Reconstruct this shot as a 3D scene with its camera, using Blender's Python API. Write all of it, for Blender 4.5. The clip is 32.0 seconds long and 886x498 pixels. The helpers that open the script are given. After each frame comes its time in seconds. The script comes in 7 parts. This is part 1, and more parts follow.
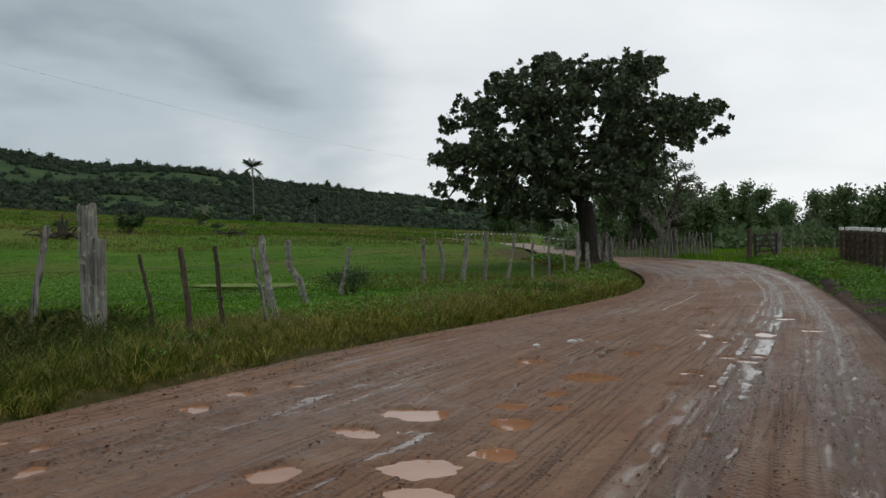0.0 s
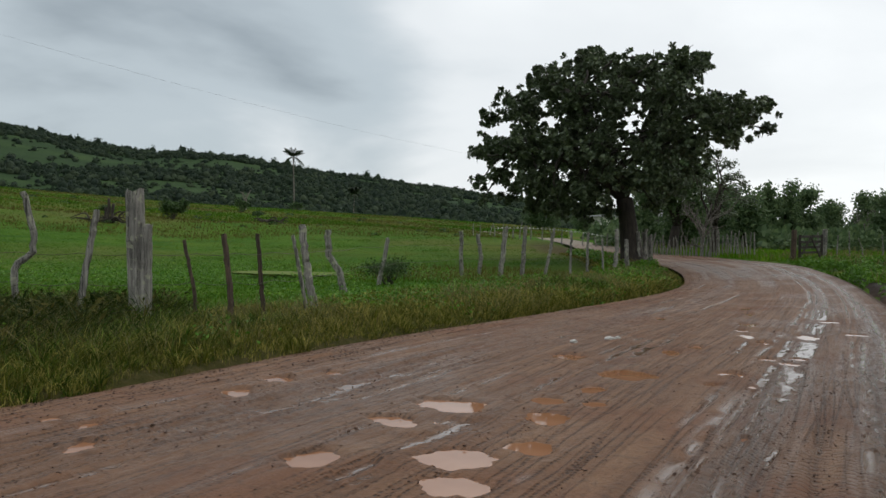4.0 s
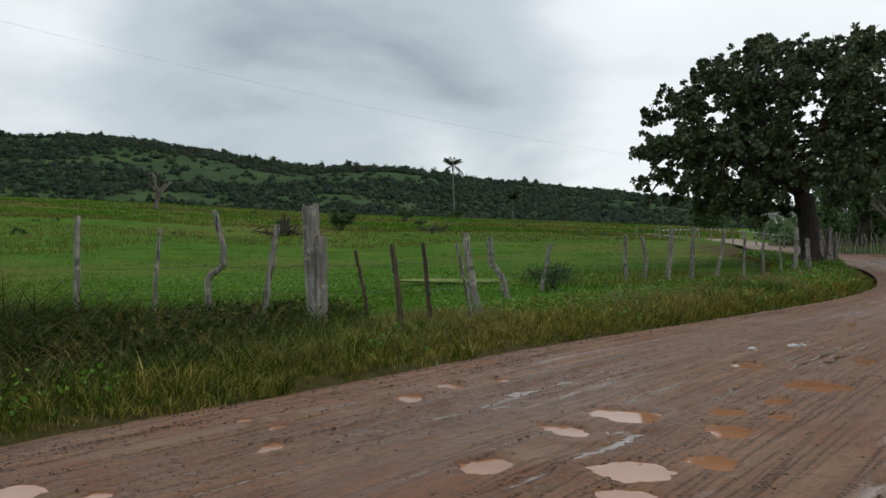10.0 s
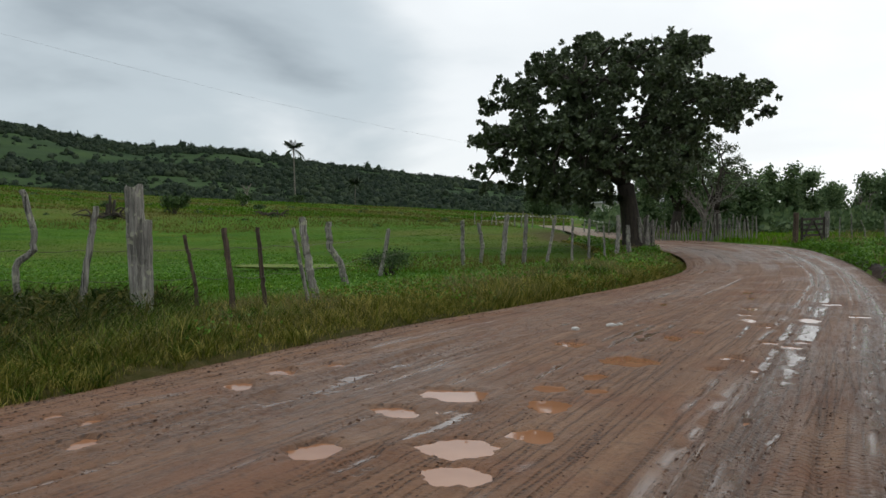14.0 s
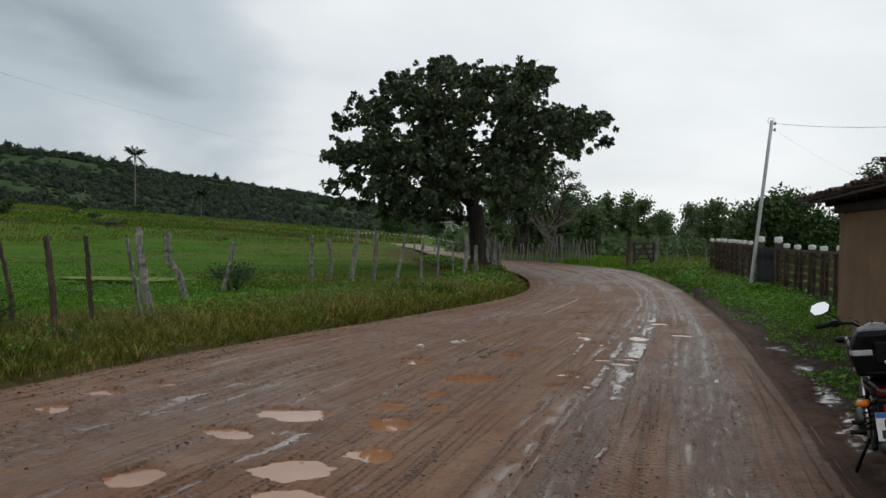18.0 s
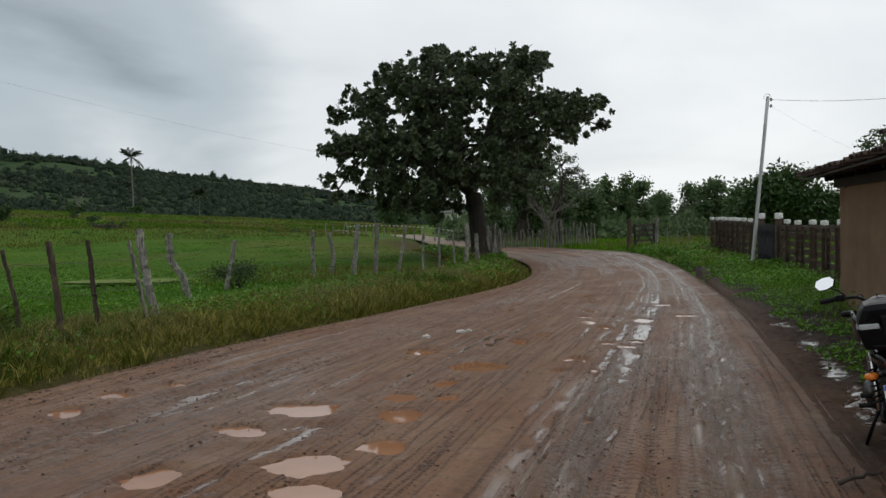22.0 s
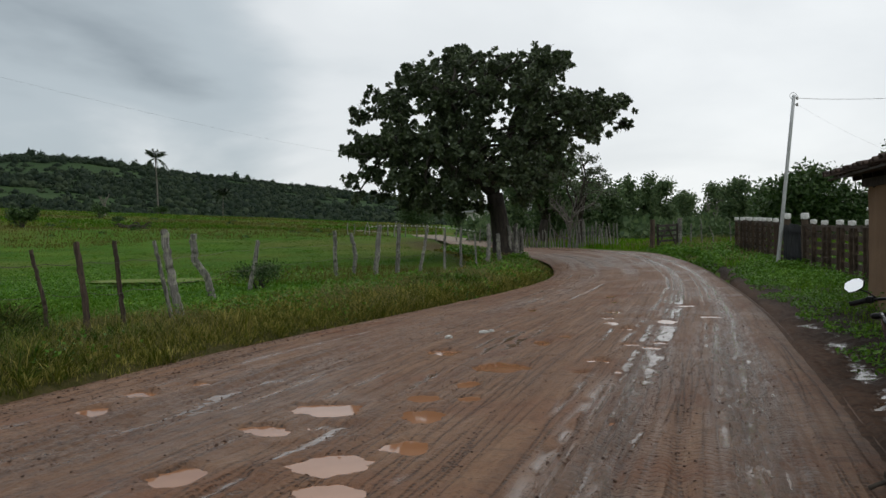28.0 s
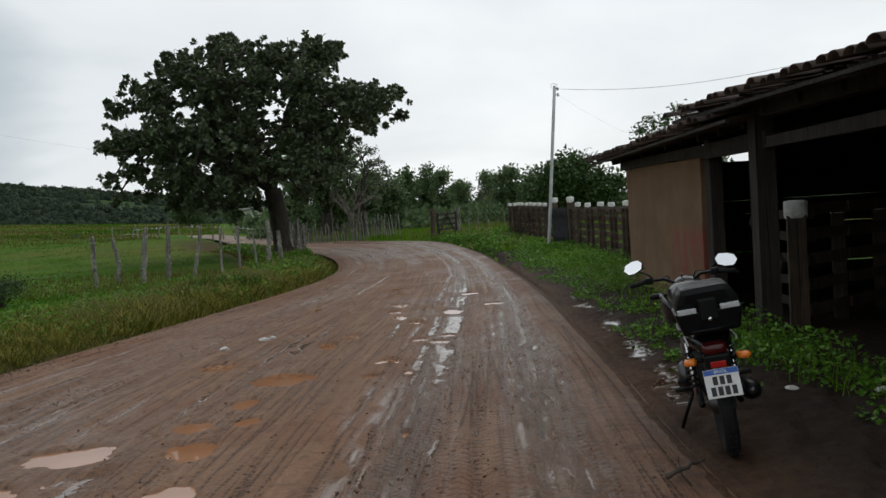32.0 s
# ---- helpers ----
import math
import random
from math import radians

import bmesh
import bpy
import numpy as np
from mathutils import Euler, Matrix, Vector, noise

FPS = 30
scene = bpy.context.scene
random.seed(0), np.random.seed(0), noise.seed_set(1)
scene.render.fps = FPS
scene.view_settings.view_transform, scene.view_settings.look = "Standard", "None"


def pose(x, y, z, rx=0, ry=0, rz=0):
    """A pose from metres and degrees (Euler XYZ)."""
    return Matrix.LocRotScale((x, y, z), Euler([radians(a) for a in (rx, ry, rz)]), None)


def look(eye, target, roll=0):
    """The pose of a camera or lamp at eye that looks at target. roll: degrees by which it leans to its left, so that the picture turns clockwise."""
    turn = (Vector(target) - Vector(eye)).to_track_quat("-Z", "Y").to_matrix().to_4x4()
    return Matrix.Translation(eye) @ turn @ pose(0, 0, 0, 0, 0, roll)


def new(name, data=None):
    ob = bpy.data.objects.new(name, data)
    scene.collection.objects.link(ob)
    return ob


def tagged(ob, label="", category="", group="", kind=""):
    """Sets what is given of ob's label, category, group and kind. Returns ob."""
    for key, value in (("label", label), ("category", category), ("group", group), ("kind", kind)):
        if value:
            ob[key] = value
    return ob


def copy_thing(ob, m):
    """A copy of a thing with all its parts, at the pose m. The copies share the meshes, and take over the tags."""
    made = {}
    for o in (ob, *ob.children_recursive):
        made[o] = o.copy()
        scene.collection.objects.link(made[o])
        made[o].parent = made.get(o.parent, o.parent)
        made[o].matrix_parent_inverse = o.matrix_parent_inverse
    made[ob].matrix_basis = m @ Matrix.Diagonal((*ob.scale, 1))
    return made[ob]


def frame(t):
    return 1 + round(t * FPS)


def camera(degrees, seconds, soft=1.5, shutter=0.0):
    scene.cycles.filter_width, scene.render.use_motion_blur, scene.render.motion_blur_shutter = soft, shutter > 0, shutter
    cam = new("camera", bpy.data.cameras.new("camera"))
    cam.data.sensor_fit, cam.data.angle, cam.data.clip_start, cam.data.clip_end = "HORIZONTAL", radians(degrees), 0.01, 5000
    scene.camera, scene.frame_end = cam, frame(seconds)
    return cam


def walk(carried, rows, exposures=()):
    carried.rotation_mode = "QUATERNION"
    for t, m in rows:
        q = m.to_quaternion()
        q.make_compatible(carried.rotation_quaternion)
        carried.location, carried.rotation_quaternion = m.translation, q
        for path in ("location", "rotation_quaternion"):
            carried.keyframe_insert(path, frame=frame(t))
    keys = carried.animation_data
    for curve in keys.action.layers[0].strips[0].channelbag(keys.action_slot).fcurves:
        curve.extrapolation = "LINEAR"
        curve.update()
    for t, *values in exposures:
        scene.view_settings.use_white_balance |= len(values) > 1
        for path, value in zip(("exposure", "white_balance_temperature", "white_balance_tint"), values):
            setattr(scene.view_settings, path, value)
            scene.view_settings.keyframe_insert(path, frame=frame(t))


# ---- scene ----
cam = camera(60.0, 32.0)
PATH = [
    (0, (-0.015, 0.081, 1.361), (-0.03, 2.081, 1.34), -0.2),
    (0.5, (-0.027, 0.081, 1.347), (-0.052, 2.08, 1.296), -0.5),
    (1, (-0.039, 0.078, 1.358), (-0.133, 2.075, 1.324), 0.2),
    (1.5, (-0.038, 0.059, 1.361), (-0.137, 2.056, 1.34), 0.2),
    (2, (-0.043, 0.061, 1.367), (-0.15, 2.058, 1.336), 0.5),
    (2.5, (-0.048, 0.048, 1.365), (-0.168, 2.044, 1.34), 0.5),
    (3, (-0.042, 0.048, 1.369), (-0.154, 2.045, 1.329), 0.8),
    (3.5, (-0.04, 0.042, 1.363), (-0.147, 2.039, 1.322), 1.1),
    (5.5, (-0.04, 0.053, 1.361), (-0.181, 2.048, 1.323), 2.0),
    (6, (-0.024, 0.046, 1.362), (-0.203, 2.038, 1.334), 1.5),
    (6.5, (-0.02, 0.041, 1.357), (-0.181, 2.034, 1.31), 1.8),
    (7, (-0.033, 0.06, 1.354), (-0.229, 2.05, 1.315), 1.0),
    (7.5, (-0.057, 0.051, 1.366), (-0.351, 2.029, 1.345), 0.7),
    (8, (-0.044, 0.021, 1.369), (-0.407, 1.988, 1.35), 0.6),
    (8.5, (-0.042, 0.048, 1.362), (-0.324, 2.028, 1.343), 0.4),
    (9, (-0.059, 0.042, 1.361), (-0.39, 2.014, 1.339), 0.6),
    (9.5, (-0.062, 0.071, 1.367), (-0.37, 2.047, 1.334), 0.2),
    (10, (-0.091, 0.028, 1.379), (-0.611, 1.959, 1.349), -0.3),
    (10.5, (-0.085, 0.02, 1.375), (-0.638, 1.942, 1.356), 0.2),
    (11, (-0.074, 0.01, 1.367), (-0.518, 1.96, 1.347), 1.0),
    (11.5, (-0.045, 0.021, 1.354), (-0.382, 1.992, 1.294), 0.6),
    (12, (-0.041, 0.052, 1.358), (-0.309, 2.033, 1.295), 0.4),
    (12.5, (-0.03, 0.053, 1.354), (-0.25, 2.04, 1.291), 0.5),
    (13, (-0.035, 0.074, 1.36), (-0.238, 2.062, 1.292), 0.7),
    (13.5, (-0.023, 0.054, 1.354), (-0.208, 2.044, 1.292), 0.4),
    (14, (-0.014, 0.055, 1.365), (-0.131, 2.05, 1.297), 0.1),
    (14.5, (-0.01, 0.061, 1.384), (-0.109, 2.056, 1.285), -0.7),
    (16.5, (-0.016, 0.039, 1.402), (-0.038, 2.037, 1.317), -0.3),
    (17, (0.0, 0.047, 1.433), (0.043, 2.046, 1.368), -0.2),
    (17.5, (-0.023, 0.066, 1.404), (0.023, 2.066, 1.394), -0.5),
    (18, (0.048, 0.118, 1.353), (0.314, 2.1, 1.336), 1.7),
    (18.5, (0.035, 0.112, 1.346), (0.369, 2.083, 1.283), 2.7),
    (19, (0.033, 0.11, 1.353), (0.358, 2.083, 1.299), 1.8),
    (19.5, (0.001, 0.115, 1.357), (0.231, 2.101, 1.321), 0.7),
    (20, (0.002, 0.119, 1.351), (0.206, 2.108, 1.303), 0.6),
    (20.5, (0.007, 0.107, 1.354), (0.228, 2.094, 1.307), -0.3),
    (21, (0.022, 0.113, 1.357), (0.25, 2.1, 1.306), -0.6),
    (21.5, (0.021, 0.123, 1.357), (0.272, 2.107, 1.32), -0.5),
    (22, (0.02, 0.109, 1.363), (0.286, 2.091, 1.318), -0.6),
    (22.5, (0.026, 0.101, 1.363), (0.283, 2.084, 1.334), -0.9),
    (23, (0.017, 0.099, 1.36), (0.254, 2.084, 1.336), -0.9),
    (23.5, (0.021, 0.101, 1.362), (0.253, 2.087, 1.328), -0.8),
    (24, (0.011, 0.115, 1.36), (0.225, 2.103, 1.33), -0.5),
    (24.5, (-0.001, 0.101, 1.362), (0.18, 2.093, 1.336), -0.5),
    (25, (0.007, 0.106, 1.356), (0.219, 2.094, 1.303), 0.2),
    (25.5, (0.009, 0.105, 1.355), (0.261, 2.088, 1.29), 0.7),
    (27.5, (0.006, 0.103, 1.362), (0.231, 2.09, 1.314), -0.5),
    (28, (0.006, 0.116, 1.366), (0.217, 2.105, 1.322), -0.6),
    (28.5, (0.001, 0.096, 1.36), (0.22, 2.083, 1.308), -1.1),
    (29, (-0.001, 0.106, 1.363), (0.179, 2.097, 1.313), -1.4),
    (29.5, (-0.001, 0.104, 1.361), (0.212, 2.092, 1.299), -1.6),
    (30, (0.027, 0.099, 1.348), (0.282, 2.08, 1.246), -2.3),
    (30.5, (0.088, 0.107, 1.341), (0.384, 2.077, 1.169), -3.4),
    (31, (0.081, 0.237, 1.324), (0.479, 2.186, 1.12), -2.5),
    (31.5, (0.155, 0.614, 1.357), (0.586, 2.565, 1.254), 0.6),
    (32, (0.19, 0.66, 1.392), (0.939, 2.513, 1.311), -3.4),
]
walk(cam, [(t, look(eye, aim, roll)) for t, eye, aim, roll in PATH],
     [(0, 0.0), (2, 0.06), (5.5, 0.13), (7, 0.13), (9, 0.06), (10, 0.18), (11, 0.22), (13, 0.26), (14, 0.22), (17, 0.2), (17.6, 0.08), (18, 0.0), (29.8, 0.0), (30.4, 0.28), (31, 0.44), (31.5, 0.2), (32, 0.05)])

# ---- world, sun and exposure ----
scene.view_settings.exposure = 0.0
world = bpy.data.worlds.new("overcast_sky")
scene.world = world
world.use_nodes = True
wn, wl = world.node_tree.nodes, world.node_tree.links
wn.clear()


def wnode(kind, **inputs):
    n = wn.new(kind)
    for k, v in inputs.items():
        n.inputs[k].default_value = v
    return n


SUN_ELEV, SUN_TURN = 58.0, 60.0
sky = wn.new("ShaderNodeTexSky")
sky.sky_type, sky.sun_disc = "NISHITA", False
sky.sun_elevation, sky.sun_rotation = radians(SUN_ELEV), radians(SUN_TURN)
sky.air_density, sky.dust_density = 1.0, 2.0
sky_scale = wn.new("ShaderNodeVectorMath")
sky_scale.operation = "SCALE"
sky_scale.inputs["Scale"].default_value = 0.13
wl.new(sky.outputs[0], sky_scale.inputs[0])
coord = wn.new("ShaderNodeTexCoord")
# flatten the dome so that the clouds stretch out towards the horizon
split = wn.new("ShaderNodeSeparateXYZ")
wl.new(coord.outputs["Generated"], split.inputs[0])
lift = wn.new("ShaderNodeMath")
lift.operation = "ADD"
lift.inputs[1].default_value = 0.28
wl.new(split.outputs["Z"], lift.inputs[0])
floor_z = wn.new("ShaderNodeMath")
floor_z.operation = "MAXIMUM"
floor_z.inputs[1].default_value = 0.12
wl.new(lift.outputs[0], floor_z.inputs[0])
flat = wn.new("ShaderNodeVectorMath")
flat.operation = "DIVIDE"
comb = wn.new("ShaderNodeCombineXYZ")
for k in ("X", "Y", "Z"):
    wl.new(floor_z.outputs[0], comb.inputs[k])
wl.new(coord.outputs["Generated"], flat.inputs[0])
wl.new(comb.outputs[0], flat.inputs[1])
cloud = wnode("ShaderNodeTexNoise", Scale=1.1, Detail=5.0, Roughness=0.48, Distortion=0.35)
wl.new(flat.outputs[0], cloud.inputs["Vector"])
wisp = wnode("ShaderNodeTexNoise", Scale=2.6, Detail=6.0, Roughness=0.55)
wl.new(flat.outputs[0], wisp.inputs["Vector"])
# a heavier bank of cloud stands over the hills to the north-west
bank = wn.new("ShaderNodeVectorMath")
bank.operation = "DOT_PRODUCT"
bank.inputs[1].default_value = Vector((-0.36, 0.90, 0.21)).normalized()
norm = wn.new("ShaderNodeVectorMath")
norm.operation = "NORMALIZE"
wl.new(coord.outputs["Generated"], norm.inputs[0])
wl.new(norm.outputs[0], bank.inputs[0])
bank_r = wnode("ShaderNodeMapRange")
bank_r.interpolation_type = "SMOOTHSTEP"
for k, v in (("From Min", 0.935), ("From Max", 0.998), ("To Min", 0.0), ("To Max", 0.23)):
    bank_r.inputs[k].default_value = v
wl.new(bank.outputs["Value"], bank_r.inputs["Value"])
mix1 = wn.new("ShaderNodeMath")
mix1.operation = "MULTIPLY_ADD"
mix1.inputs[1].default_value = 0.12
mix0 = wn.new("ShaderNodeMath")
mix0.operation = "MULTIPLY_ADD"
mix0.inputs[1].default_value, mix0.inputs[2].default_value = 0.56, 0.395
wl.new(cloud.outputs["Fac"], mix0.inputs[0])
wl.new(wisp.outputs["Fac"], mix1.inputs[0])
wl.new(mix0.outputs[0], mix1.inputs[2])
mix2 = wn.new("ShaderNodeMath")
mix2.operation = "SUBTRACT"
wl.new(mix1.outputs[0], mix2.inputs[0])
wl.new(bank_r.outputs[0], mix2.inputs[1])
# and it is greyer all along the western side
west = wnode("ShaderNodeMapRange")
west.interpolation_type = "SMOOTHSTEP"
for k, v in (("From Min", 0.30), ("From Max", -0.55), ("To Min", 0.0), ("To Max", 0.13)):
    west.inputs[k].default_value = v
split_n = wn.new("ShaderNodeSeparateXYZ")
wl.new(norm.outputs[0], split_n.inputs[0])
wl.new(split_n.outputs["X"], west.inputs["Value"])
mix3 = wn.new("ShaderNodeMath")
mix3.operation = "SUBTRACT"
wl.new(mix2.outputs[0], mix3.inputs[0])
wl.new(west.outputs[0], mix3.inputs[1])
ramp = wn.new("ShaderNodeValToRGB")
ramp.color_ramp.interpolation = "EASE"
els = ramp.color_ramp.elements
els[0].position, els[0].color = 0.28, (0.25, 0.295, 0.33, 1)
els[1].position, els[1].color = 0.86, (0.925, 0.955, 0.965, 1)
for p, c in ((0.46, (0.475, 0.54, 0.58)), (0.66, (0.785, 0.82, 0.84))):
    e = els.new(p)
    e.color = (*c, 1)
wl.new(mix3.outputs[0], ramp.inputs[0])
blend = wn.new("ShaderNodeMix")
blend.data_type = "RGBA"
blend.inputs["Factor"].default_value = 0.94
wl.new(sky_scale.outputs[0], blend.inputs["A"])
wl.new(ramp.outputs[0], blend.inputs["B"])
back = wn.new("ShaderNodeBackground")
back.inputs["Strength"].default_value = 1.0
wl.new(blend.outputs["Result"], back.inputs[0])
out = wn.new("ShaderNodeOutputWorld")
wl.new(back.outputs[0], out.inputs[0])

sun = new("sun", bpy.data.lights.new("sun", "SUN"))
sun.data.energy, sun.data.angle, sun.data.color = 0.5, radians(40), (1.0, 0.97, 0.93)
sun.matrix_world = look((0, 0, 50), Vector((0, 0, 50)) - Vector((math.sin(radians(SUN_TURN)) * math.cos(radians(SUN_ELEV)), math.cos(radians(SUN_TURN)) * math.cos(radians(SUN_ELEV)), math.sin(radians(SUN_ELEV)))))

# ---- materials ----
class Mat:
    """A small builder of node materials."""

    def __init__(self, name):
        self.m = bpy.data.materials.new(name)
        self.m.use_nodes = True
        self.t = self.m.node_tree
        self.b = self.t.nodes["Principled BSDF"]

    def n(self, kind, **inputs):
        node = self.t.nodes.new(kind)
        for k, v in inputs.items():
            node.inputs[k.replace("_", " ")].default_value = v
        return node

    def link(self, a, b):
        self.t.links.new(a, b)

    def coord(self, which="Object", scale=(1, 1, 1)):
        c = self.n("ShaderNodeTexCoord")
        mp = self.n("ShaderNodeMapping")
        mp.inputs["Scale"].default_value = scale
        self.link(c.outputs[which], mp.inputs["Vector"])
        return mp.outputs[0]

    def noise(self, vec, scale, detail=4.0, rough=0.55, distort=0.0):
        n = self.n("ShaderNodeTexNoise", Scale=scale, Detail=detail, Roughness=rough, Distortion=distort)
        self.link(vec, n.inputs["Vector"])
        return n.outputs["Fac"]

    def ramp(self, fac, stops):
        r = self.n("ShaderNodeValToRGB")
        el = r.color_ramp.elements
        while len(el) < len(stops):
            el.new(0.5)
        for e, (p, c) in zip(el, stops):
            e.position = p
            e.color = (*c, 1) if len(c) == 3 else c
        self.link(fac, r.inputs[0])
        return r.outputs[0]

    def span(self, fac, a, b, lo, hi):
        r = self.n("ShaderNodeMapRange")
        for k, v in (("From Min", a), ("From Max", b), ("To Min", lo), ("To Max", hi)):
            r.inputs[k].default_value = v
        self.link(fac, r.inputs["Value"])
        return r.outputs[0]

    def math(self, op, a, b):
        n = self.n("ShaderNodeMath")
        n.operation = op
        for i, v in enumerate((a, b)):
            if isinstance(v, (int, float)):
                n.inputs[i].default_value = v
            else:
                self.link(v, n.inputs[i])
        return n.outputs[0]

    def mix(self, fac, a, b, how="MIX"):
        n = self.n("ShaderNodeMix")
        n.data_type, n.blend_type = "RGBA", how
        for key, v in (("Factor", fac), ("A", a), ("B", b)):
            sock = [i for i in n.inputs if i.name == key and i.enabled][0]
            if isinstance(v, (int, float)):
                sock.default_value = v
            elif isinstance(v, tuple):
                sock.default_value = (*v, 1)
            else:
                self.link(v, sock)
        return [o for o in n.outputs if o.enabled][0]

    def bump(self, height, strength=0.3, distance=0.01):
        n = self.n("ShaderNodeBump", Strength=strength, Distance=distance)
        self.link(height, n.inputs["Height"])
        self.link(n.outputs[0], self.b.inputs["Normal"])

    def set(self, color=None, rough=None, **more):
        for key, v in (("Base Color", color), ("Roughness", rough), *((k.replace("_", " "), v) for k, v in more.items())):
            if v is None:
                continue
            if isinstance(v, (int, float)):
                self.b.inputs[key].default_value = v
            elif isinstance(v, tuple):
                self.b.inputs[key].default_value = (*v, 1) if len(v) == 3 else v
            else:
                self.link(v, self.b.inputs[key])
        return self.m

    def island(self):
        return self.n("ShaderNodeNewGeometry").outputs["Random Per Island"]

    def own(self):
        return self.n("ShaderNodeObjectInfo").outputs["Random"]


def plain(name, color, rough, vary=0.25, scale=20.0, metal=0.0, bump=0.1, gloss=0.5):
    """Paint, plastic, rubber or metal with fine grain and dirt."""
    m = Mat(name)
    v = m.coord()
    a, b = m.noise(v, scale), m.noise(v, scale * 7, 3)
    dark = tuple(c * (1 - vary) for c in color)
    light = tuple(min(1, c * (1 + vary * 0.6)) for c in color)
    c = m.mix(m.span(b, 0.3, 0.7, 0, 0.4), m.ramp(a, [(0.3, dark), (0.7, light)]), dark)
    m.bump(b, bump, 0.002)
    return m.set(c, m.span(a, 0.3, 0.7, max(0.03, rough - 0.1), min(1, rough + 0.1)), Metallic=metal, Specular_IOR_Level=gloss)


def foliage(name, dark, mid, light, rough=0.5, trans=0.25, patch_scale=0.35, dry=None, gloss=0.22):
    """Leaves or blades: each piece has its own tint, with a little light through it."""
    m = Mat(name)
    isl = m.island()
    v = m.coord()
    patch = m.noise(v, patch_scale, 4)
    c = m.ramp(isl, [(0.0, dark), (0.55, mid), (1.0, light)])
    c = m.mix(m.span(patch, 0.35, 0.65, 0.0, 0.5), c, dark)
    if dry:
        c = m.mix(m.span(m.noise(v, 0.055, 5, 0.6, 0.6), 0.50, 0.62, 0.0, 0.75), c, dry)
    m.set(c, rough, Specular_IOR_Level=gloss)
    tr = m.n("ShaderNodeBsdfTranslucent")
    m.link(c, tr.inputs[0])
    mx = m.n("ShaderNodeMixShader", Fac=trans)
    m.link(m.b.outputs[0], mx.inputs[1])
    m.link(tr.outputs[0], mx.inputs[2])
    m.link(mx.outputs[0], m.t.nodes["Material Output"].inputs["Surface"])
    return m.m


def wood(name, dark, light, rough=0.85, grain=(30, 30, 1.6), lichen=None):
    """Weathered timber with long grain along local z, cracks and, if given, lichen."""
    m = Mat(name)
    c1 = m.coord("Object", grain)
    v = m.coord("Object")
    g = m.noise(c1, 1.0, 6, 0.65, 0.6)
    big = m.noise(v, 2.2, 4)
    c = m.ramp(g, [(0.28, dark), (0.5, tuple((a + b) / 2 for a, b in zip(dark, light))), (0.72, light)])
    c = m.mix(m.span(big, 0.35, 0.7, 0.0, 0.55), c, tuple(x * 0.45 for x in dark))
    crack = m.noise(m.coord("Object", (grain[0] * 1.5, grain[1] * 1.5, grain[2] * 0.55)), 1.0, 4, 0.6, 0.4)
    c = m.mix(m.span(crack, 0.56, 0.64, 0.0, 0.85), c, tuple(x * 0.4 for x in dark))
    tint = m.span(m.own(), 0, 1, 0.75, 1.15)
    hs = m.n("ShaderNodeHueSaturation")
    m.link(c, hs.inputs["Color"])
    m.link(tint, hs.inputs["Value"])
    c = hs.outputs[0]
    if lichen:
        c = m.mix(m.span(m.noise(v, 9, 5), 0.56, 0.66, 0.0, 0.8), c, lichen)
    m.bump(m.math("SUBTRACT", g, m.span(crack, 0.54, 0.64, 0.0, 1.0)), 0.8, 0.012)
    return m.set(c, rough)


# road mud, with tyre marks along the road (UV: metres across and along)
m = Mat("wet_clay_mud")
uv = m.coord("UV")
line = m.noise(m.coord("UV", (6.0, 0.32, 1)), 1.0, 7, 0.66, 0.9)
hair = m.noise(m.coord("UV", (34.0, 2.6, 1)), 1.0, 5, 0.65, 0.6)
blot, grit, clod = m.noise(uv, 0.7, 6, 0.6, 0.4), m.noise(uv, 34.0, 5, 0.65), m.noise(uv, 9.0, 5, 0.6, 0.5)
base = m.ramp(line, [(0.30, (0.128, 0.063, 0.032)), (0.5, (0.180, 0.092, 0.048)), (0.70, (0.232, 0.130, 0.072))])
base = m.mix(m.span(blot, 0.50, 0.64, 0.0, 0.75), base, (0.176, 0.080, 0.043))
base = m.mix(m.span(clod, 0.52, 0.64, 0.0, 0.40), base, (0.052, 0.028, 0.018))
base = m.mix(m.span(grit, 0.52, 0.68, 0.0, 0.45), base, (0.046, 0.026, 0.017))
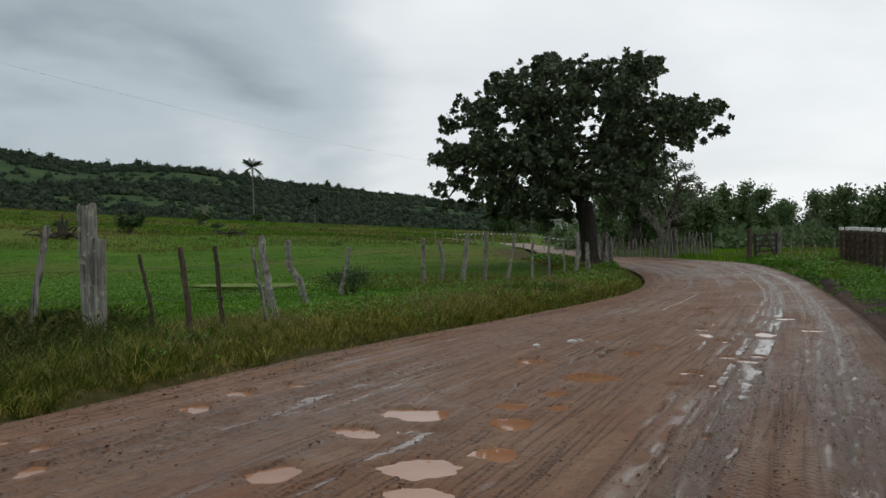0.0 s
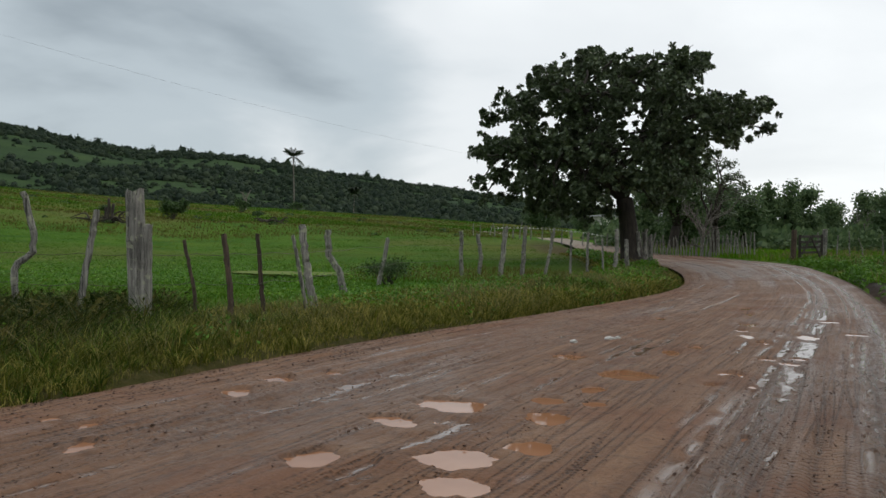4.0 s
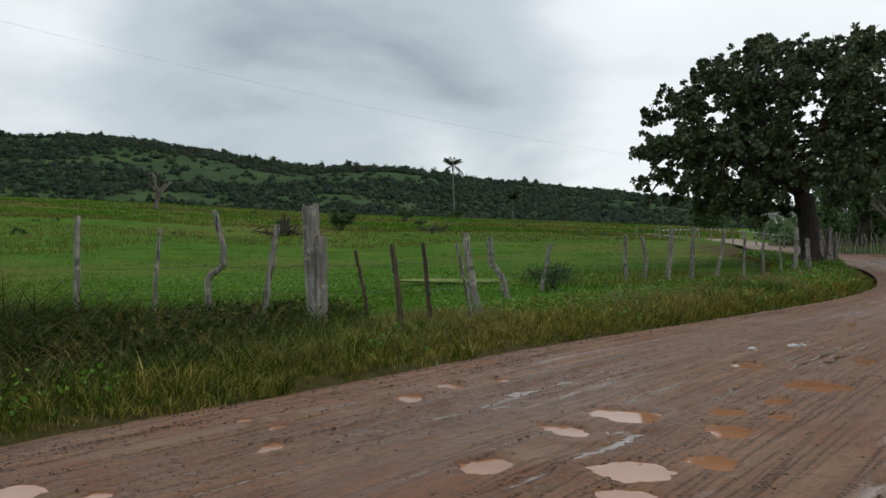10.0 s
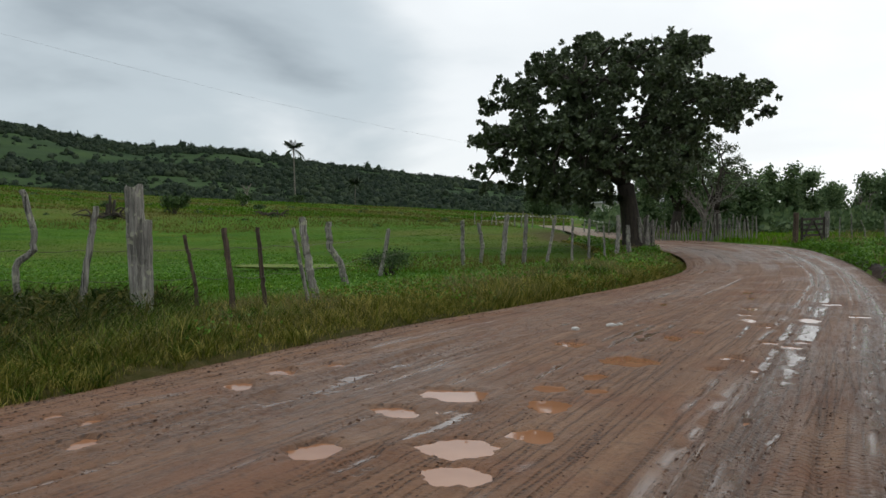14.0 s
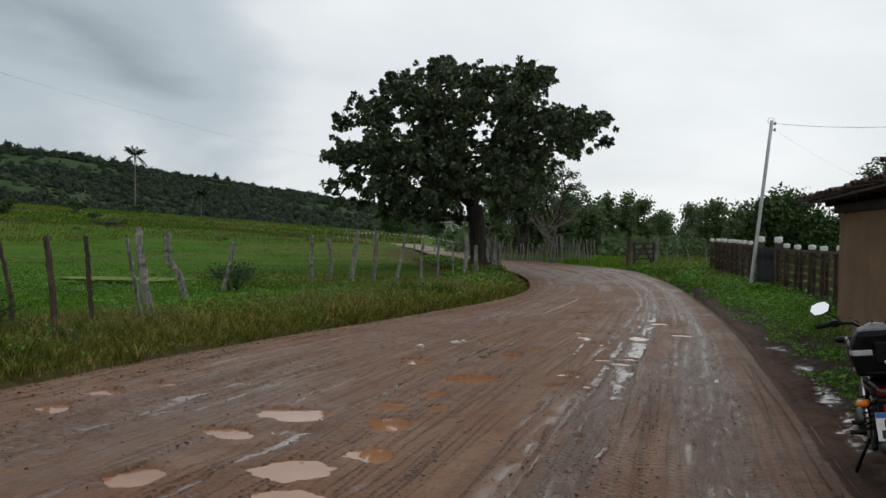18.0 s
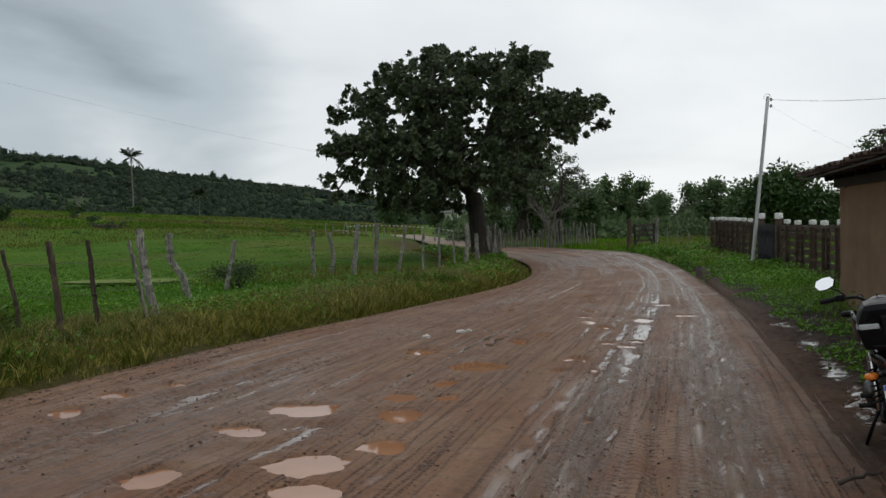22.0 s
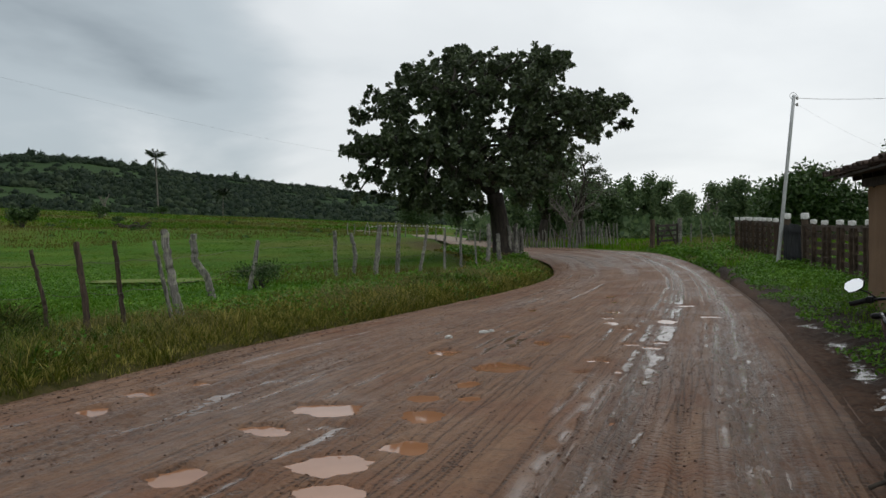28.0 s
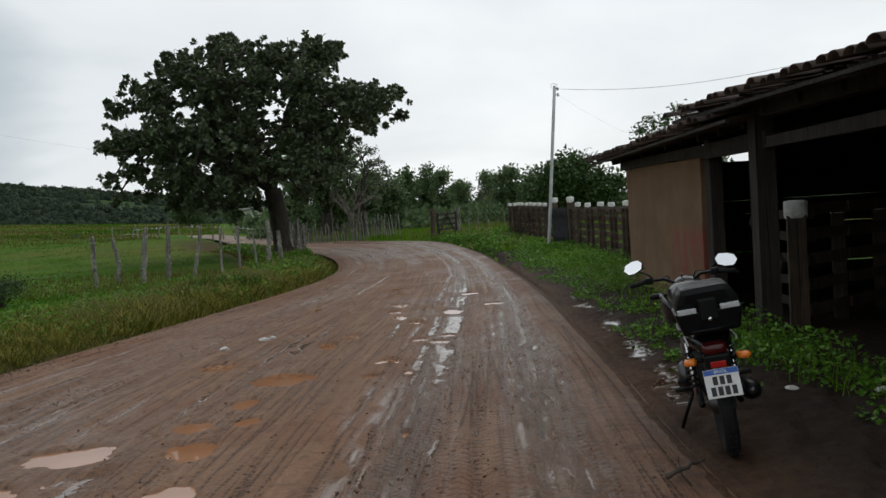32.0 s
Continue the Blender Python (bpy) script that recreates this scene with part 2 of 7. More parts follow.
# long lines that tyre edges have pressed into the mud, some broken into dots
parts_uv = m.n("ShaderNodeSeparateXYZ")
m.link(uv, parts_uv.inputs[0])
ux, uy = parts_uv.outputs["X"], parts_uv.outputs["Y"]
pressed = 0.0
for count, drift, width, lo_g, beat in ((4.7, 0.018, 0.070, 0.41, 95.0), (7.3, -0.03, 0.10, 0.44, 130.0), (3.1, 0.07, 0.050, 0.46, 80.0), (11.0, 0.012, 0.13, 0.46, 150.0)):
    sway = m.math("MULTIPLY", m.noise(m.coord("UV", (0.5, 0.13, 1)), 1.0, 2), 0.9 / count * 2)
    p = m.math("MULTIPLY", m.math("ADD", m.math("ADD", ux, m.math("MULTIPLY", uy, drift)), sway), count)
    off_line = m.math("ABSOLUTE", m.math("SUBTRACT", m.math("FRACT", p, 0.0), 0.5), 0.0)
    pair = m.n("ShaderNodeCombineXYZ")
    m.link(m.math("MULTIPLY", m.math("FLOOR", p, 0.0), 3.7), pair.inputs["X"])
    m.link(m.math("MULTIPLY", uy, 0.22), pair.inputs["Y"])
    there = m.span(m.noise(pair.outputs[0], 1.0, 3), lo_g, lo_g + 0.08, 0.0, 1.0)
    dots = m.span(m.math("SINE", m.math("ADD", m.math("MULTIPLY", uy, beat), m.math("MULTIPLY", m.noise(uv, 6.0, 2), 14.0)), 0.0), -0.6, 0.4, 0.35, 1.0)
    rag = m.span(m.noise(uv, 22.0, 3), 0.35, 0.6, 0.3, 1.0)
    cut = m.math("MULTIPLY", m.math("MULTIPLY", m.span(off_line, width * 0.35, width, 1.0, 0.0), there), m.math("MULTIPLY", dots, rag))
    pressed = m.math("MAXIMUM", pressed, cut)
pressed = m.math("MULTIPLY", pressed, m.span(m.noise(m.coord("UV", (0.9, 0.35, 1)), 1.0, 4), 0.34, 0.48, 0.25, 1.0))
# the grooves' shade is painted in here, together with their damp
base = m.mix(m.math("MULTIPLY", pressed, 0.95), base, (0.036, 0.020, 0.013))
base = m.mix(m.math("MULTIPLY", m.span(ux, 6.0, 6.55, 0.0, 0.72), m.span(clod, 0.35, 0.55, 0.45, 1.0)), base, (0.056, 0.032, 0.021))
sandy = m.n("ShaderNodeAttribute")
sandy.attribute_name = "sand"
base = m.mix(sandy.outputs["Fac"], base, (0.195, 0.145, 0.100))
wet = m.n("ShaderNodeAttribute")
wet.attribute_name = "wet"
soak = m.math("MULTIPLY", wet.outputs["Fac"], m.span(m.noise(m.coord("UV", (17.0, 3.0, 1)), 1.0, 7, 0.75, 0.3), 0.36, 0.60, 0.08, 1.0))
base = m.mix(m.math("MULTIPLY", soak, 0.45), base, (0.062, 0.040, 0.030))
film = m.n("ShaderNodeAttribute")
film.attribute_name = "film"
film = film.outputs["Fac"]
base = m.mix(m.math("MULTIPLY", film, 0.7), base, (0.110, 0.064, 0.042))
rough = m.math("SUBTRACT", m.span(blot, 0.3, 0.7, 0.50, 0.72), m.math("MULTIPLY", soak, 0.36))
rough = m.math("MAXIMUM", m.math("SUBTRACT", rough, m.math("MULTIPLY", film, 0.6)), 0.04)
# tread marks: short ridges every few centimetres, in narrow strips out of step, mostly in the right-hand lane
col = m.math("FLOOR", m.math("MULTIPLY", m.math("ADD", ux, m.math("MULTIPLY", m.noise(uv, 1.3, 2), 0.10)), 17.0), 0.0)
step = m.math("MULTIPLY", col, 2.17)
phase = m.math("ADD", m.math("ADD", m.math("MULTIPLY", uy, 84.0), step), m.math("MULTIPLY", m.noise(uv, 5.0, 3), 9.0))
ridge = m.span(m.math("SINE", phase, 0.0), 0.1, 0.9, 0.0, 1.0)
lane = m.math("MULTIPLY", m.span(ux, 4.65, 4.85, 0.0, 1.0), m.span(ux, 6.05, 6.25, 1.0, 0.0))
strip = m.span(m.noise(m.coord("UV", (5.5, 0.05, 1)), 1.0, 2), 0.58, 0.62, 0.0, 0.8)
where = m.math("MULTIPLY", m.math("MAXIMUM", lane, strip), m.span(m.noise(m.coord("UV", (9.0, 0.9, 1)), 1.0, 4), 0.38, 0.55, 0.15, 1.0))
tread = m.math("MULTIPLY", ridge, where)
# a little shade is painted into the tread hollows as well
base = m.mix(m.math("MULTIPLY", tread, 0.40), base, (0.060, 0.034, 0.023))
hgt = m.math("ADD", m.math("ADD", m.math("MULTIPLY", hair, 0.7), m.math("MULTIPLY", grit, 0.7)), m.math("SUBTRACT", m.math("MULTIPLY", clod, 1.0), m.math("ADD", m.math("MULTIPLY", tread, 0.55), m.math("MULTIPLY", pressed, 0.9))))
m.bump(m.math("MULTIPLY", hgt, m.math("MULTIPLY", m.span(soak, 0, 1, 1.0, 0.22), m.span(film, 0, 1, 1.0, 0.02))), 0.85, 0.026)
MUD = m.set(base, rough, Specular_IOR_Level=m.math("MAXIMUM", m.span(soak, 0, 1, 0.25, 0.60), m.math("MULTIPLY", film, 0.6)))

m = Mat("muddy_water")
v = m.coord("Object")
c = m.ramp(m.noise(v, 1.2, 4), [(0.35, (0.26, 0.115, 0.055)), (0.65, (0.34, 0.175, 0.10))])
m.bump(m.noise(v, 5, 3), 0.04, 0.004)
WATER = m.set(c, 0.03, IOR=1.33, Specular_IOR_Level=0.6)

# soil and short turf under the grass
m = Mat("pasture_ground")
v = m.coord("Object")
far, near, fine = m.noise(v, 0.035, 5, 0.6), m.noise(v, 0.4, 5, 0.6), m.noise(v, 9, 5, 0.65)
g = m.ramp(near, [(0.3, (0.029, 0.084, 0.004)), (0.5, (0.050, 0.122, 0.006)), (0.72, (0.084, 0.146, 0.013))])
g = m.mix(m.span(far, 0.47, 0.60, 0.0, 0.8), g, (0.120, 0.112, 0.030))
g = m.mix(m.span(fine, 0.45, 0.7, 0.0, 0.25), g, (0.028, 0.062, 0.006))
hilly = m.n("ShaderNodeAttribute")
hilly.attribute_name = "hill"
slope_c = m.ramp(m.noise(v, 0.02, 4), [(0.35, (0.018, 0.038, 0.015)), (0.55, (0.030, 0.058, 0.019)), (0.72, (0.052, 0.086, 0.027))])
g = m.mix(hilly.outputs["Fac"], g, slope_c)
m.bump(m.math("ADD", near, fine), 0.8, 0.12)
soil = m.n("ShaderNodeAttribute")
soil.attribute_name = "verge"
g = m.mix(m.math("MULTIPLY", soil.outputs["Fac"], 0.85), g, m.ramp(fine, [(0.3, (0.026, 0.018, 0.008)), (0.7, (0.080, 0.052, 0.026))]))
PASTURE = m.set(g, 0.95, Specular_IOR_Level=0.08)

m = Mat("trodden_earth")
v = m.coord("Object")
a, b = m.noise(v, 1.1, 5), m.noise(v, 16, 5, 0.65)
# wet dark soil, with the shed's shade worked into the same dark tones
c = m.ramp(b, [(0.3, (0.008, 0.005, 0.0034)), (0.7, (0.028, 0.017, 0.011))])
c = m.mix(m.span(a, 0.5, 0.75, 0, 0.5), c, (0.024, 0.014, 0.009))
dry_b = m.n("ShaderNodeAttribute")
dry_b.attribute_name = "wet"
m.bump(m.math("MULTIPLY", b, m.span(dry_b.outputs["Fac"], 0, 1, 1.0, 0.03)), 0.8, 0.03)
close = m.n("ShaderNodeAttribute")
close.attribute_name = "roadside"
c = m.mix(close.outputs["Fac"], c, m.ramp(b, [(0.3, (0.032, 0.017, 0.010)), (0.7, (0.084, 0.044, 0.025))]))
wet = m.n("ShaderNodeAttribute")
wet.attribute_name = "wet"
glint = wet.outputs["Fac"]
EARTH = m.set(c, m.math("SUBTRACT", 0.80, m.math("MULTIPLY", glint, 0.75)), Specular_IOR_Level=m.span(glint, 0, 1, 0.16, 0.6))

GRASS = foliage("verge_grass_blades", (0.034, 0.052, 0.005), (0.128, 0.140, 0.012), (0.520, 0.430, 0.130), patch_scale=2.6, gloss=0.10)
TALL = foliage("tall_rank_grass", (0.010, 0.021, 0.003), (0.030, 0.050, 0.005), (0.140, 0.122, 0.034), 0.6, 0.25, 2.5, gloss=0.08)
SHORT = foliage("field_grass_blades", (0.029, 0.086, 0.003), (0.057, 0.138, 0.005), (0.106, 0.172, 0.013), patch_scale=0.12, dry=(0.224, 0.179, 0.060), gloss=0.08)
MEADOW = foliage("bright_meadow_grass", (0.060, 0.150, 0.006), (0.112, 0.240, 0.010), (0.185, 0.300, 0.022), 0.55, 0.3, gloss=0.08)
LUSH = foliage("lush_verge_grass", (0.014, 0.034, 0.003), (0.052, 0.098, 0.007), (0.230, 0.270, 0.050), 0.55, 0.25, 2.2, gloss=0.10)
STRAW = foliage("dry_seed_grass", (0.10, 0.10, 0.03), (0.19, 0.165, 0.06), (0.30, 0.25, 0.11))
DRYFAR = foliage("far_dry_grass_blades", (0.075, 0.082, 0.016), (0.108, 0.104, 0.026), (0.150, 0.132, 0.042), 0.6, 0.25, gloss=0.08)
WEED = foliage("low_broad_weeds", (0.040, 0.120, 0.008), (0.095, 0.225, 0.014), (0.175, 0.310, 0.032), 0.45)
LEAF = foliage("dark_glossy_leaves", (0.042, 0.060, 0.030), (0.074, 0.104, 0.050), (0.136, 0.172, 0.078), 0.40, 0.18, gloss=0.42)
BUSHLEAF = foliage("bush_leaves", (0.024, 0.052, 0.015), (0.046, 0.090, 0.023), (0.084, 0.134, 0.036))
# distance haze is mixed into these leaf tones as a blue-grey tint
FARLEAF = foliage("hillside_scrub_leaves", (0.015, 0.028, 0.018), (0.029, 0.049, 0.026), (0.058, 0.080, 0.040), 0.85, 0.25, 0.03)
# haze over the grove is painted in by lightening its leaf tones
TREELEAF = foliage("grove_leaves", (0.052, 0.092, 0.040), (0.094, 0.148, 0.060), (0.156, 0.214, 0.088), 0.6, 0.35)
PALMLEAF = foliage("palm_fronds", (0.020, 0.036, 0.014), (0.036, 0.060, 0.022), (0.060, 0.085, 0.030), 0.5)
BARK = wood("dark_bark", (0.022, 0.018, 0.014), (0.085, 0.068, 0.052), 0.95, (9, 9, 2.0))
PALEBARK = wood("pale_bark", (0.10, 0.085, 0.07), (0.28, 0.25, 0.22), 0.95, (9, 9, 2.0))
GREYWOOD = wood("weathered_grey_post", (0.030, 0.028, 0.024), (0.43, 0.41, 0.36), 0.9, (30, 30, 1.6), (0.33, 0.34, 0.24))
DARKPOST = wood("dark_thin_stake", (0.030, 0.020, 0.014), (0.115, 0.075, 0.050), 0.9, (30, 30, 2.0))
YARDWOOD = wood("yard_fence_timber", (0.036, 0.025, 0.017), (0.135, 0.090, 0.056), 0.85, (24, 24, 1.5))
# shade under the shed roofs is worked into this dark timber colour
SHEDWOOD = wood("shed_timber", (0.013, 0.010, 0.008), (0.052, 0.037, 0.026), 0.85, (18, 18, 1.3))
CAPWHITE = plain("whitewashed_cap", (0.74, 0.74, 0.71), 0.8, 0.35, 14)
STEEL = plain("galvanised_steel", (0.46, 0.47, 0.47), 0.5, 0.2, 8, 0.6)
WIRE = plain("rusty_wire", (0.09, 0.075, 0.065), 0.6, 0.3, 40, 0.5)

# ---- helpers for meshes ----
rng = np.random.default_rng(7)


def mesh_of(name, verts, faces, mat, smooth=False):
    """A mesh from arrays; faces all of one size may be an integer array."""
    me = bpy.data.meshes.new(name)
    verts = np.asarray(verts, dtype=np.float32).reshape(-1, 3)
    if isinstance(faces, np.ndarray):
        k = faces.shape[1]
        me.vertices.add(len(verts))
        me.vertices.foreach_set("co", verts.ravel())
        me.loops.add(faces.size)
        me.loops.foreach_set("vertex_index", faces.ravel().astype(np.int32))
        me.polygons.add(len(faces))
        me.polygons.foreach_set("loop_start", np.arange(0, faces.size, k, dtype=np.int32))
        me.update(calc_edges=True)
    else:
        me.from_pydata(verts.tolist(), [], faces)
    if smooth:
        me.polygons.foreach_set("use_smooth", np.ones(len(me.polygons), dtype=bool))
    me.materials.append(mat)
    return me


def put(name, me, parent=None, label="", m=None):
    ob = new(name, me)
    if parent is not None:
        ob.parent = parent
    if m is not None:
        ob.matrix_basis = m
    if label:
        ob["label"] = label
    return ob


def join(*pieces):
    """Several (verts, faces) as one."""
    vs, fs, at = [], [], 0
    for v, f in pieces:
        v = np.asarray(v, dtype=float).reshape(-1, 3)
        vs.append(v)
        fs += [tuple(i + at for i in face) for face in (f.tolist() if isinstance(f, np.ndarray) else f)]
        at += len(v)
    return np.concatenate(vs), fs


def moved(piece, m):
    v, f = piece
    v = np.asarray(v, dtype=float).reshape(-1, 3)
    a = np.array(m)
    return v @ a[:3, :3].T + a[:3, 3], f


def box(x0, x1, y0, y1, z0, z1, bevel=0.0):
    """A box; with a bevel its edges are cut."""
    if bevel <= 0:
        v = [(x, y, z) for x in (x0, x1) for y in (y0, y1) for z in (z0, z1)]
        f = [(0, 1, 3, 2), (4, 6, 7, 5), (0, 4, 5, 1), (2, 3, 7, 6), (0, 2, 6, 4), (1, 5, 7, 3)]
        return np.array(v, float), f
    bm = bmesh.new()
    bmesh.ops.create_cube(bm, size=1.0)
    for p in bm.verts:
        p.co = Vector(((x0 + x1) / 2 + p.co.x * (x1 - x0), (y0 + y1) / 2 + p.co.y * (y1 - y0), (z0 + z1) / 2 + p.co.z * (z1 - z0)))
    bmesh.ops.bevel(bm, geom=bm.edges[:], offset=bevel, segments=2, affect="EDGES", profile=0.6)
    bm.verts.index_update()
    v = np.array([tuple(p.co) for p in bm.verts])
    f = [tuple(q.index for q in face.verts) for face in bm.faces]
    bm.free()
    return v, f


def tube(points, radii, sides=8, cap=True, squash=None, rough=0.0, seed=0):
    """A tapered tube along points; rough gives its skin an uneven outline."""
    r = np.random.default_rng(seed)
    pts = np.asarray(points, float)
    n = len(pts)
    radii = np.broadcast_to(np.asarray(radii, float), (n,))
    tang = np.gradient(pts, axis=0)
    tang /= np.linalg.norm(tang, axis=1)[:, None] + 1e-9
    ref = np.array((0.0, 1.0, 0.0)) if abs(tang[0][2]) > 0.7 else np.array((0.0, 0.0, 1.0))
    ang = np.arange(sides) * 2 * np.pi / sides
    vs = []
    lobes = 1 + rough * r.normal(size=sides)
    for i in range(n):
        a = np.cross(tang[i], ref)
        a /= np.linalg.norm(a) + 1e-9
        b = np.cross(tang[i], a)
        k = radii[i] * lobes * (1 + rough * 0.35 * r.normal(size=sides))
        sx = squash if squash else 1.0
        vs.append(pts[i] + np.outer(np.cos(ang) * k * sx, a) + np.outer(np.sin(ang) * k, b))
    v = np.concatenate(vs)
    f = []
    for i in range(n - 1):
        for j in range(sides):
            q = (j + 1) % sides
            f.append((i * sides + j, i * sides + q, (i + 1) * sides + q, (i + 1) * sides + j))
    if cap:
        f += [tuple(range(sides - 1, -1, -1)), tuple(range((n - 1) * sides, n * sides))]
    return v, f


def lathe(profile, sides=20, axis="z"):
    """A body of revolution from (radius, height) pairs."""
    ang = np.arange(sides) * 2 * np.pi / sides
    v = np.concatenate([np.stack([r * np.cos(ang), r * np.sin(ang), np.full(sides, h)], 1) for r, h in profile])
    if axis == "x":
        v = v[:, [2, 0, 1]]
    elif axis == "y":
        v = v[:, [1, 2, 0]]
    f = []
    for i in range(len(profile) - 1):
        for j in range(sides):
            q = (j + 1) % sides
            f.append((i * sides + j, i * sides + q, (i + 1) * sides + q, (i + 1) * sides + j))
    if profile[0][0] > 1e-4 and profile[0] != profile[-1]:
        f += [tuple(range(sides - 1, -1, -1)), tuple(range((len(profile) - 1) * sides, len(profile) * sides))]
    return v, f


def wire_path(a, b, sag, n=24):
    a, b = np.array(a, float), np.array(b, float)
    t = np.linspace(0, 1, n)[:, None]
    p = a + (b - a) * t
    p[:, 2] -= (4 * sag * t * (1 - t))[:, 0]
    return p


def vnoise(x, y, seed=0):
    """Smooth value noise in -1..1 on arrays."""
    x, y = np.asarray(x, float), np.asarray(y, float)
    xi, yi = np.floor(x).astype(np.int64), np.floor(y).astype(np.int64)
    fx, fy = x - xi, y - yi
    fx, fy = fx * fx * (3 - 2 * fx), fy * fy * (3 - 2 * fy)

    def h(a, b):
        k = (a * 374761393 + b * 668265263 + seed * 982451653) & 0xFFFFFFFF
        k = ((k ^ (k >> 13)) * 1274126177) & 0xFFFFFFFF
        return ((k ^ (k >> 16)) & 0xFFFF) / 32767.5 - 1

    return (h(xi, yi) * (1 - fx) + h(xi + 1, yi) * fx) * (1 - fy) + (h(xi, yi + 1) * (1 - fx) + h(xi + 1, yi + 1) * fx) * fy


def fbm(x, y, octaves=4, seed=0):
    t, amp = 0, 0.5
    for k in range(octaves):
        t = t + amp * vnoise(x * 2 ** k, y * 2 ** k, seed + k)
        amp *= 0.5
    return t


def smooth(a, b, x):
    t = np.clip((np.asarray(x, float) - a) / (b - a), 0, 1)
    return t * t * (3 - 2 * t)


def blades(base, height, width, lean, mat, name, seed=1, segs=2, away=None):
    """Grass: one tapered, bent blade at each base point."""
    r = np.random.default_rng(seed)
    base = np.asarray(base, float)
    n = len(base)
    height, width, lean = (np.broadcast_to(np.asarray(a, float), (n,)) for a in (height, width, lean))
    turn, face = r.uniform(0, 2 * np.pi, n), r.uniform(0, 2 * np.pi, n)
    if away is not None:
        turn = away
    out = np.stack([np.cos(turn), np.sin(turn), np.zeros(n)], 1)
    side = np.stack([np.cos(face), np.sin(face), np.zeros(n)], 1)
    rows = []
    for k in range(segs):
        t = k / segs
        mid = base + out * (lean * height * t ** 2)[:, None] + np.array((0, 0, 1.0)) * (height * t * (1 - 0.25 * lean * t))[:, None]
        w = (width * (1 - 0.45 * t))[:, None] * 0.5
        rows += [mid - side * w, mid + side * w]
    tip = base + out * (lean * height)[:, None] + np.array((0, 0, 1.0)) * (height * (1 - 0.25 * lean))[:, None]
    per = 2 * segs + 1
    v = np.stack(rows + [tip], 1).reshape(-1, 3)
    o = np.arange(n)[:, None] * per
    tri = []
    for k in range(segs - 1):
        a = 2 * k
        tri += [o + (a, a + 1, a + 3), o + (a, a + 3, a + 2)]
    a = 2 * (segs - 1)
    tri.append(o + (a, a + 1, a + 2))
    return mesh_of(name, v, np.concatenate(tri), mat)


def leaf_cards(centre, size, mat, name, seed=1, flat=0.0, aspect=0.5, axis=None):
    """Leaves: a folded, pointed piece of four corners at each centre."""
    r = np.random.default_rng(seed)
    centre = np.asarray(centre, float)
    n = len(centre)
    size = np.broadcast_to(np.asarray(size, float), (n,))[:, None]
    a = r.normal(size=(n, 3)) if axis is None else np.array(axis, float)
    if axis is None:
        a[:, 2] *= 1 - flat
    a /= np.linalg.norm(a, axis=1)[:, None]
    b = r.normal(size=(n, 3))
    b[:, 2] *= 1 - flat
    b -= a * (a * b).sum(1)[:, None]
    b /= np.linalg.norm(b, axis=1)[:, None] + 1e-9
    c = np.cross(a, b)
    v = np.stack([centre - a * size * 0.5, centre + b * size * 0.5 * aspect + c * size * 0.10, centre + a * size * 0.5, centre - b * size * 0.5 * aspect + c * size * 0.10], 1).reshape(-1, 3)
    o = np.arange(n)[:, None] * 4
    tri = np.concatenate([o + (0, 1, 2), o + (0, 2, 3)])
    return mesh_of(name, v, tri, mat)


def shell_points(centre, radius, n, r, thick=0.55, squash=(1, 1, 0.8)):
    """Points in the outer part of a lumpy ball."""
    d = r.normal(size=(n, 3))
    d /= np.linalg.norm(d, axis=1)[:, None]
    k = radius * (1 - thick * r.random(n) ** 1.6)
    k = k * (1 + 0.25 * vnoise(d[:, 0] * 2.3 + centre[0], d[:, 1] * 2.3 + d[:, 2] * 1.7 + centre[1], 5))
    return np.asarray(centre) + d * k[:, None] * np.array(squash)
# puddle holes: centre x, y, half length, half width, turn
HOLES_NEAR = [
    (-0.27, 6.15, 0.32, 0.22, -9),
    (-0.68, 5.57, 0.21, 0.16, -9),
    (-0.19, 4.71, 0.27, 0.22, -8),
    (-0.20, 4.20, 0.22, 0.16, -8),
    (-1.07, 4.58, 0.17, 0.19, -8),
    (1.42, 7.80, 0.29, 0.30, -10),
    (0.96, 6.98, 0.12, 0.18, -10),
    (0.50, 6.45, 0.15, 0.15, -9),
    (0.45, 5.83, 0.19, 0.23, -9),
    (0.29, 5.00, 0.16, 0.16, -9),
    (0.91, 8.84, 0.20, 0.25, -11),
    (2.21, 9.37, 0.14, 0.25, -11),
    (-2.72, 5.14, 0.09, 0.11, 17),
    (-2.53, 4.66, 0.09, 0.13, 17),
    (-1.91, 6.96, 0.14, 0.17, 17),
    (-2.10, 6.36, 0.13, 0.19, 17),
    (-1.47, 7.34, 0.09, 0.12, 17),
    (-3.45, 3.49, 0.16, 0.18, 17),
    (-2.97, 3.53, 0.10, 0.08, 17),
    (-3.07, 5.26, 0.08, 0.09, 17),
]
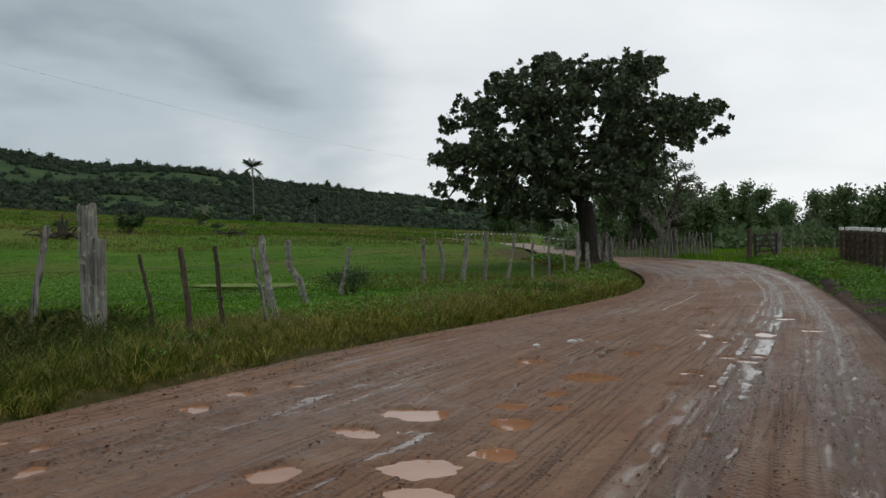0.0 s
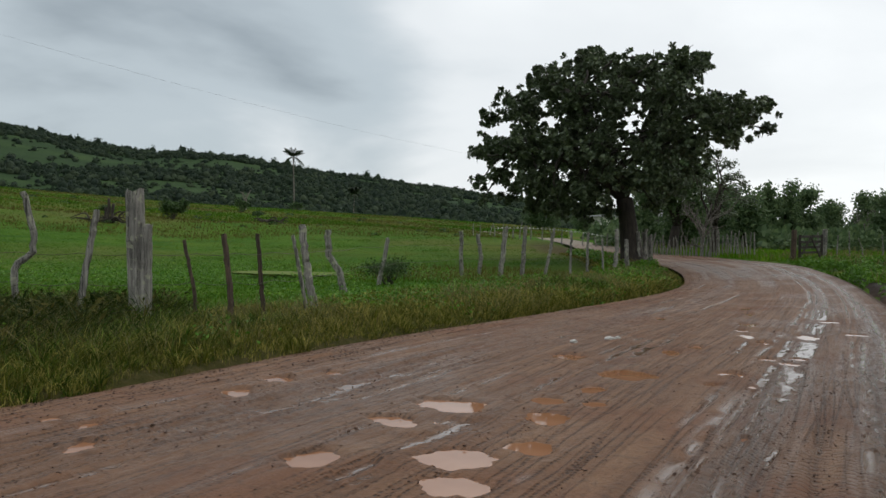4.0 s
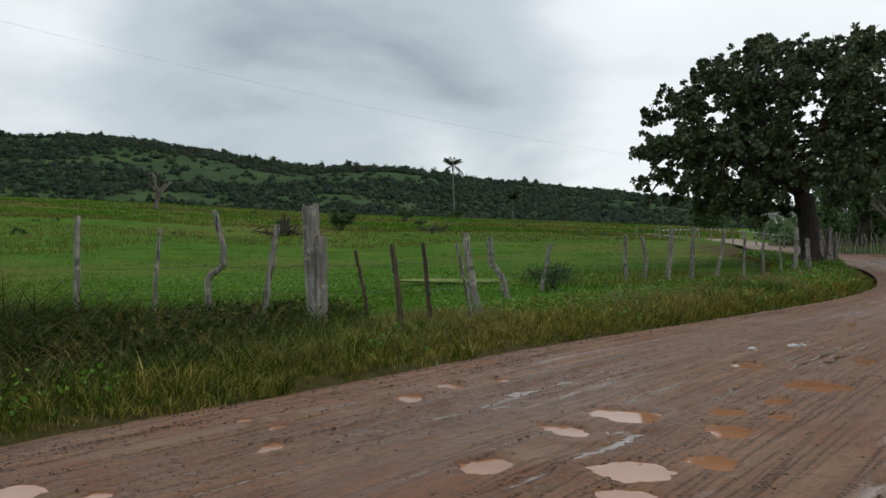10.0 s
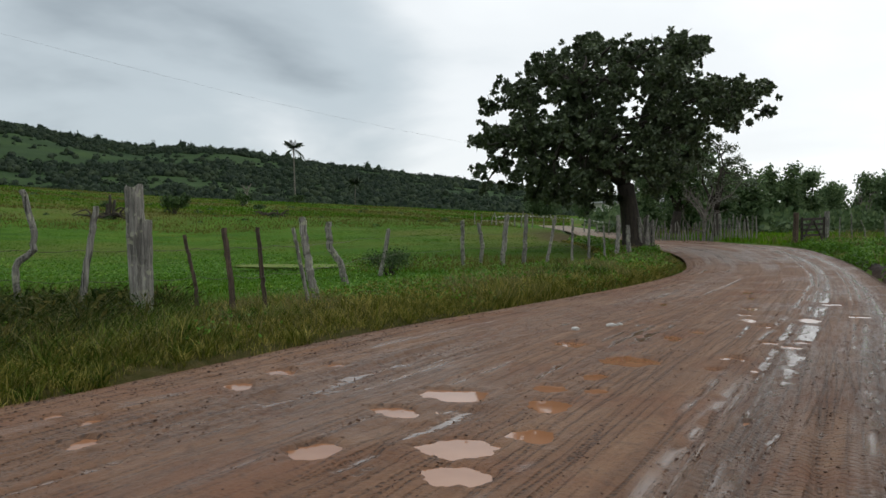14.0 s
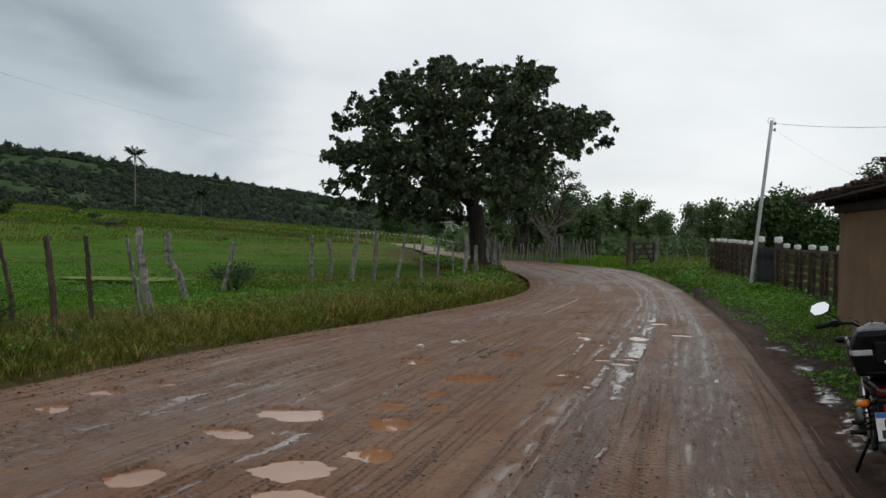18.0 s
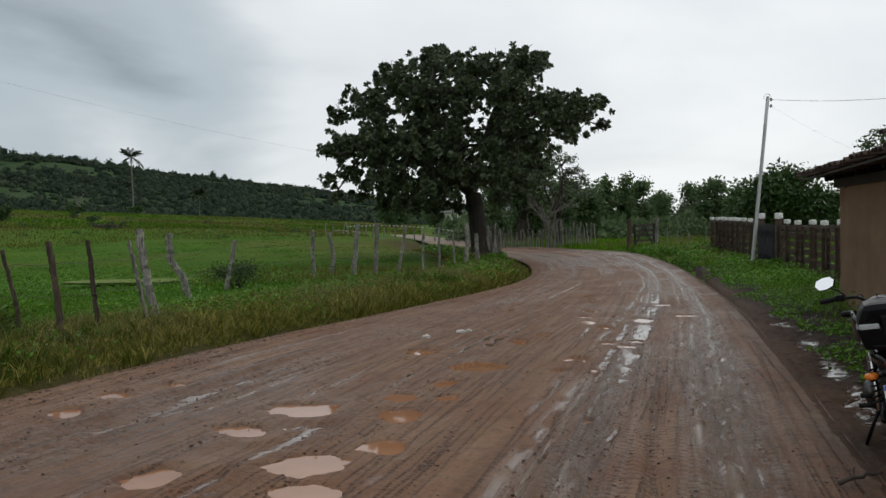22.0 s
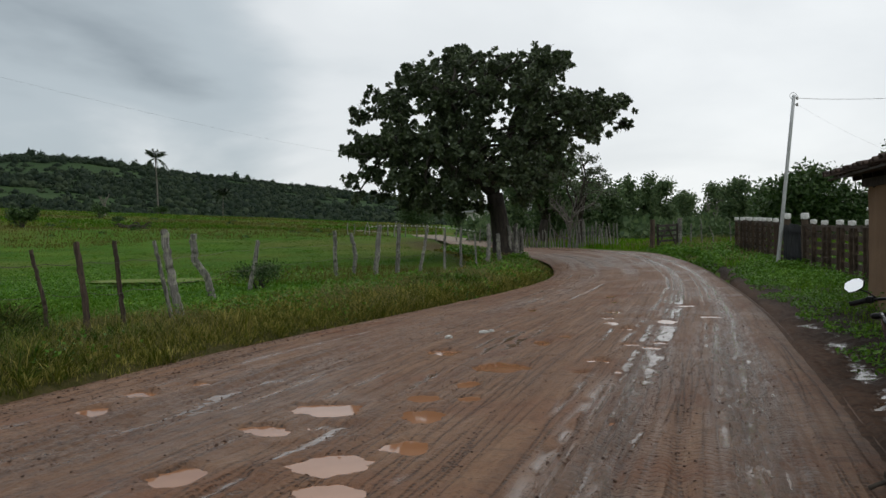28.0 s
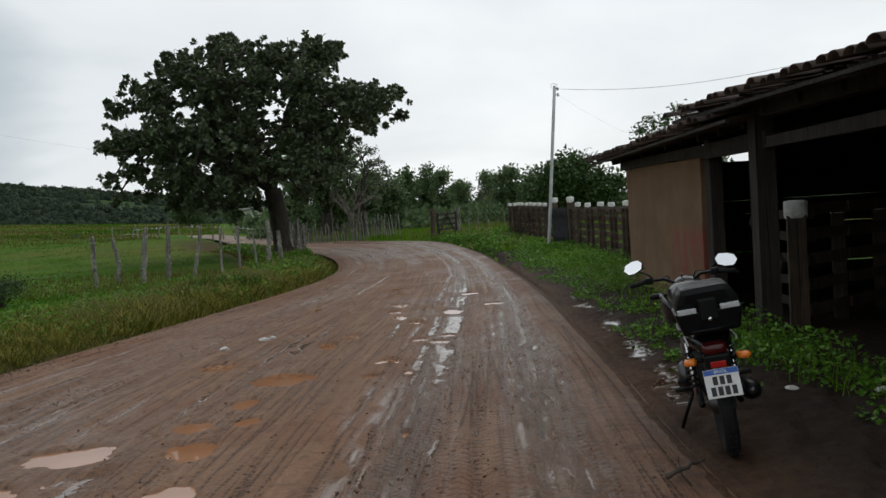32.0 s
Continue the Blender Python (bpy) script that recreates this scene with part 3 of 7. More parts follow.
HOLES_FAR = [
    (2.48, 7.96, 0.14, 0.14, -10),
    (2.10, 7.32, 0.09, 0.09, -10),
    (2.47, 7.32, 0.04, 0.09, -10),
    (2.94, 13.26, 0.09, 0.29, -13),
    (3.67, 11.19, 0.14, 0.22, -12),
    (4.21, 12.67, 0.18, 0.28, -13),
    (4.56, 11.23, 0.16, 0.30, -12),
    (5.83, 13.42, 0.20, 0.18, -13),
    (3.35, 8.77, 0.12, 0.14, -11),
    (2.63, 9.87, 0.11, 0.22, -11),
    (0.87, 6.38, 0.10, 0.11, -9),
    (1.76, 5.38, 0.04, 0.08, -9),
    (4.82, 14.49, 0.11, 0.37, -14),
    (3.69, 10.50, 0.11, 0.19, -12),
    (3.84, 11.86, 0.14, 0.18, -12),
    (5.18, 15.64, 0.15, 0.29, -14),
    (5.46, 11.67, 0.18, 0.17, -12),
    (3.60, 9.14, 0.11, 0.10, -11),
    (3.21, 9.06, 0.11, 0.11, -11),
]

# ---- the lie of the land ----
# road edges in pairs (left x, y, right x, y), from behind the camera to the far track
EDGES = [(-24.0, -38.4, -18.1, -41.1), (-12.0, -12.7, -6.1, -15.4), (-6.49, 0.21, -0.2, -2.9), (-4.20, 4.84, 2.1, 2.0), (-3.17, 6.66, 3.2, 4.5), (-2.17, 8.71, 4.09, 6.37),
         (-1.07, 10.67, 5.0, 8.4), (0.6, 13.3, 6.6, 12.0), (3.5, 18.1, 9.0, 18.0), (5.65, 22.7, 11.2, 24.2), (6.7, 26.6, 12.5, 29.6),
         (7.2, 29.8, 13.2, 33.9), (7.3, 33.5, 12.9, 38.0), (6.9, 38.0, 11.7, 42.5), (6.3, 45.0, 9.9, 49.0), (5.8, 53.0, 9.0, 56.0), (5.0, 65.0, 8.0, 67.0),
         (2.5, 80.0, 5.5, 82.5), (-5.0, 98.0, -2.5, 101.0), (-22.0, 112.0, -20.0, 116.0)]


def spline(pts, per):
    """A smooth curve through the points, with a number of steps for each span."""
    p = np.asarray(pts, float)
    p = np.concatenate([2 * p[:1] - p[1:2], p, 2 * p[-1:] - p[-2:-1]])
    outp = []
    for i in range(1, len(p) - 2):
        t = np.linspace(0, 1, per[i - 1], endpoint=False)[:, None]
        a, b, c, d = p[i - 1], p[i], p[i + 1], p[i + 2]
        outp.append(0.5 * (2 * b + (c - a) * t + (2 * a - 5 * b + 4 * c - d) * t ** 2 + (3 * b - a - 3 * c + d) * t ** 3))
    return np.concatenate(outp + [p[-2:-1]])


ROAD_STEPS = [6, 30, 90, 48, 52, 48, 50, 60, 50, 30, 24, 24, 20, 16, 14, 14, 10, 8, 6]
LINE = spline(EDGES, ROAD_STEPS)
MID = (LINE[:, :2] + LINE[:, 2:]) / 2
HALF = np.linalg.norm(LINE[:, 2:] - LINE[:, :2], axis=1) / 2
ACROSS = (LINE[:, 2:] - LINE[:, :2]) / (2 * HALF)[:, None]
ALONG = np.concatenate([[0], np.cumsum(np.linalg.norm(np.diff(MID, axis=0), axis=1))])


def road_side(x, y):
    """How far each point lies outside the road (negative: on it) and on which side (+1 right)."""
    x, y = np.ravel(x), np.ravel(y)
    best, side = np.full(len(x), 1e9), np.ones(len(x))
    close = np.hypot(x, y - 30) < 160
    idx = np.nonzero(close)[0]
    for part in np.array_split(idx, max(1, len(idx) // 20000)):
        d2 = (x[part, None] - MID[None, ::2, 0]) ** 2 + (y[part, None] - MID[None, ::2, 1]) ** 2
        k = d2.argmin(1) * 2
        off = (x[part] - MID[k, 0]) * ACROSS[k, 0] + (y[part] - MID[k, 1]) * ACROSS[k, 1]
        best[part] = np.maximum(np.abs(off), np.sqrt(d2.min(1)) * 0.98) - HALF[k]
        side[part] = np.sign(off)
    return best, side


FIELD_AZ = (-180, -70, -46, -35, -23, -13, -7, -1, 4, 12, 25, 60, 180)
FIELD_UP = (0.4, 2.4, 2.80, 2.45, 1.72, 1.40, 1.15, 0.85, 0.55, 0.35, 0.25, 0.15, 0.4)
RIDGE_AZ = (-180, -90, -60, -46, -39, -32, -29, -24.6, -19.5, -15, -11, -7, -3, 1, 10, 20, 40, 100, 180)
RIDGE_UP = (0.8, 3.0, 5.8, 6.35, 6.65, 5.85, 5.35, 4.85, 4.9, 4.25, 3.8, 3.4, 3.0, 2.5, 1.6, 0.9, 0.5, 0.4, 0.8)


def rise(x, y):
    """Height of the bare land."""
    x, y = np.asarray(x, float), np.asarray(y, float)
    r, az = np.hypot(x, y), np.degrees(np.arctan2(x, y))
    z = 0.36 * smooth(20, 46, r) * smooth(-12, 8, az)
    top = 1.36 + 160 * np.tan(np.radians(np.interp(az, FIELD_AZ, FIELD_UP)))
    t = np.clip((r - 24) / 136, 0, 1)
    z = z * (1 - t) + top * (0.65 * t ** 1.25 + 0.35 * smooth(0, 1, t))
    z = z - 0.18 * smooth(9, 16, r) * (1 - smooth(40, 80, r)) * smooth(-9, -22, az)
    z = z - 2.2 * smooth(160, 200, r) * (1 - smooth(240, 420, r))
    crest = 1.36 + 680 * np.tan(np.radians(np.interp(az, RIDGE_AZ, RIDGE_UP)))
    u = np.clip((r - 205) / 475, 0, 1)
    hill = np.maximum(crest - top, 0) * (0.45 * u + 0.55 * smooth(0.05, 0.95, u))
    hill = hill * (1 + 0.22 * fbm(x / 120 + 3, y / 120, 4, 11) * np.sin(np.pi * u))
    z = z + hill
    z = z - np.maximum(crest, 4) * smooth(700, 1500, r) * 0.9
    z = z + 0.35 * fbm(x / 14, y / 14, 3, 21) * smooth(14, 60, r) * (1 - smooth(90, 140, r) * 0.3)
    return z


def ground_z(x, y):
    x, y = np.asarray(x, float), np.asarray(y, float)
    shape = x.shape
    d, side = road_side(x, y)
    z = rise(np.ravel(x), np.ravel(y)) + 0.03 * fbm(np.ravel(x) * 1.3, np.ravel(y) * 1.3, 3, 31)
    z = z + np.where(side < 0, 0.10, 0.03) * smooth(0.0, 0.8, d)
    z = np.where(d < 0.0, z - 0.30 * smooth(0.0, -0.35, d) - 0.02, z)
    return z.reshape(shape)


# one sheet of ground to the horizon
rings = np.concatenate([np.linspace(0.4, 36, 130), 36 * 1.034 ** np.arange(1, 124), [3000, 4600]])
spokes = np.radians(np.arange(0, 360, 0.6))
RR, AA = np.meshgrid(rings, spokes, indexing="ij")
GX, GY = RR * np.sin(AA), RR * np.cos(AA)
GZ = ground_z(GX, GY)
gd, gs = (q.reshape(GX.shape) for q in road_side(GX, GY))
# the churned mud beside the road is a layer of its own
GZ = GZ - 0.13 * (gs > 0) * smooth(-0.12, 0.06, gd) * smooth(7.2, 6.6, gd) * smooth(33, 28, GY) * smooth(-9, -8, GY)
nr, ns = RR.shape
i, j = np.meshgrid(np.arange(nr - 1), np.arange(ns), indexing="ij")
a = (i * ns + j).ravel()
b = (i * ns + (j + 1) % ns).ravel()
quads = np.stack([a, b, b + ns, a + ns], 1)
me = mesh_of("ground", np.stack([GX, GY, GZ], -1), quads, PASTURE, True)
hill_at = me.attributes.new("hill", "FLOAT", "POINT")
hill_at.data.foreach_set("value", smooth(165, 215, RR).ravel().astype(np.float32))
verge_at = me.attributes.new("verge", "FLOAT", "POINT")
verge_at.data.foreach_set("value", ((gs < 0) * smooth(3.6, 1.6, gd) * smooth(60, 45, RR)).ravel().astype(np.float32))
tagged(put("ground", me), "green pasture land rising to low scrub-covered hills", "ground", kind="structure")

# ---- the clay road ----
# puddles: centre x, y, half length, half width, turn of the long side from the x axis
PUDDLES = HOLES_NEAR + HOLES_FAR

NU = 280
U = np.linspace(0, 1, NU)
width = 2 * HALF[:, None]
off = (U[None, :] - 0.5) * width
RX = MID[:, None, 0] + ACROSS[:, None, 0] * off
RY = MID[:, None, 1] + ACROSS[:, None, 1] * off
um, sm = (U[None, :] * 6.6 + 0 * off), ALONG[:, None] + 0 * off
near = 1 - 0.75 * smooth(13, 26, np.hypot(RX, RY)) - 0.25 * smooth(45, 80, np.hypot(RX, RY))
wander = 0.22 * np.sin(sm * 0.13) + 0.1 * np.sin(sm * 0.31 + 1)
ruts = -0.022 * np.exp(-(((um - 5.0) / 0.17) ** 2)) - 0.026 * np.exp(-(((um - 5.87) / 0.20) ** 2))
ruts += -0.015 * np.exp(-(((um - wander - 1.55) / 0.25) ** 2)) - 0.015 * np.exp(-(((um - wander - 3.1) / 0.22) ** 2))
gr_ = np.random.default_rng(19)
GROOVES = []
for q in range(34):
    gu, gw = gr_.uniform(0.3, 6.4), gr_.uniform(0.018, 0.05)
    path_u = gu + 0.5 * np.sin(sm * gr_.uniform(0.05, 0.16) + gr_.uniform(0, 6)) * gr_.uniform(0.3, 1.0) + 0.03 * vnoise(sm * 0.9, 0 * sm + q, 63)
    strength = smooth(-0.15, 0.35, vnoise(sm * 0.16, 0 * sm + q * 3.7, 64))
    GROOVES.append((path_u[:, 0], strength[:, 0]))
    ruts = ruts - gr_.uniform(0.006, 0.016) * strength * (np.exp(-(((um - path_u) / gw) ** 2)) - 0.6 * np.exp(-(((um - path_u - 2.2 * gw) / gw) ** 2)))
for q in range(12):
    gu, gw = gr_.uniform(0.35, 2.2), gr_.uniform(0.02, 0.04)
    path_u = gu + 0.12 * np.sin(sm * gr_.uniform(0.1, 0.3) + q) + 0.02 * vnoise(sm * 2.0, 0 * sm + q, 65)
    strength = smooth(-0.1, 0.25, vnoise(sm * 0.3, 0 * sm + q * 2.9, 66))
    GROOVES.append((path_u[:, 0], strength[:, 0]))
    ruts = ruts - gr_.uniform(0.014, 0.026) * strength * (np.exp(-(((um - path_u) / gw) ** 2)) - 0.7 * np.exp(-(((um - path_u - 2.4 * gw) / gw) ** 2)))
edge_in = smooth(0.0, 0.06, U)[None, :] * smooth(0.0, 0.05, 1 - U)[None, :]
relief = 0.020 * vnoise(um * 4.2, sm * 0.22, 41) + 0.013 * vnoise(um * 10 + sm * 0.3, sm * 0.35, 42) + 0.008 * vnoise(um * 21, sm * 0.7, 43)
relief += 0.012 * fbm(um * 9, sm * 4, 3, 143) * smooth(3.4, 1.6, um) + 0.008 * fbm(um * 3, sm * 3, 3, 44) + 0.007 * vnoise(um * 9, sm * 6, 45) * (vnoise(um * 1.1, sm * 0.4, 46) > 0.1)
relief += 0.005 * np.sin(sm * 2 * np.pi / 0.11 + 2.2 * vnoise(um * 8, sm * 2, 48)) * smooth(0.1, 0.5, vnoise(um * 2.1, sm * 0.1, 47)) * smooth(30, 12, np.hypot(RX, RY))
relief += 0.016 * vnoise(um * 7, sm * 2.4, 49) * (smooth(0.5, 0.25, um) + smooth(6.2, 6.5, um))
dip, brim, collar = np.zeros_like(off), np.zeros_like(off), np.zeros_like(off)
for k, (px, py, ra, rb, turn) in enumerate(PUDDLES):
    ca, sa = math.cos(radians(turn)), math.sin(radians(turn))
    qx, qy = ((RX - px) * ca + (RY - py) * sa) / ra, (-(RX - px) * sa + (RY - py) * ca) / rb
    ang = np.arctan2(qy, qx)
    lump = 1 + 0.18 * vnoise(ang * 1.3 + 9 * k, 0 * ang + k, 51) + 0.13 * vnoise(ang * 3.1 + 5 * k, 0 * ang + k, 52) + 0.08 * vnoise(ang * 9.0 + 3 * k, 0 * ang + k, 53)
    d = np.hypot(qx, qy) / lump
    brim = np.maximum(brim, smooth(2.2, 1.25, d))
    collar = np.maximum(collar, smooth(2.0, 1.6, d))
    dip = np.maximum(dip, np.where(d < 1.45, smooth(1.22, 0.60, d), 0))
calm = (1 - 0.75 * smooth(0.05, 0.5, dip)) * (1 - 0.3 * brim)
form = (relief * near * calm + ruts * near * (1 - 0.9 * brim)) * edge_in
form = form + (np.maximum(form, -0.006) - form) * collar
# a film of water stands in the lowest marks of the tracks
away = np.hypot(RX, RY)
level = -0.037 + 0.013 * np.exp(-(((um - 4.88) / 0.25) ** 2)) * smooth(5, 9, away) * smooth(22, 16, away)
level += 0.021 * np.exp(-(((um - 4.0) / 0.5) ** 2)) * smooth(8.5, 10.5, away) * smooth(21, 15, away)
level += 0.007 * np.exp(-(((um - 1.3) / 0.9) ** 2)) * smooth(0.0, 0.5, vnoise(um * 0.8, sm * 0.5, 67)) * smooth(12, 9, away)
level += 0.034 * np.exp(-(((um - 0.35) / 0.35) ** 2) - ((sm - 69.6) / 1.6) ** 2)
level += 0.008 * vnoise(um * 5.0, sm * 3.4, 69) + 0.006 * vnoise(um * 11.0, sm * 9.0, 70) - 0.012 * np.exp(-(((um - 5.8) / 0.3) ** 2))
film = smooth(-0.001, 0.003, level - form)
form = np.maximum(form, level)
# narrow lines that tyres have pressed smooth and wet
sheen = np.zeros_like(form)
SHEEN = [(4.55 + 0.105 * q + 0.03 * math.sin(q * 2.3), 0.022 + 0.022 * (1 + math.sin(q * 1.7))) for q in range(15)]
for q, (uc, half) in enumerate(SHEEN + [(3.95, 0.03), (2.6, 0.035), (2.1, 0.03), (1.7, 0.05), (1.25, 0.06), (0.9, 0.04)]):
    line_u = uc + 0.05 * np.sin(sm * 0.23 + q) + 0.012 * vnoise(sm * 1.1, 0 * sm + q, 71)
    here = smooth(-0.35 if uc > 4.5 else 0.1, 0.2 if uc > 4.5 else 0.6, vnoise(sm * 0.45, 0 * sm + 5.3 * q, 72)) * smooth(-0.7, 0.0, vnoise(um * 16, sm * 3.5, 73))
    if 5.12 < uc < 5.55 or uc > 5.98:
        here = here * 0.3
    sheen = np.maximum(sheen, np.exp(-(((um - line_u) / half) ** 2)) * here)
sheen = sheen * (1 - brim)
form = form * (1 - 0.75 * sheen) - 0.010 * sheen
film = np.maximum(film, 0.92 * sheen)
RZ = rise(RX, RY) + form - 0.040 * dip
RZ = RZ - (0.05 * (U < 0.5) + 0.012 * (U >= 0.5))[None, :] * (1 - edge_in)
RS, RU = RX.shape
i, j = np.meshgrid(np.arange(RS - 1), np.arange(RU - 1), indexing="ij")
a = (i * RU + j).ravel()
quads = np.stack([a, a + 1, a + RU + 1, a + RU], 1)
me = mesh_of("road", np.stack([RX, RY, RZ], -1), quads, MUD, True)
uvs = me.uv_layers.new(name="metres")
flat_uv = np.stack([um.ravel(), sm.ravel()], 1)[quads.ravel()]
uvs.data.foreach_set("uv", flat_uv.ravel().astype(np.float32))
ripple = smooth(0.15, 0.5, vnoise(um * 0.7, sm * 1.5, 62))
soak = np.exp(-(((um - 4.98) / 0.17) ** 2)) + np.exp(-(((um - 5.87) / 0.20) ** 2)) + 0.12 * smooth(4.6, 4.8, um) * smooth(6.3, 6.1, um) + 0.35 * np.exp(-(((um - wander - 1.5) / 0.7) ** 2)) + 0.40 * smooth(0.1, 0.6, vnoise(um * 1.2, sm * 0.3, 61)) + 0.6 * ripple * smooth(3.2, 4.2, um) * smooth(9, 14, np.hypot(RX, RY))
soak = soak + 0.6 * smooth(0.0, 0.5, vnoise(um * 3.2, sm * 0.16, 68)) * smooth(20, 26, away) * smooth(5.0, 4.0, um)
soak = soak * smooth(46, 38, away)
film_at = me.attributes.new("film", "FLOAT", "POINT")
film_at.data.foreach_set("value", film.ravel().astype(np.float32))
wet_at = me.attributes.new("wet", "FLOAT", "POINT")
wet_at.data.foreach_set("value", np.clip(soak, 0, 1).ravel().astype(np.float32))
sand_at = me.attributes.new("sand", "FLOAT", "POINT")
sand_at.data.foreach_set("value", smooth(44, 56, np.hypot(RX, RY)).ravel().astype(np.float32))
tagged(put("road", me), "wet rutted reddish clay road with tyre marks", "dirt road", kind="structure")

# the water that stands in the holes
ang = np.linspace(0, 2 * np.pi, 28, endpoint=False)
for k, (px, py, ra, rb, turn) in enumerate(PUDDLES):
    ca, sa = math.cos(radians(turn)), math.sin(radians(turn))
    ex, ey = 1.5 * ra * np.cos(ang), 1.5 * rb * np.sin(ang)
    depth = float(rise(px, py)) - 0.019 - 0.0003 * (k % 9)
    v = np.stack([ex * ca - ey * sa, ex * sa + ey * ca, 0 * ex], 1)
    v = np.concatenate([v, v * (0.6, 0.6, 1) - (0, 0, 0.03)])
    f = [tuple(range(28)), tuple(range(55, 27, -1))] + [(q, 28 + q, 28 + (q + 1) % 28, (q + 1) % 28) for q in range(28)]
    pud = put("puddle", mesh_of("puddle", v, f, WATER), None, "", Matrix.Translation((px, py, depth)))
    tagged(pud, "shallow puddle of muddy orange water in the clay road", "puddle", "puddles in the road")

# ---- the old pasture fence along the road ----
def post_mesh(name, height, r0, r1, bends, mat, sides=9, rough=0.17, seed=0, buried=0.35):
    """A rough post: bends are (height share, x, y) pushes of its line."""
    r = np.random.default_rng(seed)
    zs = np.linspace(-buried, height, 27)
    hs = np.clip(zs / height, 0, 1)
    bx = np.interp(hs, [b[0] for b in bends], [b[1] for b in bends])
    by = np.interp(hs, [b[0] for b in bends], [b[2] for b in bends])
    shake = r0 * (0.13 if r0 < 0.09 else 0.025)
    pts = np.stack([bx + r.normal(0, shake, 27), by + r.normal(0, shake, 27), zs], 1)
    rad = np.interp(hs, [0, 1], [r0, r1])
    v, f = tube(pts, rad, sides if r0 < 0.09 else 19, True, None, rough if r0 < 0.09 else 0.08, seed)
    top = v[:, 2] > height - 0.02
    v[top, 2] += r.normal(0, r1 * 0.28, top.sum())
    return mesh_of(name, v, f, mat, False)


def place_post(x, y, height, r0, r1, bends, mat, label, seed, group="posts of the pasture fence"):
    z = float(ground_z(np.array([x]), np.array([y]))[0])
    ob = put("fence_post", post_mesh("fence_post", height, r0, r1, bends, mat, seed=seed), None, "", Matrix.Translation((x, y, z)))
    tagged(ob, label, "fence post", group)
    return ob


def lean(dx, dy=0.0):
    return [(0, 0, 0), (1, dx, dy)]


def old_post(x, y, h, r0, r1, bend, mat, label):
    if y < 14:
        x, y, h = x * 0.955, y * 0.955, h * 0.965
    return place_post(x, y, h, r0, r1, bend, mat, label, int(abs(x * 131 + y * 17)))


old_post(-9.53, 11.02, 1.87, 0.053, 0.045, [(0, 0, 0), (1, 0.015, 0.012)], GREYWOOD, "tall slender grey fence post in rank grass")
old_post(-6.77, 9.28, 1.51, 0.034, 0.029, [(0, 0, 0), (0.55, 0.027, 0.018), (1, 0.087, 0.058)], GREYWOOD, "pale slender wooden fence post in the verge grass")
old_post(-6.76, 10.71, 1.84, 0.052, 0.044, [(0, 0, 0), (0.42, -0.04, -0.02), (0.54, 0.17, 0.10), (0.66, 0.18, 0.10), (1, 0.05, 0.03)], GREYWOOD, "crooked grey branch used as a fence post")
old_post(-5.80, 10.58, 1.60, 0.040, 0.034, [(0, 0, 0), (0.5, 0.086, 0.042), (1, 0.203, 0.1)], GREYWOOD, "weathered grey wooden fence post leaning in tall grass")
old_post(-5.02, 10.85, 1.86, 0.128, 0.118, [(0, 0, 0), (0.5, -0.045, -0.02), (1, -0.075, -0.03)], GREYWOOD, "thick cracked grey corner post of old timber")
old_post(-4.44, 11.51, 1.19, 0.033, 0.029, [(0, 0, 0), (0.4, -0.035, -0.012), (1, -0.173, -0.058)], DARKPOST, "thin dark wooden fence stake in the grass")
old_post(-3.71, 10.95, 1.25, 0.035, 0.030, [(0, 0, 0), (0.4, -0.019, -0.006), (1, -0.109, -0.032)], DARKPOST, "thin dark wooden fence stake in the grass")
old_post(-3.48, 11.82, 1.27, 0.033, 0.028, [(0, 0, 0), (1, -0.109, -0.027)], DARKPOST, "thin dark wooden fence stake in the grass")
old_post(-2.97, 12.59, 1.25, 0.031, 0.027, [(0, 0, 0), (1, -0.237, -0.045)], GREYWOOD, "pale slender wooden fence post in the verge grass")
old_post(-2.99, 13.20, 1.42, 0.073, 0.063, [(0, 0, 0), (0.5, -0.144, -0.026), (1, -0.23, -0.042)], GREYWOOD, "stout pale grey fence post leaning to one side")
old_post(-2.97, 15.87, 1.29, 0.068, 0.058, [(0, 0, 0), (0.35, -0.101, -0.015), (0.6, -0.318, -0.046), (1, -0.355, -0.051)], GREYWOOD, "crooked grey branch used as a fence post")
old_post(-2.53, 17.85, 1.12, 0.049, 0.042, [(0, 0, 0), (0.5, 0.127, 0.013), (1, 0.201, 0.02)], GREYWOOD, "pale slender wooden fence post in the verge grass")
old_post(-0.77, 23.11, 1.34, 0.069, 0.059, [(0, 0, 0), (1, -0.013, 0.0)], GREYWOOD, "weathered grey wooden fence post leaning in tall grass")
old_post(-0.23, 24.12, 1.25, 0.065, 0.056, [(0, 0, 0), (0.5, 0.054, -0.001), (1, -0.069, 0.002)], GREYWOOD, "crooked grey branch used as a fence post")
old_post(0.43, 23.62, 1.52, 0.085, 0.073, [(0, 0, 0), (1, 0.141, -0.008)], GREYWOOD, "weathered grey wooden fence post leaning in tall grass")
old_post(1.09, 23.90, 1.52, 0.065, 0.055, [(0, 0, 0), (1, 0.073, -0.006)], GREYWOOD, "weathered grey wooden fence post leaning in tall grass")
old_post(1.84, 24.25, 1.46, 0.051, 0.044, [(0, 0, 0), (1, 0.248, -0.028)], GREYWOOD, "white-barked fence post leaning in the grass")
old_post(2.69, 24.98, 1.34, 0.045, 0.039, [(0, 0, 0), (1, 0.016, -0.002)], GREYWOOD, "pale slender wooden fence post in the verge grass")
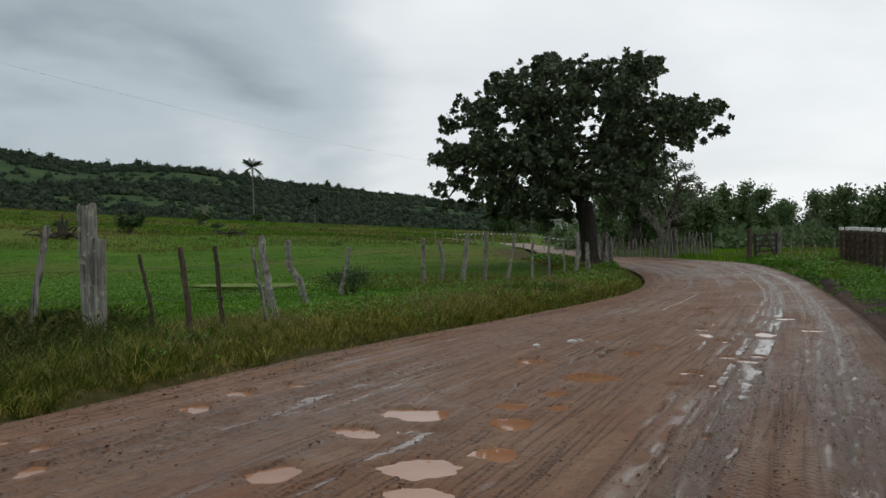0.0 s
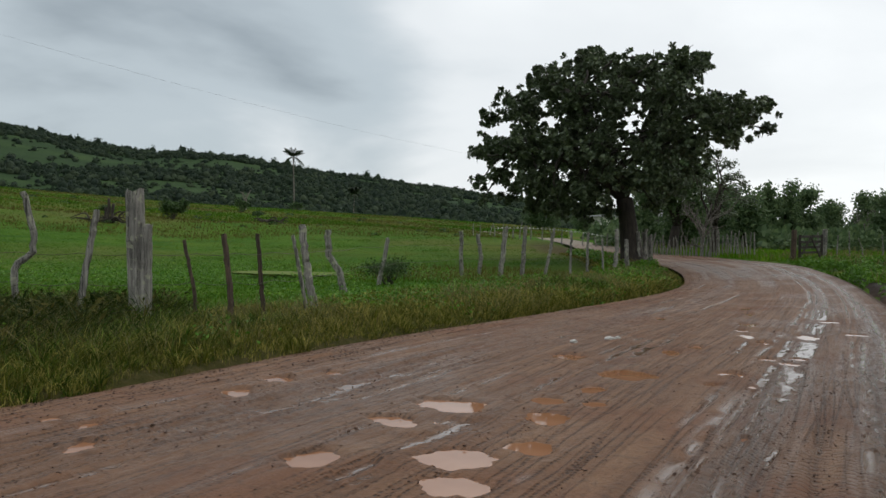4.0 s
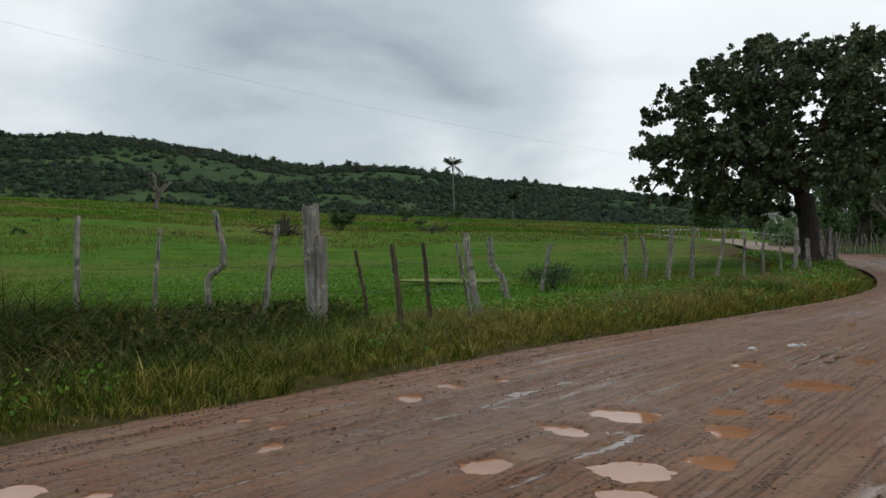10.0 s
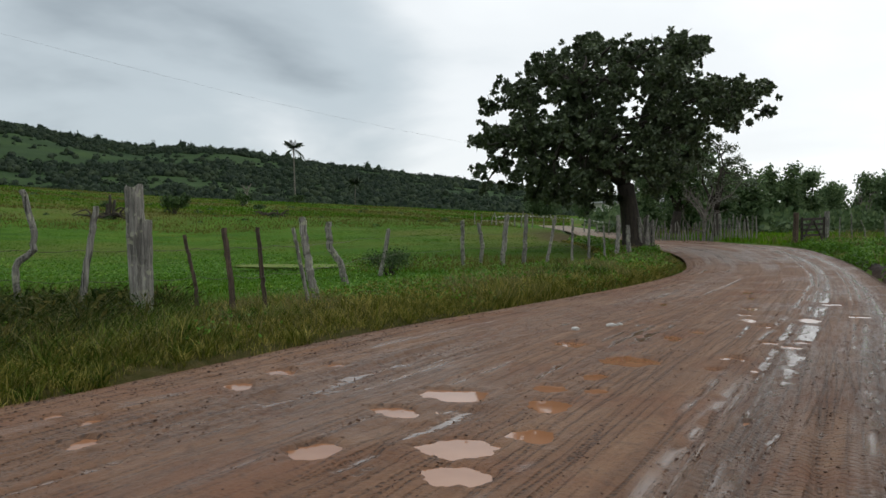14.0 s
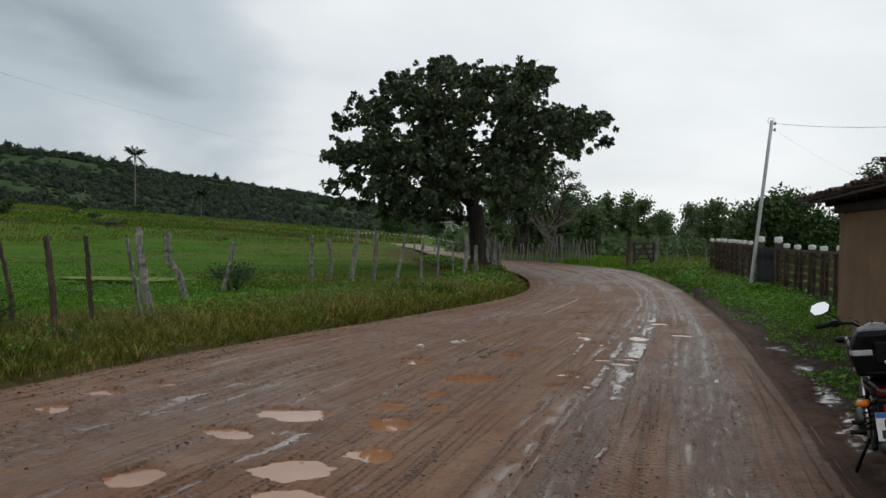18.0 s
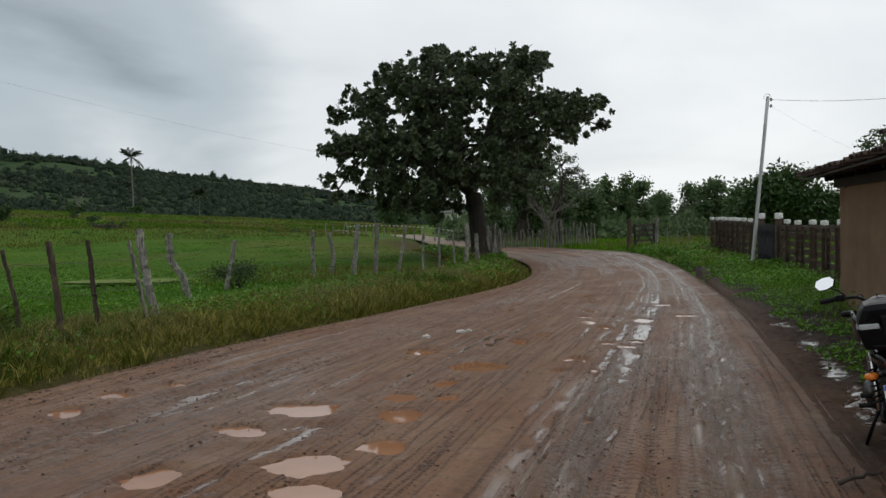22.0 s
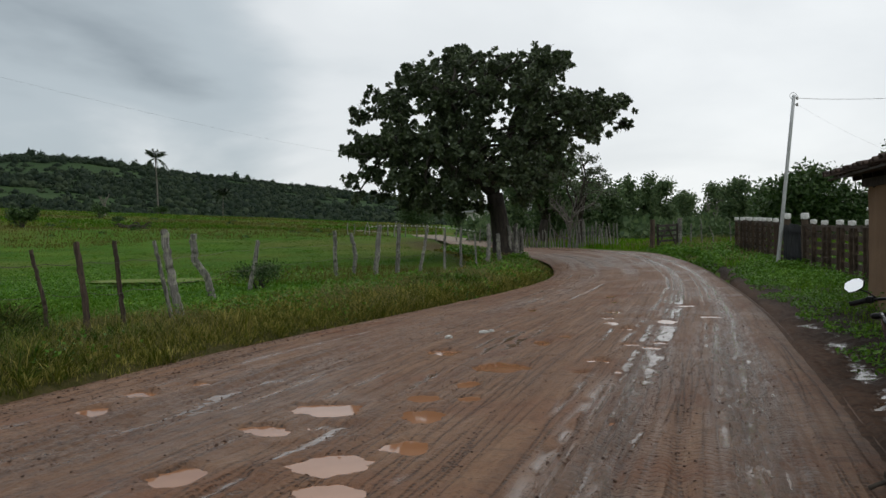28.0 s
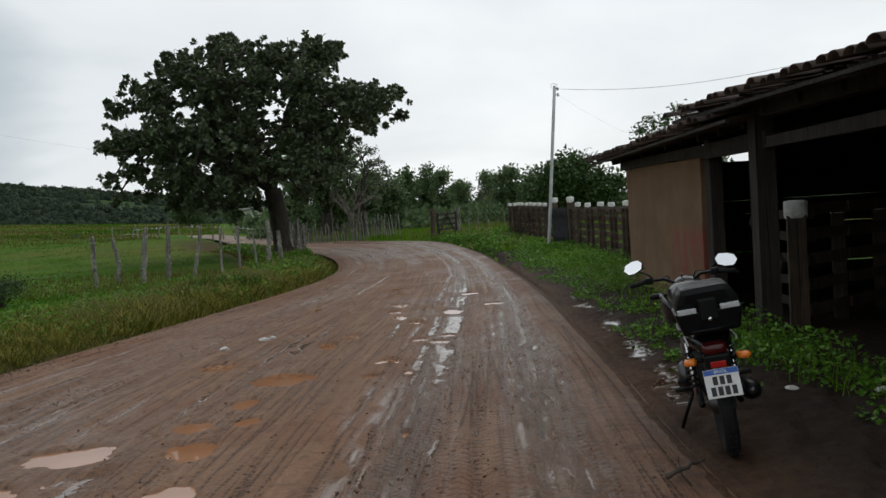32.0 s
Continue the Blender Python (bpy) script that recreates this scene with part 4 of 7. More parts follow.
old_post(3.25, 25.11, 1.37, 0.049, 0.042, [(0, 0, 0), (1, 0.016, -0.003)], GREYWOOD, "pale slender wooden fence post in the verge grass")
old_post(3.82, 25.44, 1.17, 0.039, 0.033, [(0, 0, 0), (1, -0.061, 0.011)], GREYWOOD, "pale slender wooden fence post in the verge grass")
old_post(4.22, 25.78, 1.47, 0.063, 0.054, [(0, 0, 0), (0.5, 0.073, -0.015), (1, 0.072, -0.015)], GREYWOOD, "weathered grey wooden fence post leaning in tall grass")
old_post(5.95, 30.55, 1.32, 0.075, 0.064, [(0, 0, 0), (1, -0.053, 0.012)], GREYWOOD, "pale slender wooden fence post in the verge grass")
old_post(6.21, 31.01, 1.45, 0.076, 0.065, [(0, 0, 0), (1, 0.104, -0.025)], GREYWOOD, "weathered grey wooden fence post leaning in tall grass")
old_post(6.45, 31.26, 1.35, 0.067, 0.057, [(0, 0, 0), (1, -0.189, 0.046)], GREYWOOD, "pale slender wooden fence post in the verge grass")
old_post(6.71, 31.62, 1.46, 0.078, 0.066, [(0, 0, 0), (1, -0.077, 0.019)], GREYWOOD, "weathered grey wooden fence post leaning in tall grass")
old_post(4.99, 27.68, 1.09, 0.085, 0.072, [(0, 0, 0), (1, -0.049, 0.011)], GREYWOOD, "weathered grey wooden fence post leaning in tall grass")
old_post(-4.945, 10.83, 1.40, 0.095, 0.085, [(0, 0, 0), (1, 0.0, 0.0)], GREYWOOD, "split slab of grey timber against the corner post")

# ---- the big shade tree on the bend ----
def limb(a, b, r0, r1, seed, bow=0.12, n=7):
    """A limb that wanders from a to b."""
    r = np.random.default_rng(seed)
    a, b = np.array(a, float), np.array(b, float)
    L = np.linalg.norm(b - a)
    t = np.linspace(0, 1, n)[:, None]
    side = r.normal(size=3)
    p = a + (b - a) * t + side * L * bow * np.sin(np.pi * t) * 0.5
    p[:, 2] += (L * 0.10 * np.sin(np.pi * t))[:, 0]
    p[1:-1] += r.normal(0, L * 0.018, (n - 2, 3))
    return p, np.linspace(r0, r1, n)


def build_tree(name, base, trunk, blobs, leaf_size, density, leafmat, barkmat, label, category="tree", seed=3, squash=(1, 1, 0.8), aspect=0.5, thick=0.6, tufty=26, rosette=False):
    """base: foot of the tree; trunk: (height, radius at foot, radius at fork, fork x, fork y); blobs: (x, y, z, radius) from the foot."""
    r = np.random.default_rng(seed)
    root = put(name, None, None, "", Matrix.Translation(base))
    h, r0, r1, fx, fy = trunk
    pts = np.array([(0, 0, -0.4), (0.02, 0, 0.05), (fx * 0.2, fy * 0.2, h * 0.3), (fx * 0.55, fy * 0.5, h * 0.65), (fx, fy, h)])
    v1, f1 = tube(pts, [r0 * 1.5, r0 * 1.25, r0, r0 * 0.9, r1], 11, True, None, 0.10, seed)
    put("trunk", mesh_of("trunk", v1, f1, barkmat, True), root)
    fork = np.array((fx, fy, h))
    pieces = []
    bl = np.array(blobs, float)
    # main limbs go to a few spread-out clumps, smaller ones leave them for the rest
    order = np.argsort(-bl[:, 3])
    mains = []
    for k in order:
        if len(mains) < 7 and all(np.linalg.norm(bl[k, :3] - bl[q, :3]) > 2.0 * bl[:, 3].mean() for q in mains):
            mains.append(k)
    lines = {}
    for k in mains:
        p, rad = limb(fork, bl[k, :3], r1 * 0.62, r1 * 0.16, seed + k)
        lines[k] = p
        pieces.append(tube(p, rad, 7))
    for k in range(len(bl)):
        if k in lines:
            continue
        allp = np.concatenate([q[2:] for q in lines.values()])
        near_k = allp[np.argmin(np.linalg.norm(allp - bl[k, :3], axis=1))]
        p, rad = limb(near_k, bl[k, :3], r1 * 0.22, r1 * 0.06, seed + 50 + k)
        pieces.append(tube(p, rad, 5))
    twigs = []
    for x, y, z, q in bl:
        for _ in range(5):
            d = r.normal(size=3)
            d /= np.linalg.norm(d)
            p, rad = limb((x, y, z), np.array((x, y, z)) + d * q * 0.9, r1 * 0.06, r1 * 0.02, int(r.integers(1e6)), 0.2, 5)
            twigs.append(tube(p, rad, 4, False))
    v, f = join(*pieces, *twigs)
    put("bough", mesh_of("bough", v, f, barkmat, True), root)
    cents, axes = [], []
    for x, y, z, q in bl:
        # each clump is made of many small tufts of leaves
        tufts = shell_points((x, y, z), q, max(6, int(q * q * tufty)), r, thick, squash)
        if rosette:
            # some twigs reach out past the rest
            tufts[::8] = np.array((x, y, z)) + (tufts[::8] - (x, y, z)) * 1.32
        for c in tufts:
            m_ = max(4, int(density * r.uniform(0.5, 1.5)))
            if rosette:
                # leaves stand out all round the tip of a twig
                d = r.normal(size=(m_, 3)) + (0, 0, 0.35)
                d /= np.linalg.norm(d, axis=1)[:, None]
                axes.append(d)
                cents.append(c + d * leaf_size * 0.55)
                continue
            cents.append(c + np.clip(r.normal(0, 1, (m_, 3)), -1.7, 1.7) * 0.16 * leaf_size / 0.2)
    cents = np.concatenate(cents)
    put("crown", leaf_cards(cents, leaf_size * r.uniform(0.6, 1.25, len(cents)), leafmat, "crown", seed, 0.2, aspect, np.concatenate(axes) if rosette else None), root)
    return tagged(root, label, category)


TREE_AT = (5.75, 30.9)
tz = float(ground_z(np.array([TREE_AT[0]]), np.array([TREE_AT[1]]))[0])
K = 31.0 / 1358
# clumps as seen from the road: sideways and height over the foot, size
LOOKS = [(800, 118, 40), (868, 132, 40), (958, 122, 42), (988, 124, 22), (732, 150, 46), (690, 190, 36), (782, 175, 55), (855, 178, 42), (935, 175, 50), (1000, 200, 40), (1055, 202, 34),
         (1098, 192, 22), (1095, 232, 20), (640, 262, 32), (698, 262, 52), (765, 262, 52), (828, 275, 42), (918, 270, 44), (975, 255, 42), (1035, 235, 32), (650, 310, 30), (715, 322, 48),
         (795, 335, 48), (872, 310, 38), (935, 322, 42), (985, 300, 30), (668, 350, 24), (712, 368, 22), (755, 366, 32), (800, 378, 24), (920, 360, 24), (840, 372, 22), (905, 222, 24), (832, 232, 34), (940, 226, 32), (884, 264, 28), (780, 222, 36),
         (630, 205, 24), (655, 172, 24), (610, 322, 20), (606, 272, 20), (622, 352, 18), (830, 112, 28), (912, 118, 28)]
right = np.array((math.cos(radians(10.6)), -math.sin(radians(10.6))))
deep = np.array((math.sin(radians(10.6)), math.cos(radians(10.6))))
tr = np.random.default_rng(17)
CLUMPS = []
for px, py, pr in LOOKS:
    s, h = (px - 884) * K, (464 - py) * K
    room = 5.0 * math.sqrt(max(0.05, 1 - (s / 6.6) ** 2)) * (0.75 if h > 7 else 1.0)
    for d in ((-0.62, 0.1, 0.7) if pr > 30 else (tr.uniform(-0.3, 0.3),)):
        d = d * room + tr.uniform(-0.6, 0.6)
        shrink = 1.0 if len(CLUMPS) % 3 == 0 else 0.9
        p = right * s + deep * d
        grow = 1 + d / 32
        CLUMPS.append((p[0] * grow, p[1], h * grow - 0.04 * d, pr * K * shrink))
build_tree("shade_tree", (*TREE_AT, tz), (2.6, 0.40, 0.34, -0.35, 0.1), CLUMPS, 0.175, 24, LEAF, BARK, "broad old shade tree with dark glossy leaves beside the road bend", seed=5, thick=0.95, tufty=68, aspect=0.70, rosette=True)

# ---- trees, palms, bushes and scrub ----
def on_ground(x, y):
    return float(ground_z(np.array([x]), np.array([y]))[0])


def bearing(az, dist):
    return dist * math.sin(radians(az)), dist * math.cos(radians(az))


def seen_tree(name, az, dist, clumps, trunk_r, leaf, density, leafmat, barkmat, label, seed, spread=0.7, squash=(1, 1, 0.8), fork=0.3, thick=0.7, aspect=0.5, category="tree", tufty=46):
    """clumps: (degrees from az, degrees above the foot, radius in degrees); spread: depth as a share of the width."""
    x, y = bearing(az, dist)
    z = on_ground(x, y)
    k = dist * math.pi / 180
    rt, dp = np.array((math.cos(radians(az)), -math.sin(radians(az)))), np.array((math.sin(radians(az)), math.cos(radians(az))))
    r = np.random.default_rng(seed)
    half = max(abs(c[0]) for c in clumps) * k + 0.5
    bl = []
    for dx, up, q in clumps:
        room = spread * half * math.sqrt(max(0.1, 1 - (dx * k / half) ** 2))
        for d in (r.uniform(-1, -0.2), r.uniform(0.1, 1)):
            p = rt * dx * k + dp * d * room
            bl.append((p[0], p[1], up * k, q * k))
    top = max(c[1] for c in clumps) * k
    return build_tree(name, (x, y, z - 0.1), (max(0.5, fork * top), trunk_r, trunk_r * 0.8, r.uniform(-0.3, 0.3), 0.0), bl, leaf, density, leafmat, barkmat, label, category, seed, squash, aspect, thick, tufty)


# the second dark tree and the feathery one behind the shade tree
seen_tree("dense_tree", 13.4, 52, [(-0.6, 4.0, 1.5), (0.8, 4.6, 1.4), (-1.4, 5.4, 1.3), (0.4, 6.2, 1.2), (1.4, 3.2, 1.1), (-1.8, 3.6, 1.2), (1.8, 5.6, 0.9)], 0.34, 0.34, 8, TREELEAF, BARK, "dense dark-leaved tree standing behind the shade tree", 21, thick=0.9)
seen_tree("feathery_tree", 16.1, 47, [(-1.2, 5.6, 0.9), (0.1, 6.5, 0.7), (0.7, 5.4, 0.8), (1.5, 4.6, 0.6), (2.1, 3.9, 0.5), (0.3, 4.0, 0.8), (-0.6, 4.6, 0.8), (1.5, 5.6, 0.5), (-0.4, 7.2, 0.6), (1.0, 3.0, 0.6), (1.0, 6.4, 0.5), (1.9, 5.0, 0.4)], 0.2, 0.17, 12, LEAF, BARK, "open-crowned tree with sparse small leaves", 22, squash=(1, 1, 0.32), tufty=34)
# grove round the bend, tree by tree: bearing, distance, height and width in degrees
GROVE = [(11.0, 62, 2.6, 1.9), (14.2, 58, 3.0, 2.0), (16.9, 66, 3.1, 2.0), (18.3, 60, 3.3, 1.5), (19.8, 72, 3.4, 1.2), (20.9, 74, 3.5, 1.1), (21.9, 78, 3.0, 1.4), (23.6, 92, 2.3, 1.7), (25.6, 84, 2.7, 1.5),
         (27.0, 70, 3.1, 1.6), (29.0, 62, 3.8, 1.7), (37.5, 58, 3.6, 2.2), (41, 60, 3.8, 2.5), (46, 64, 4.2, 2.6), (52, 60, 4.0, 2.8), (7.5, 120, 1.7, 1.6), (3.8, 128, 1.6, 1.5)]
gr = np.random.default_rng(33)
for k, (az, dist, hi, wd) in enumerate(GROVE):
    hi = hi * (1.34 if 15 < az < 28 else 1.12)
    cl = [(gr.uniform(-0.55, 0.55) * wd, hi * gr.uniform(0.28, 0.62), wd * gr.uniform(0.38, 0.55)) for _ in range(6)]
    cl += [(gr.uniform(-0.35, 0.35) * wd, hi * gr.uniform(0.62, 0.88), wd * gr.uniform(0.28, 0.42)) for _ in range(5)]
    tagged(seen_tree("grove_tree", az, dist, cl, 0.22, 0.36, 7, TREELEAF, BARK, "dark green tree in the grove beyond the road", 60 + k, thick=0.9, fork=0.25), group="trees of the grove")
# the broad tree over the yard fence, and the light crown over the shed roof
seen_tree("broad_tree", 31.2, 50, [(-2.0, 2.6, 1.1), (-1.0, 3.5, 1.2), (0.2, 4.2, 1.2), (1.2, 3.9, 1.1), (2.2, 3.0, 1.2), (0.4, 2.6, 1.4), (-1.2, 1.9, 1.2), (1.6, 1.8, 1.3), (3.2, 2.2, 1.1), (3.6, 2.9, 0.8), (-0.2, 3.0, 1.4), (-2.4, 1.7, 1.0)], 0.35, 0.30, 10, BUSHLEAF, BARK, "broad round-headed green tree behind the yard fence", 23, thick=0.9)
seen_tree("light_crowned_tree", 37.6, 40, [(-1.0, 6.9, 0.6), (-0.3, 7.5, 0.5), (0.7, 7.3, 0.55), (1.5, 8.1, 0.5), (0.2, 6.6, 0.5), (1.9, 7.5, 0.5)], 0.16, 0.22, 8, BUSHLEAF, PALEBARK, "slender tree with a thin flat crown behind the shed", 24, squash=(1, 1, 0.5), fork=0.6)


def bare_tree(name, x, y, height, spread, mat, label, seed, arms=9, r0=0.09):
    """A leafless tree: trunk, arms and twigs."""
    r = np.random.default_rng(seed)
    root = put(name, None, None, "", Matrix.Translation((x, y, on_ground(x, y) - 0.05)))
    p, rad = limb((0, 0, -0.2), (0.1, 0, height * 0.5), r0, r0 * 0.7, seed, 0.1)
    put("trunk", mesh_of("trunk", *tube(p, rad, 8, True, None, 0.1, seed), mat, True), root)
    for k in range(arms):
        a = r.uniform(0, 2 * np.pi)
        start = p[int(r.integers(2, 7))]
        end = start + np.array((math.cos(a) * spread * r.uniform(0.4, 1), math.sin(a) * spread * r.uniform(0.4, 1), height * r.uniform(0.25, 0.55)))
        q, rq = limb(start, end, r0 * 0.5, r0 * 0.12, seed + k, 0.25)
        bits = [tube(q, rq, 6)]
        for _ in range(6):
            s = q[int(r.integers(2, 7))]
            e = s + r.normal(0, spread * 0.22, 3) + (0, 0, spread * 0.16)
            w, rw = limb(s, e, r0 * 0.16, r0 * 0.05, int(r.integers(1e6)), 0.3, 5)
            bits.append(tube(w, rw, 4, False))
        put("branch", mesh_of("branch", *join(*bits), mat, True), root)
    return tagged(root, label, "bare tree")


bare_tree("bare_tree", *bearing(15.4, 45), 3.3, 1.9, PALEBARK, "leafless pale-barked tree behind the stake fence", 71, 15, 0.08)
bare_tree("dead_tree", *bearing(-35.5, 118), 5.4, 2.2, PALEBARK, "dead broken grey tree at the edge of the field", 72, 8, 0.35)
bare_tree("dead_tree", *bearing(-17.7, 120), 3.6, 1.0, PALEBARK, "dead grey stump with two bare arms", 73, 4, 0.22)
bare_tree("bare_tree", *bearing(25.4, 75), 4.0, 1.4, PALEBARK, "thin pale leafless tree on the far meadow", 74, 9)


def palm(az, dist, height, crown, label, seed, lean_x=0.0):
    """A palm: ringed trunk and arching fronds, each with two rows of leaflets."""
    r = np.random.default_rng(seed)
    x, y = bearing(az, dist)
    root = put("palm_tree", None, None, "", Matrix.Translation((x, y, on_ground(x, y) - 0.1)))
    zs = np.linspace(-0.3, height, 14)
    pts = np.stack([lean_x * np.clip(zs / height, 0, 1) ** 1.5, 0 * zs, zs], 1)
    put("trunk", mesh_of("trunk", *tube(pts, np.interp(zs, [0, height * 0.1, height], [0.20, 0.14, 0.12]) * height / 11, 10, True, None, 0.04, seed), PALEBARK, True), root)
    top = pts[-1]
    for k in range(22):
        a = 2 * np.pi * k / 22 + r.uniform(-0.2, 0.2)
        up = r.uniform(0.75, 1.45) if k % 5 else r.uniform(-0.5, 0.2)
        d = np.array((math.cos(a), math.sin(a), 0))
        t = np.linspace(0, 1, 8)[:, None]
        L = crown * r.uniform(0.85, 1.1)
        rib = top + d * L * t * math.cos(up * 0.7) + np.array((0, 0, 1.0)) * (L * math.sin(up) * t - L * (0.72 - 0.30 * max(0.0, up)) * t ** 2.4)
        bits = [tube(rib, np.linspace(0.04, 0.012, 8), 4)]
        side = np.cross(d, (0, 0, 1))
        vv, ff = [], []
        for q in np.linspace(0.12, 0.99, 24):
            i0 = int(q * 6.99)
            c = rib[i0] + (rib[min(7, i0 + 1)] - rib[i0]) * (q * 7 - i0)
            for s in (-1, 1):
                ln = crown * 0.34 * math.sin(math.pi * min(0.97, 0.15 + q * 0.8))
                tip = c + side * s * ln * 0.75 + d * ln * 0.55 - np.array((0, 0, 1)) * ln * r.uniform(0.2, 0.6)
                w = d * 0.12
                n0 = len(vv)
                vv += [c - w, c + w, tip]
                ff.append((n0, n0 + 1, n0 + 2))
        put("frond", mesh_of("frond", *join(bits[0], (np.array(vv), ff)), PALMLEAF), root)
    return tagged(root, label, "palm tree")


palm(-14.25, 160, 11.0, 2.6, "tall slender palm standing alone in the pasture", 81, -0.35)
palm(-9.9, 178, 6.4, 2.2, "short dark palm at the foot of the hills", 82, 0.1)


def bush(x, y, w, h, n, leaf, mat, label, seed, name="bush"):
    """A bush: stems and tufts of leaves in an uneven dome."""
    r = np.random.default_rng(seed)
    root = put(name, None, None, "", Matrix.Translation((x, y, on_ground(x, y) - 0.03)))
    stems, cents = [], []
    for k in range(9):
        a, q = r.uniform(0, 2 * np.pi), r.uniform(0.2, 0.85)
        tip = np.array((math.cos(a) * w * q, math.sin(a) * w * q, h * r.uniform(0.5, 1.0) * (1 - 0.35 * q)))
        p, rad = limb((0, 0, -0.05), tip, 0.02 * w + 0.004, 0.005, seed + k, 0.2)
        stems.append(tube(p, rad, 5, False))
        cents.append(shell_points(tip * (1, 1, 0.8), 0.42 * w * r.uniform(0.7, 1.2), n // 9, r, 0.95, (1, 1, 0.75 * min(1.2, h / w))))
    put("stem", mesh_of("stem", *join(*stems), BARK, True), root)
    c = np.concatenate(cents)
    c[:, 2] = np.maximum(c[:, 2], 0.02)
    put("leaves", leaf_cards(c, leaf * r.uniform(0.6, 1.3, len(c)), mat, "leaves", seed, 0.2), root)
    return tagged(root, label, "bush", "bushes of the pasture")


bush(-2.35, 18.3, 0.92, 0.85, 1700, 0.065, BUSHLEAF, "small leafy bush against the old fence", 91)
bush(*bearing(-22.6, 78), 1.7, 2.6, 1800, 0.30, BUSHLEAF, "round dark bush out in the pasture", 92)
bush(*bearing(-47.5, 34), 1.4, 1.6, 1800, 0.16, BUSHLEAF, "leafy shrub at the edge of the pasture", 93)
bush(*bearing(-18.0, 112), 1.6, 2.2, 900, 0.3, BUSHLEAF, "dark bush round a dead stump", 94)
bush(*bearing(-14.0, 157), 1.6, 2.2, 700, 0.35, BUSHLEAF, "dark bush at the foot of the palm", 95)
bush(*bearing(-16.9, 100), 1.0, 0.9, 500, 0.26, BUSHLEAF, "low bush in the pasture", 96)
bush(*bearing(11.6, 28.5), 0.5, 0.5, 900, 0.09, WEED, "low leafy plant beside the shade tree", 97)
bush(*bearing(-27.0, 88), 0.9, 0.8, 500, 0.2, BUSHLEAF, "low scrub beside fallen branches", 98)


# heaps of fallen branches in the pasture
def brushwood(x, y, w, h, label, seed):
    r = np.random.default_rng(seed)
    root = put("brushwood_pile", None, None, "", Matrix.Translation((x, y, on_ground(x, y))))
    for k in range(16):
        a = r.uniform(-0.5, 0.5) + (np.pi if k % 2 else 0)
        c = np.array((r.uniform(-w, w) * 0.5, r.uniform(-0.4, 0.4), r.uniform(0.03, h * 0.35)))
        e = c + np.array((math.cos(a) * w * 0.5, math.sin(a) * w * 0.3, h * r.uniform(0.0, 0.7) ** 2))
        p, rad = limb(c, e, 0.09, 0.03, seed + k, 0.3)
        put("branch", mesh_of("branch", *tube(p, rad, 6), BARK, True), root)
    if h > 0.7:
        # broken trunks still stand up in the heap
        for k, (dx, top) in enumerate(((0.2, 1.9), (0.55, 1.5), (-0.1, 1.2))):
            p, rad = limb((dx, 0.1 * k, -0.1), (dx + 0.1, 0.1 * k, top), 0.16, 0.10, seed + 40 + k, 0.1)
            put("stump", mesh_of("stump", *tube(p, rad, 8, True, None, 0.1, seed + k), BARK, True), root)
    return tagged(root, label, "branches")


brushwood(*bearing(-27.0, 66), 3.0, 0.75, "heap of grey fallen branches in the pasture", 311)
brushwood(*bearing(-15.9, 78), 2.0, 0.6, "low heap of fallen branches in the grass", 312)

# scrub on the hills: crowns of rough leafy pieces, thick in the gullies and along the ridge
hr = np.random.default_rng(44)


def lumpy_heads(foot, width, height, r, n=6):
    """Uneven solid hearts of far crowns, open below."""
    k = len(foot)
    th = np.arange(n) * 2 * np.pi / n
    rows = []
    for rr, zz in ((0.8, -0.15), (1.0, 0.30), (0.82, 0.66), (0.45, 0.92)):
        q = rr * r.uniform(0.45, 1.15, (k, n))
        rows.append(np.stack([q * np.cos(th) * width[:, None], q * np.sin(th) * width[:, None], (zz + r.uniform(-0.16, 0.16, (k, n))) * height[:, None]], 2))
    top = np.stack([0 * width, 0 * width, height * r.uniform(0.95, 1.1, k)], 1)[:, None, :]
    v = np.concatenate(rows + [top], 1) + foot[:, None, :]
    f = []
    for a in range(3):
        for i in range(n):
            p, q = a * n + i, a * n + (i + 1) % n
            f += [(p, q, q + n), (p, q + n, p + n)]
    f += [(3 * n + i, 3 * n + (i + 1) % n, 4 * n) for i in range(n)]
    f = np.array(f)[None] + (np.arange(k) * (4 * n + 1))[:, None, None]
    return v.reshape(-1, 3), f.reshape(-1, 3)


def scrub(name, az, dist, width, height, per, mat, label, seed, piece=0.40, heads=True):
    x, y = dist * np.sin(np.radians(az)), dist * np.cos(np.radians(az))
    z = ground_z(x, y)
    r = np.random.default_rng(seed)
    n = len(x)
    d = r.normal(size=(n, per, 3))
    d /= np.linalg.norm(d, axis=2)[:, :, None]
    d[:, :, 2] = np.abs(d[:, :, 2]) * 1.15 - 0.12
    q = (0.55 + 0.45 * r.random((n, per)))[:, :, None]
    c = np.stack([x, y, z], 1)[:, None, :] + d * q * np.stack([width, width, height], 1)[:, None, :]
    size = np.repeat(width * piece, per) * r.uniform(0.5, 1.3, n * per)
    v, f = lumpy_heads(np.stack([x, y, z], 1), width * 0.76, height * 0.82, r) if heads else (np.zeros((0, 3)), np.zeros((0, 3), int))
    cards = leaf_cards(c.reshape(-1, 3), size, mat, name, seed, 0.1, 0.8)
    co = np.empty(len(cards.vertices) * 3, np.float32)
    cards.vertices.foreach_get("co", co)
    tri = np.empty(len(cards.polygons) * 3, np.int32)
    cards.polygons.foreach_get("vertices", tri)
    bpy.data.meshes.remove(cards)
    me = mesh_of(name, np.concatenate([co.reshape(-1, 3), v]), np.concatenate([tri.reshape(-1, 3), f + len(co) // 3]), mat)
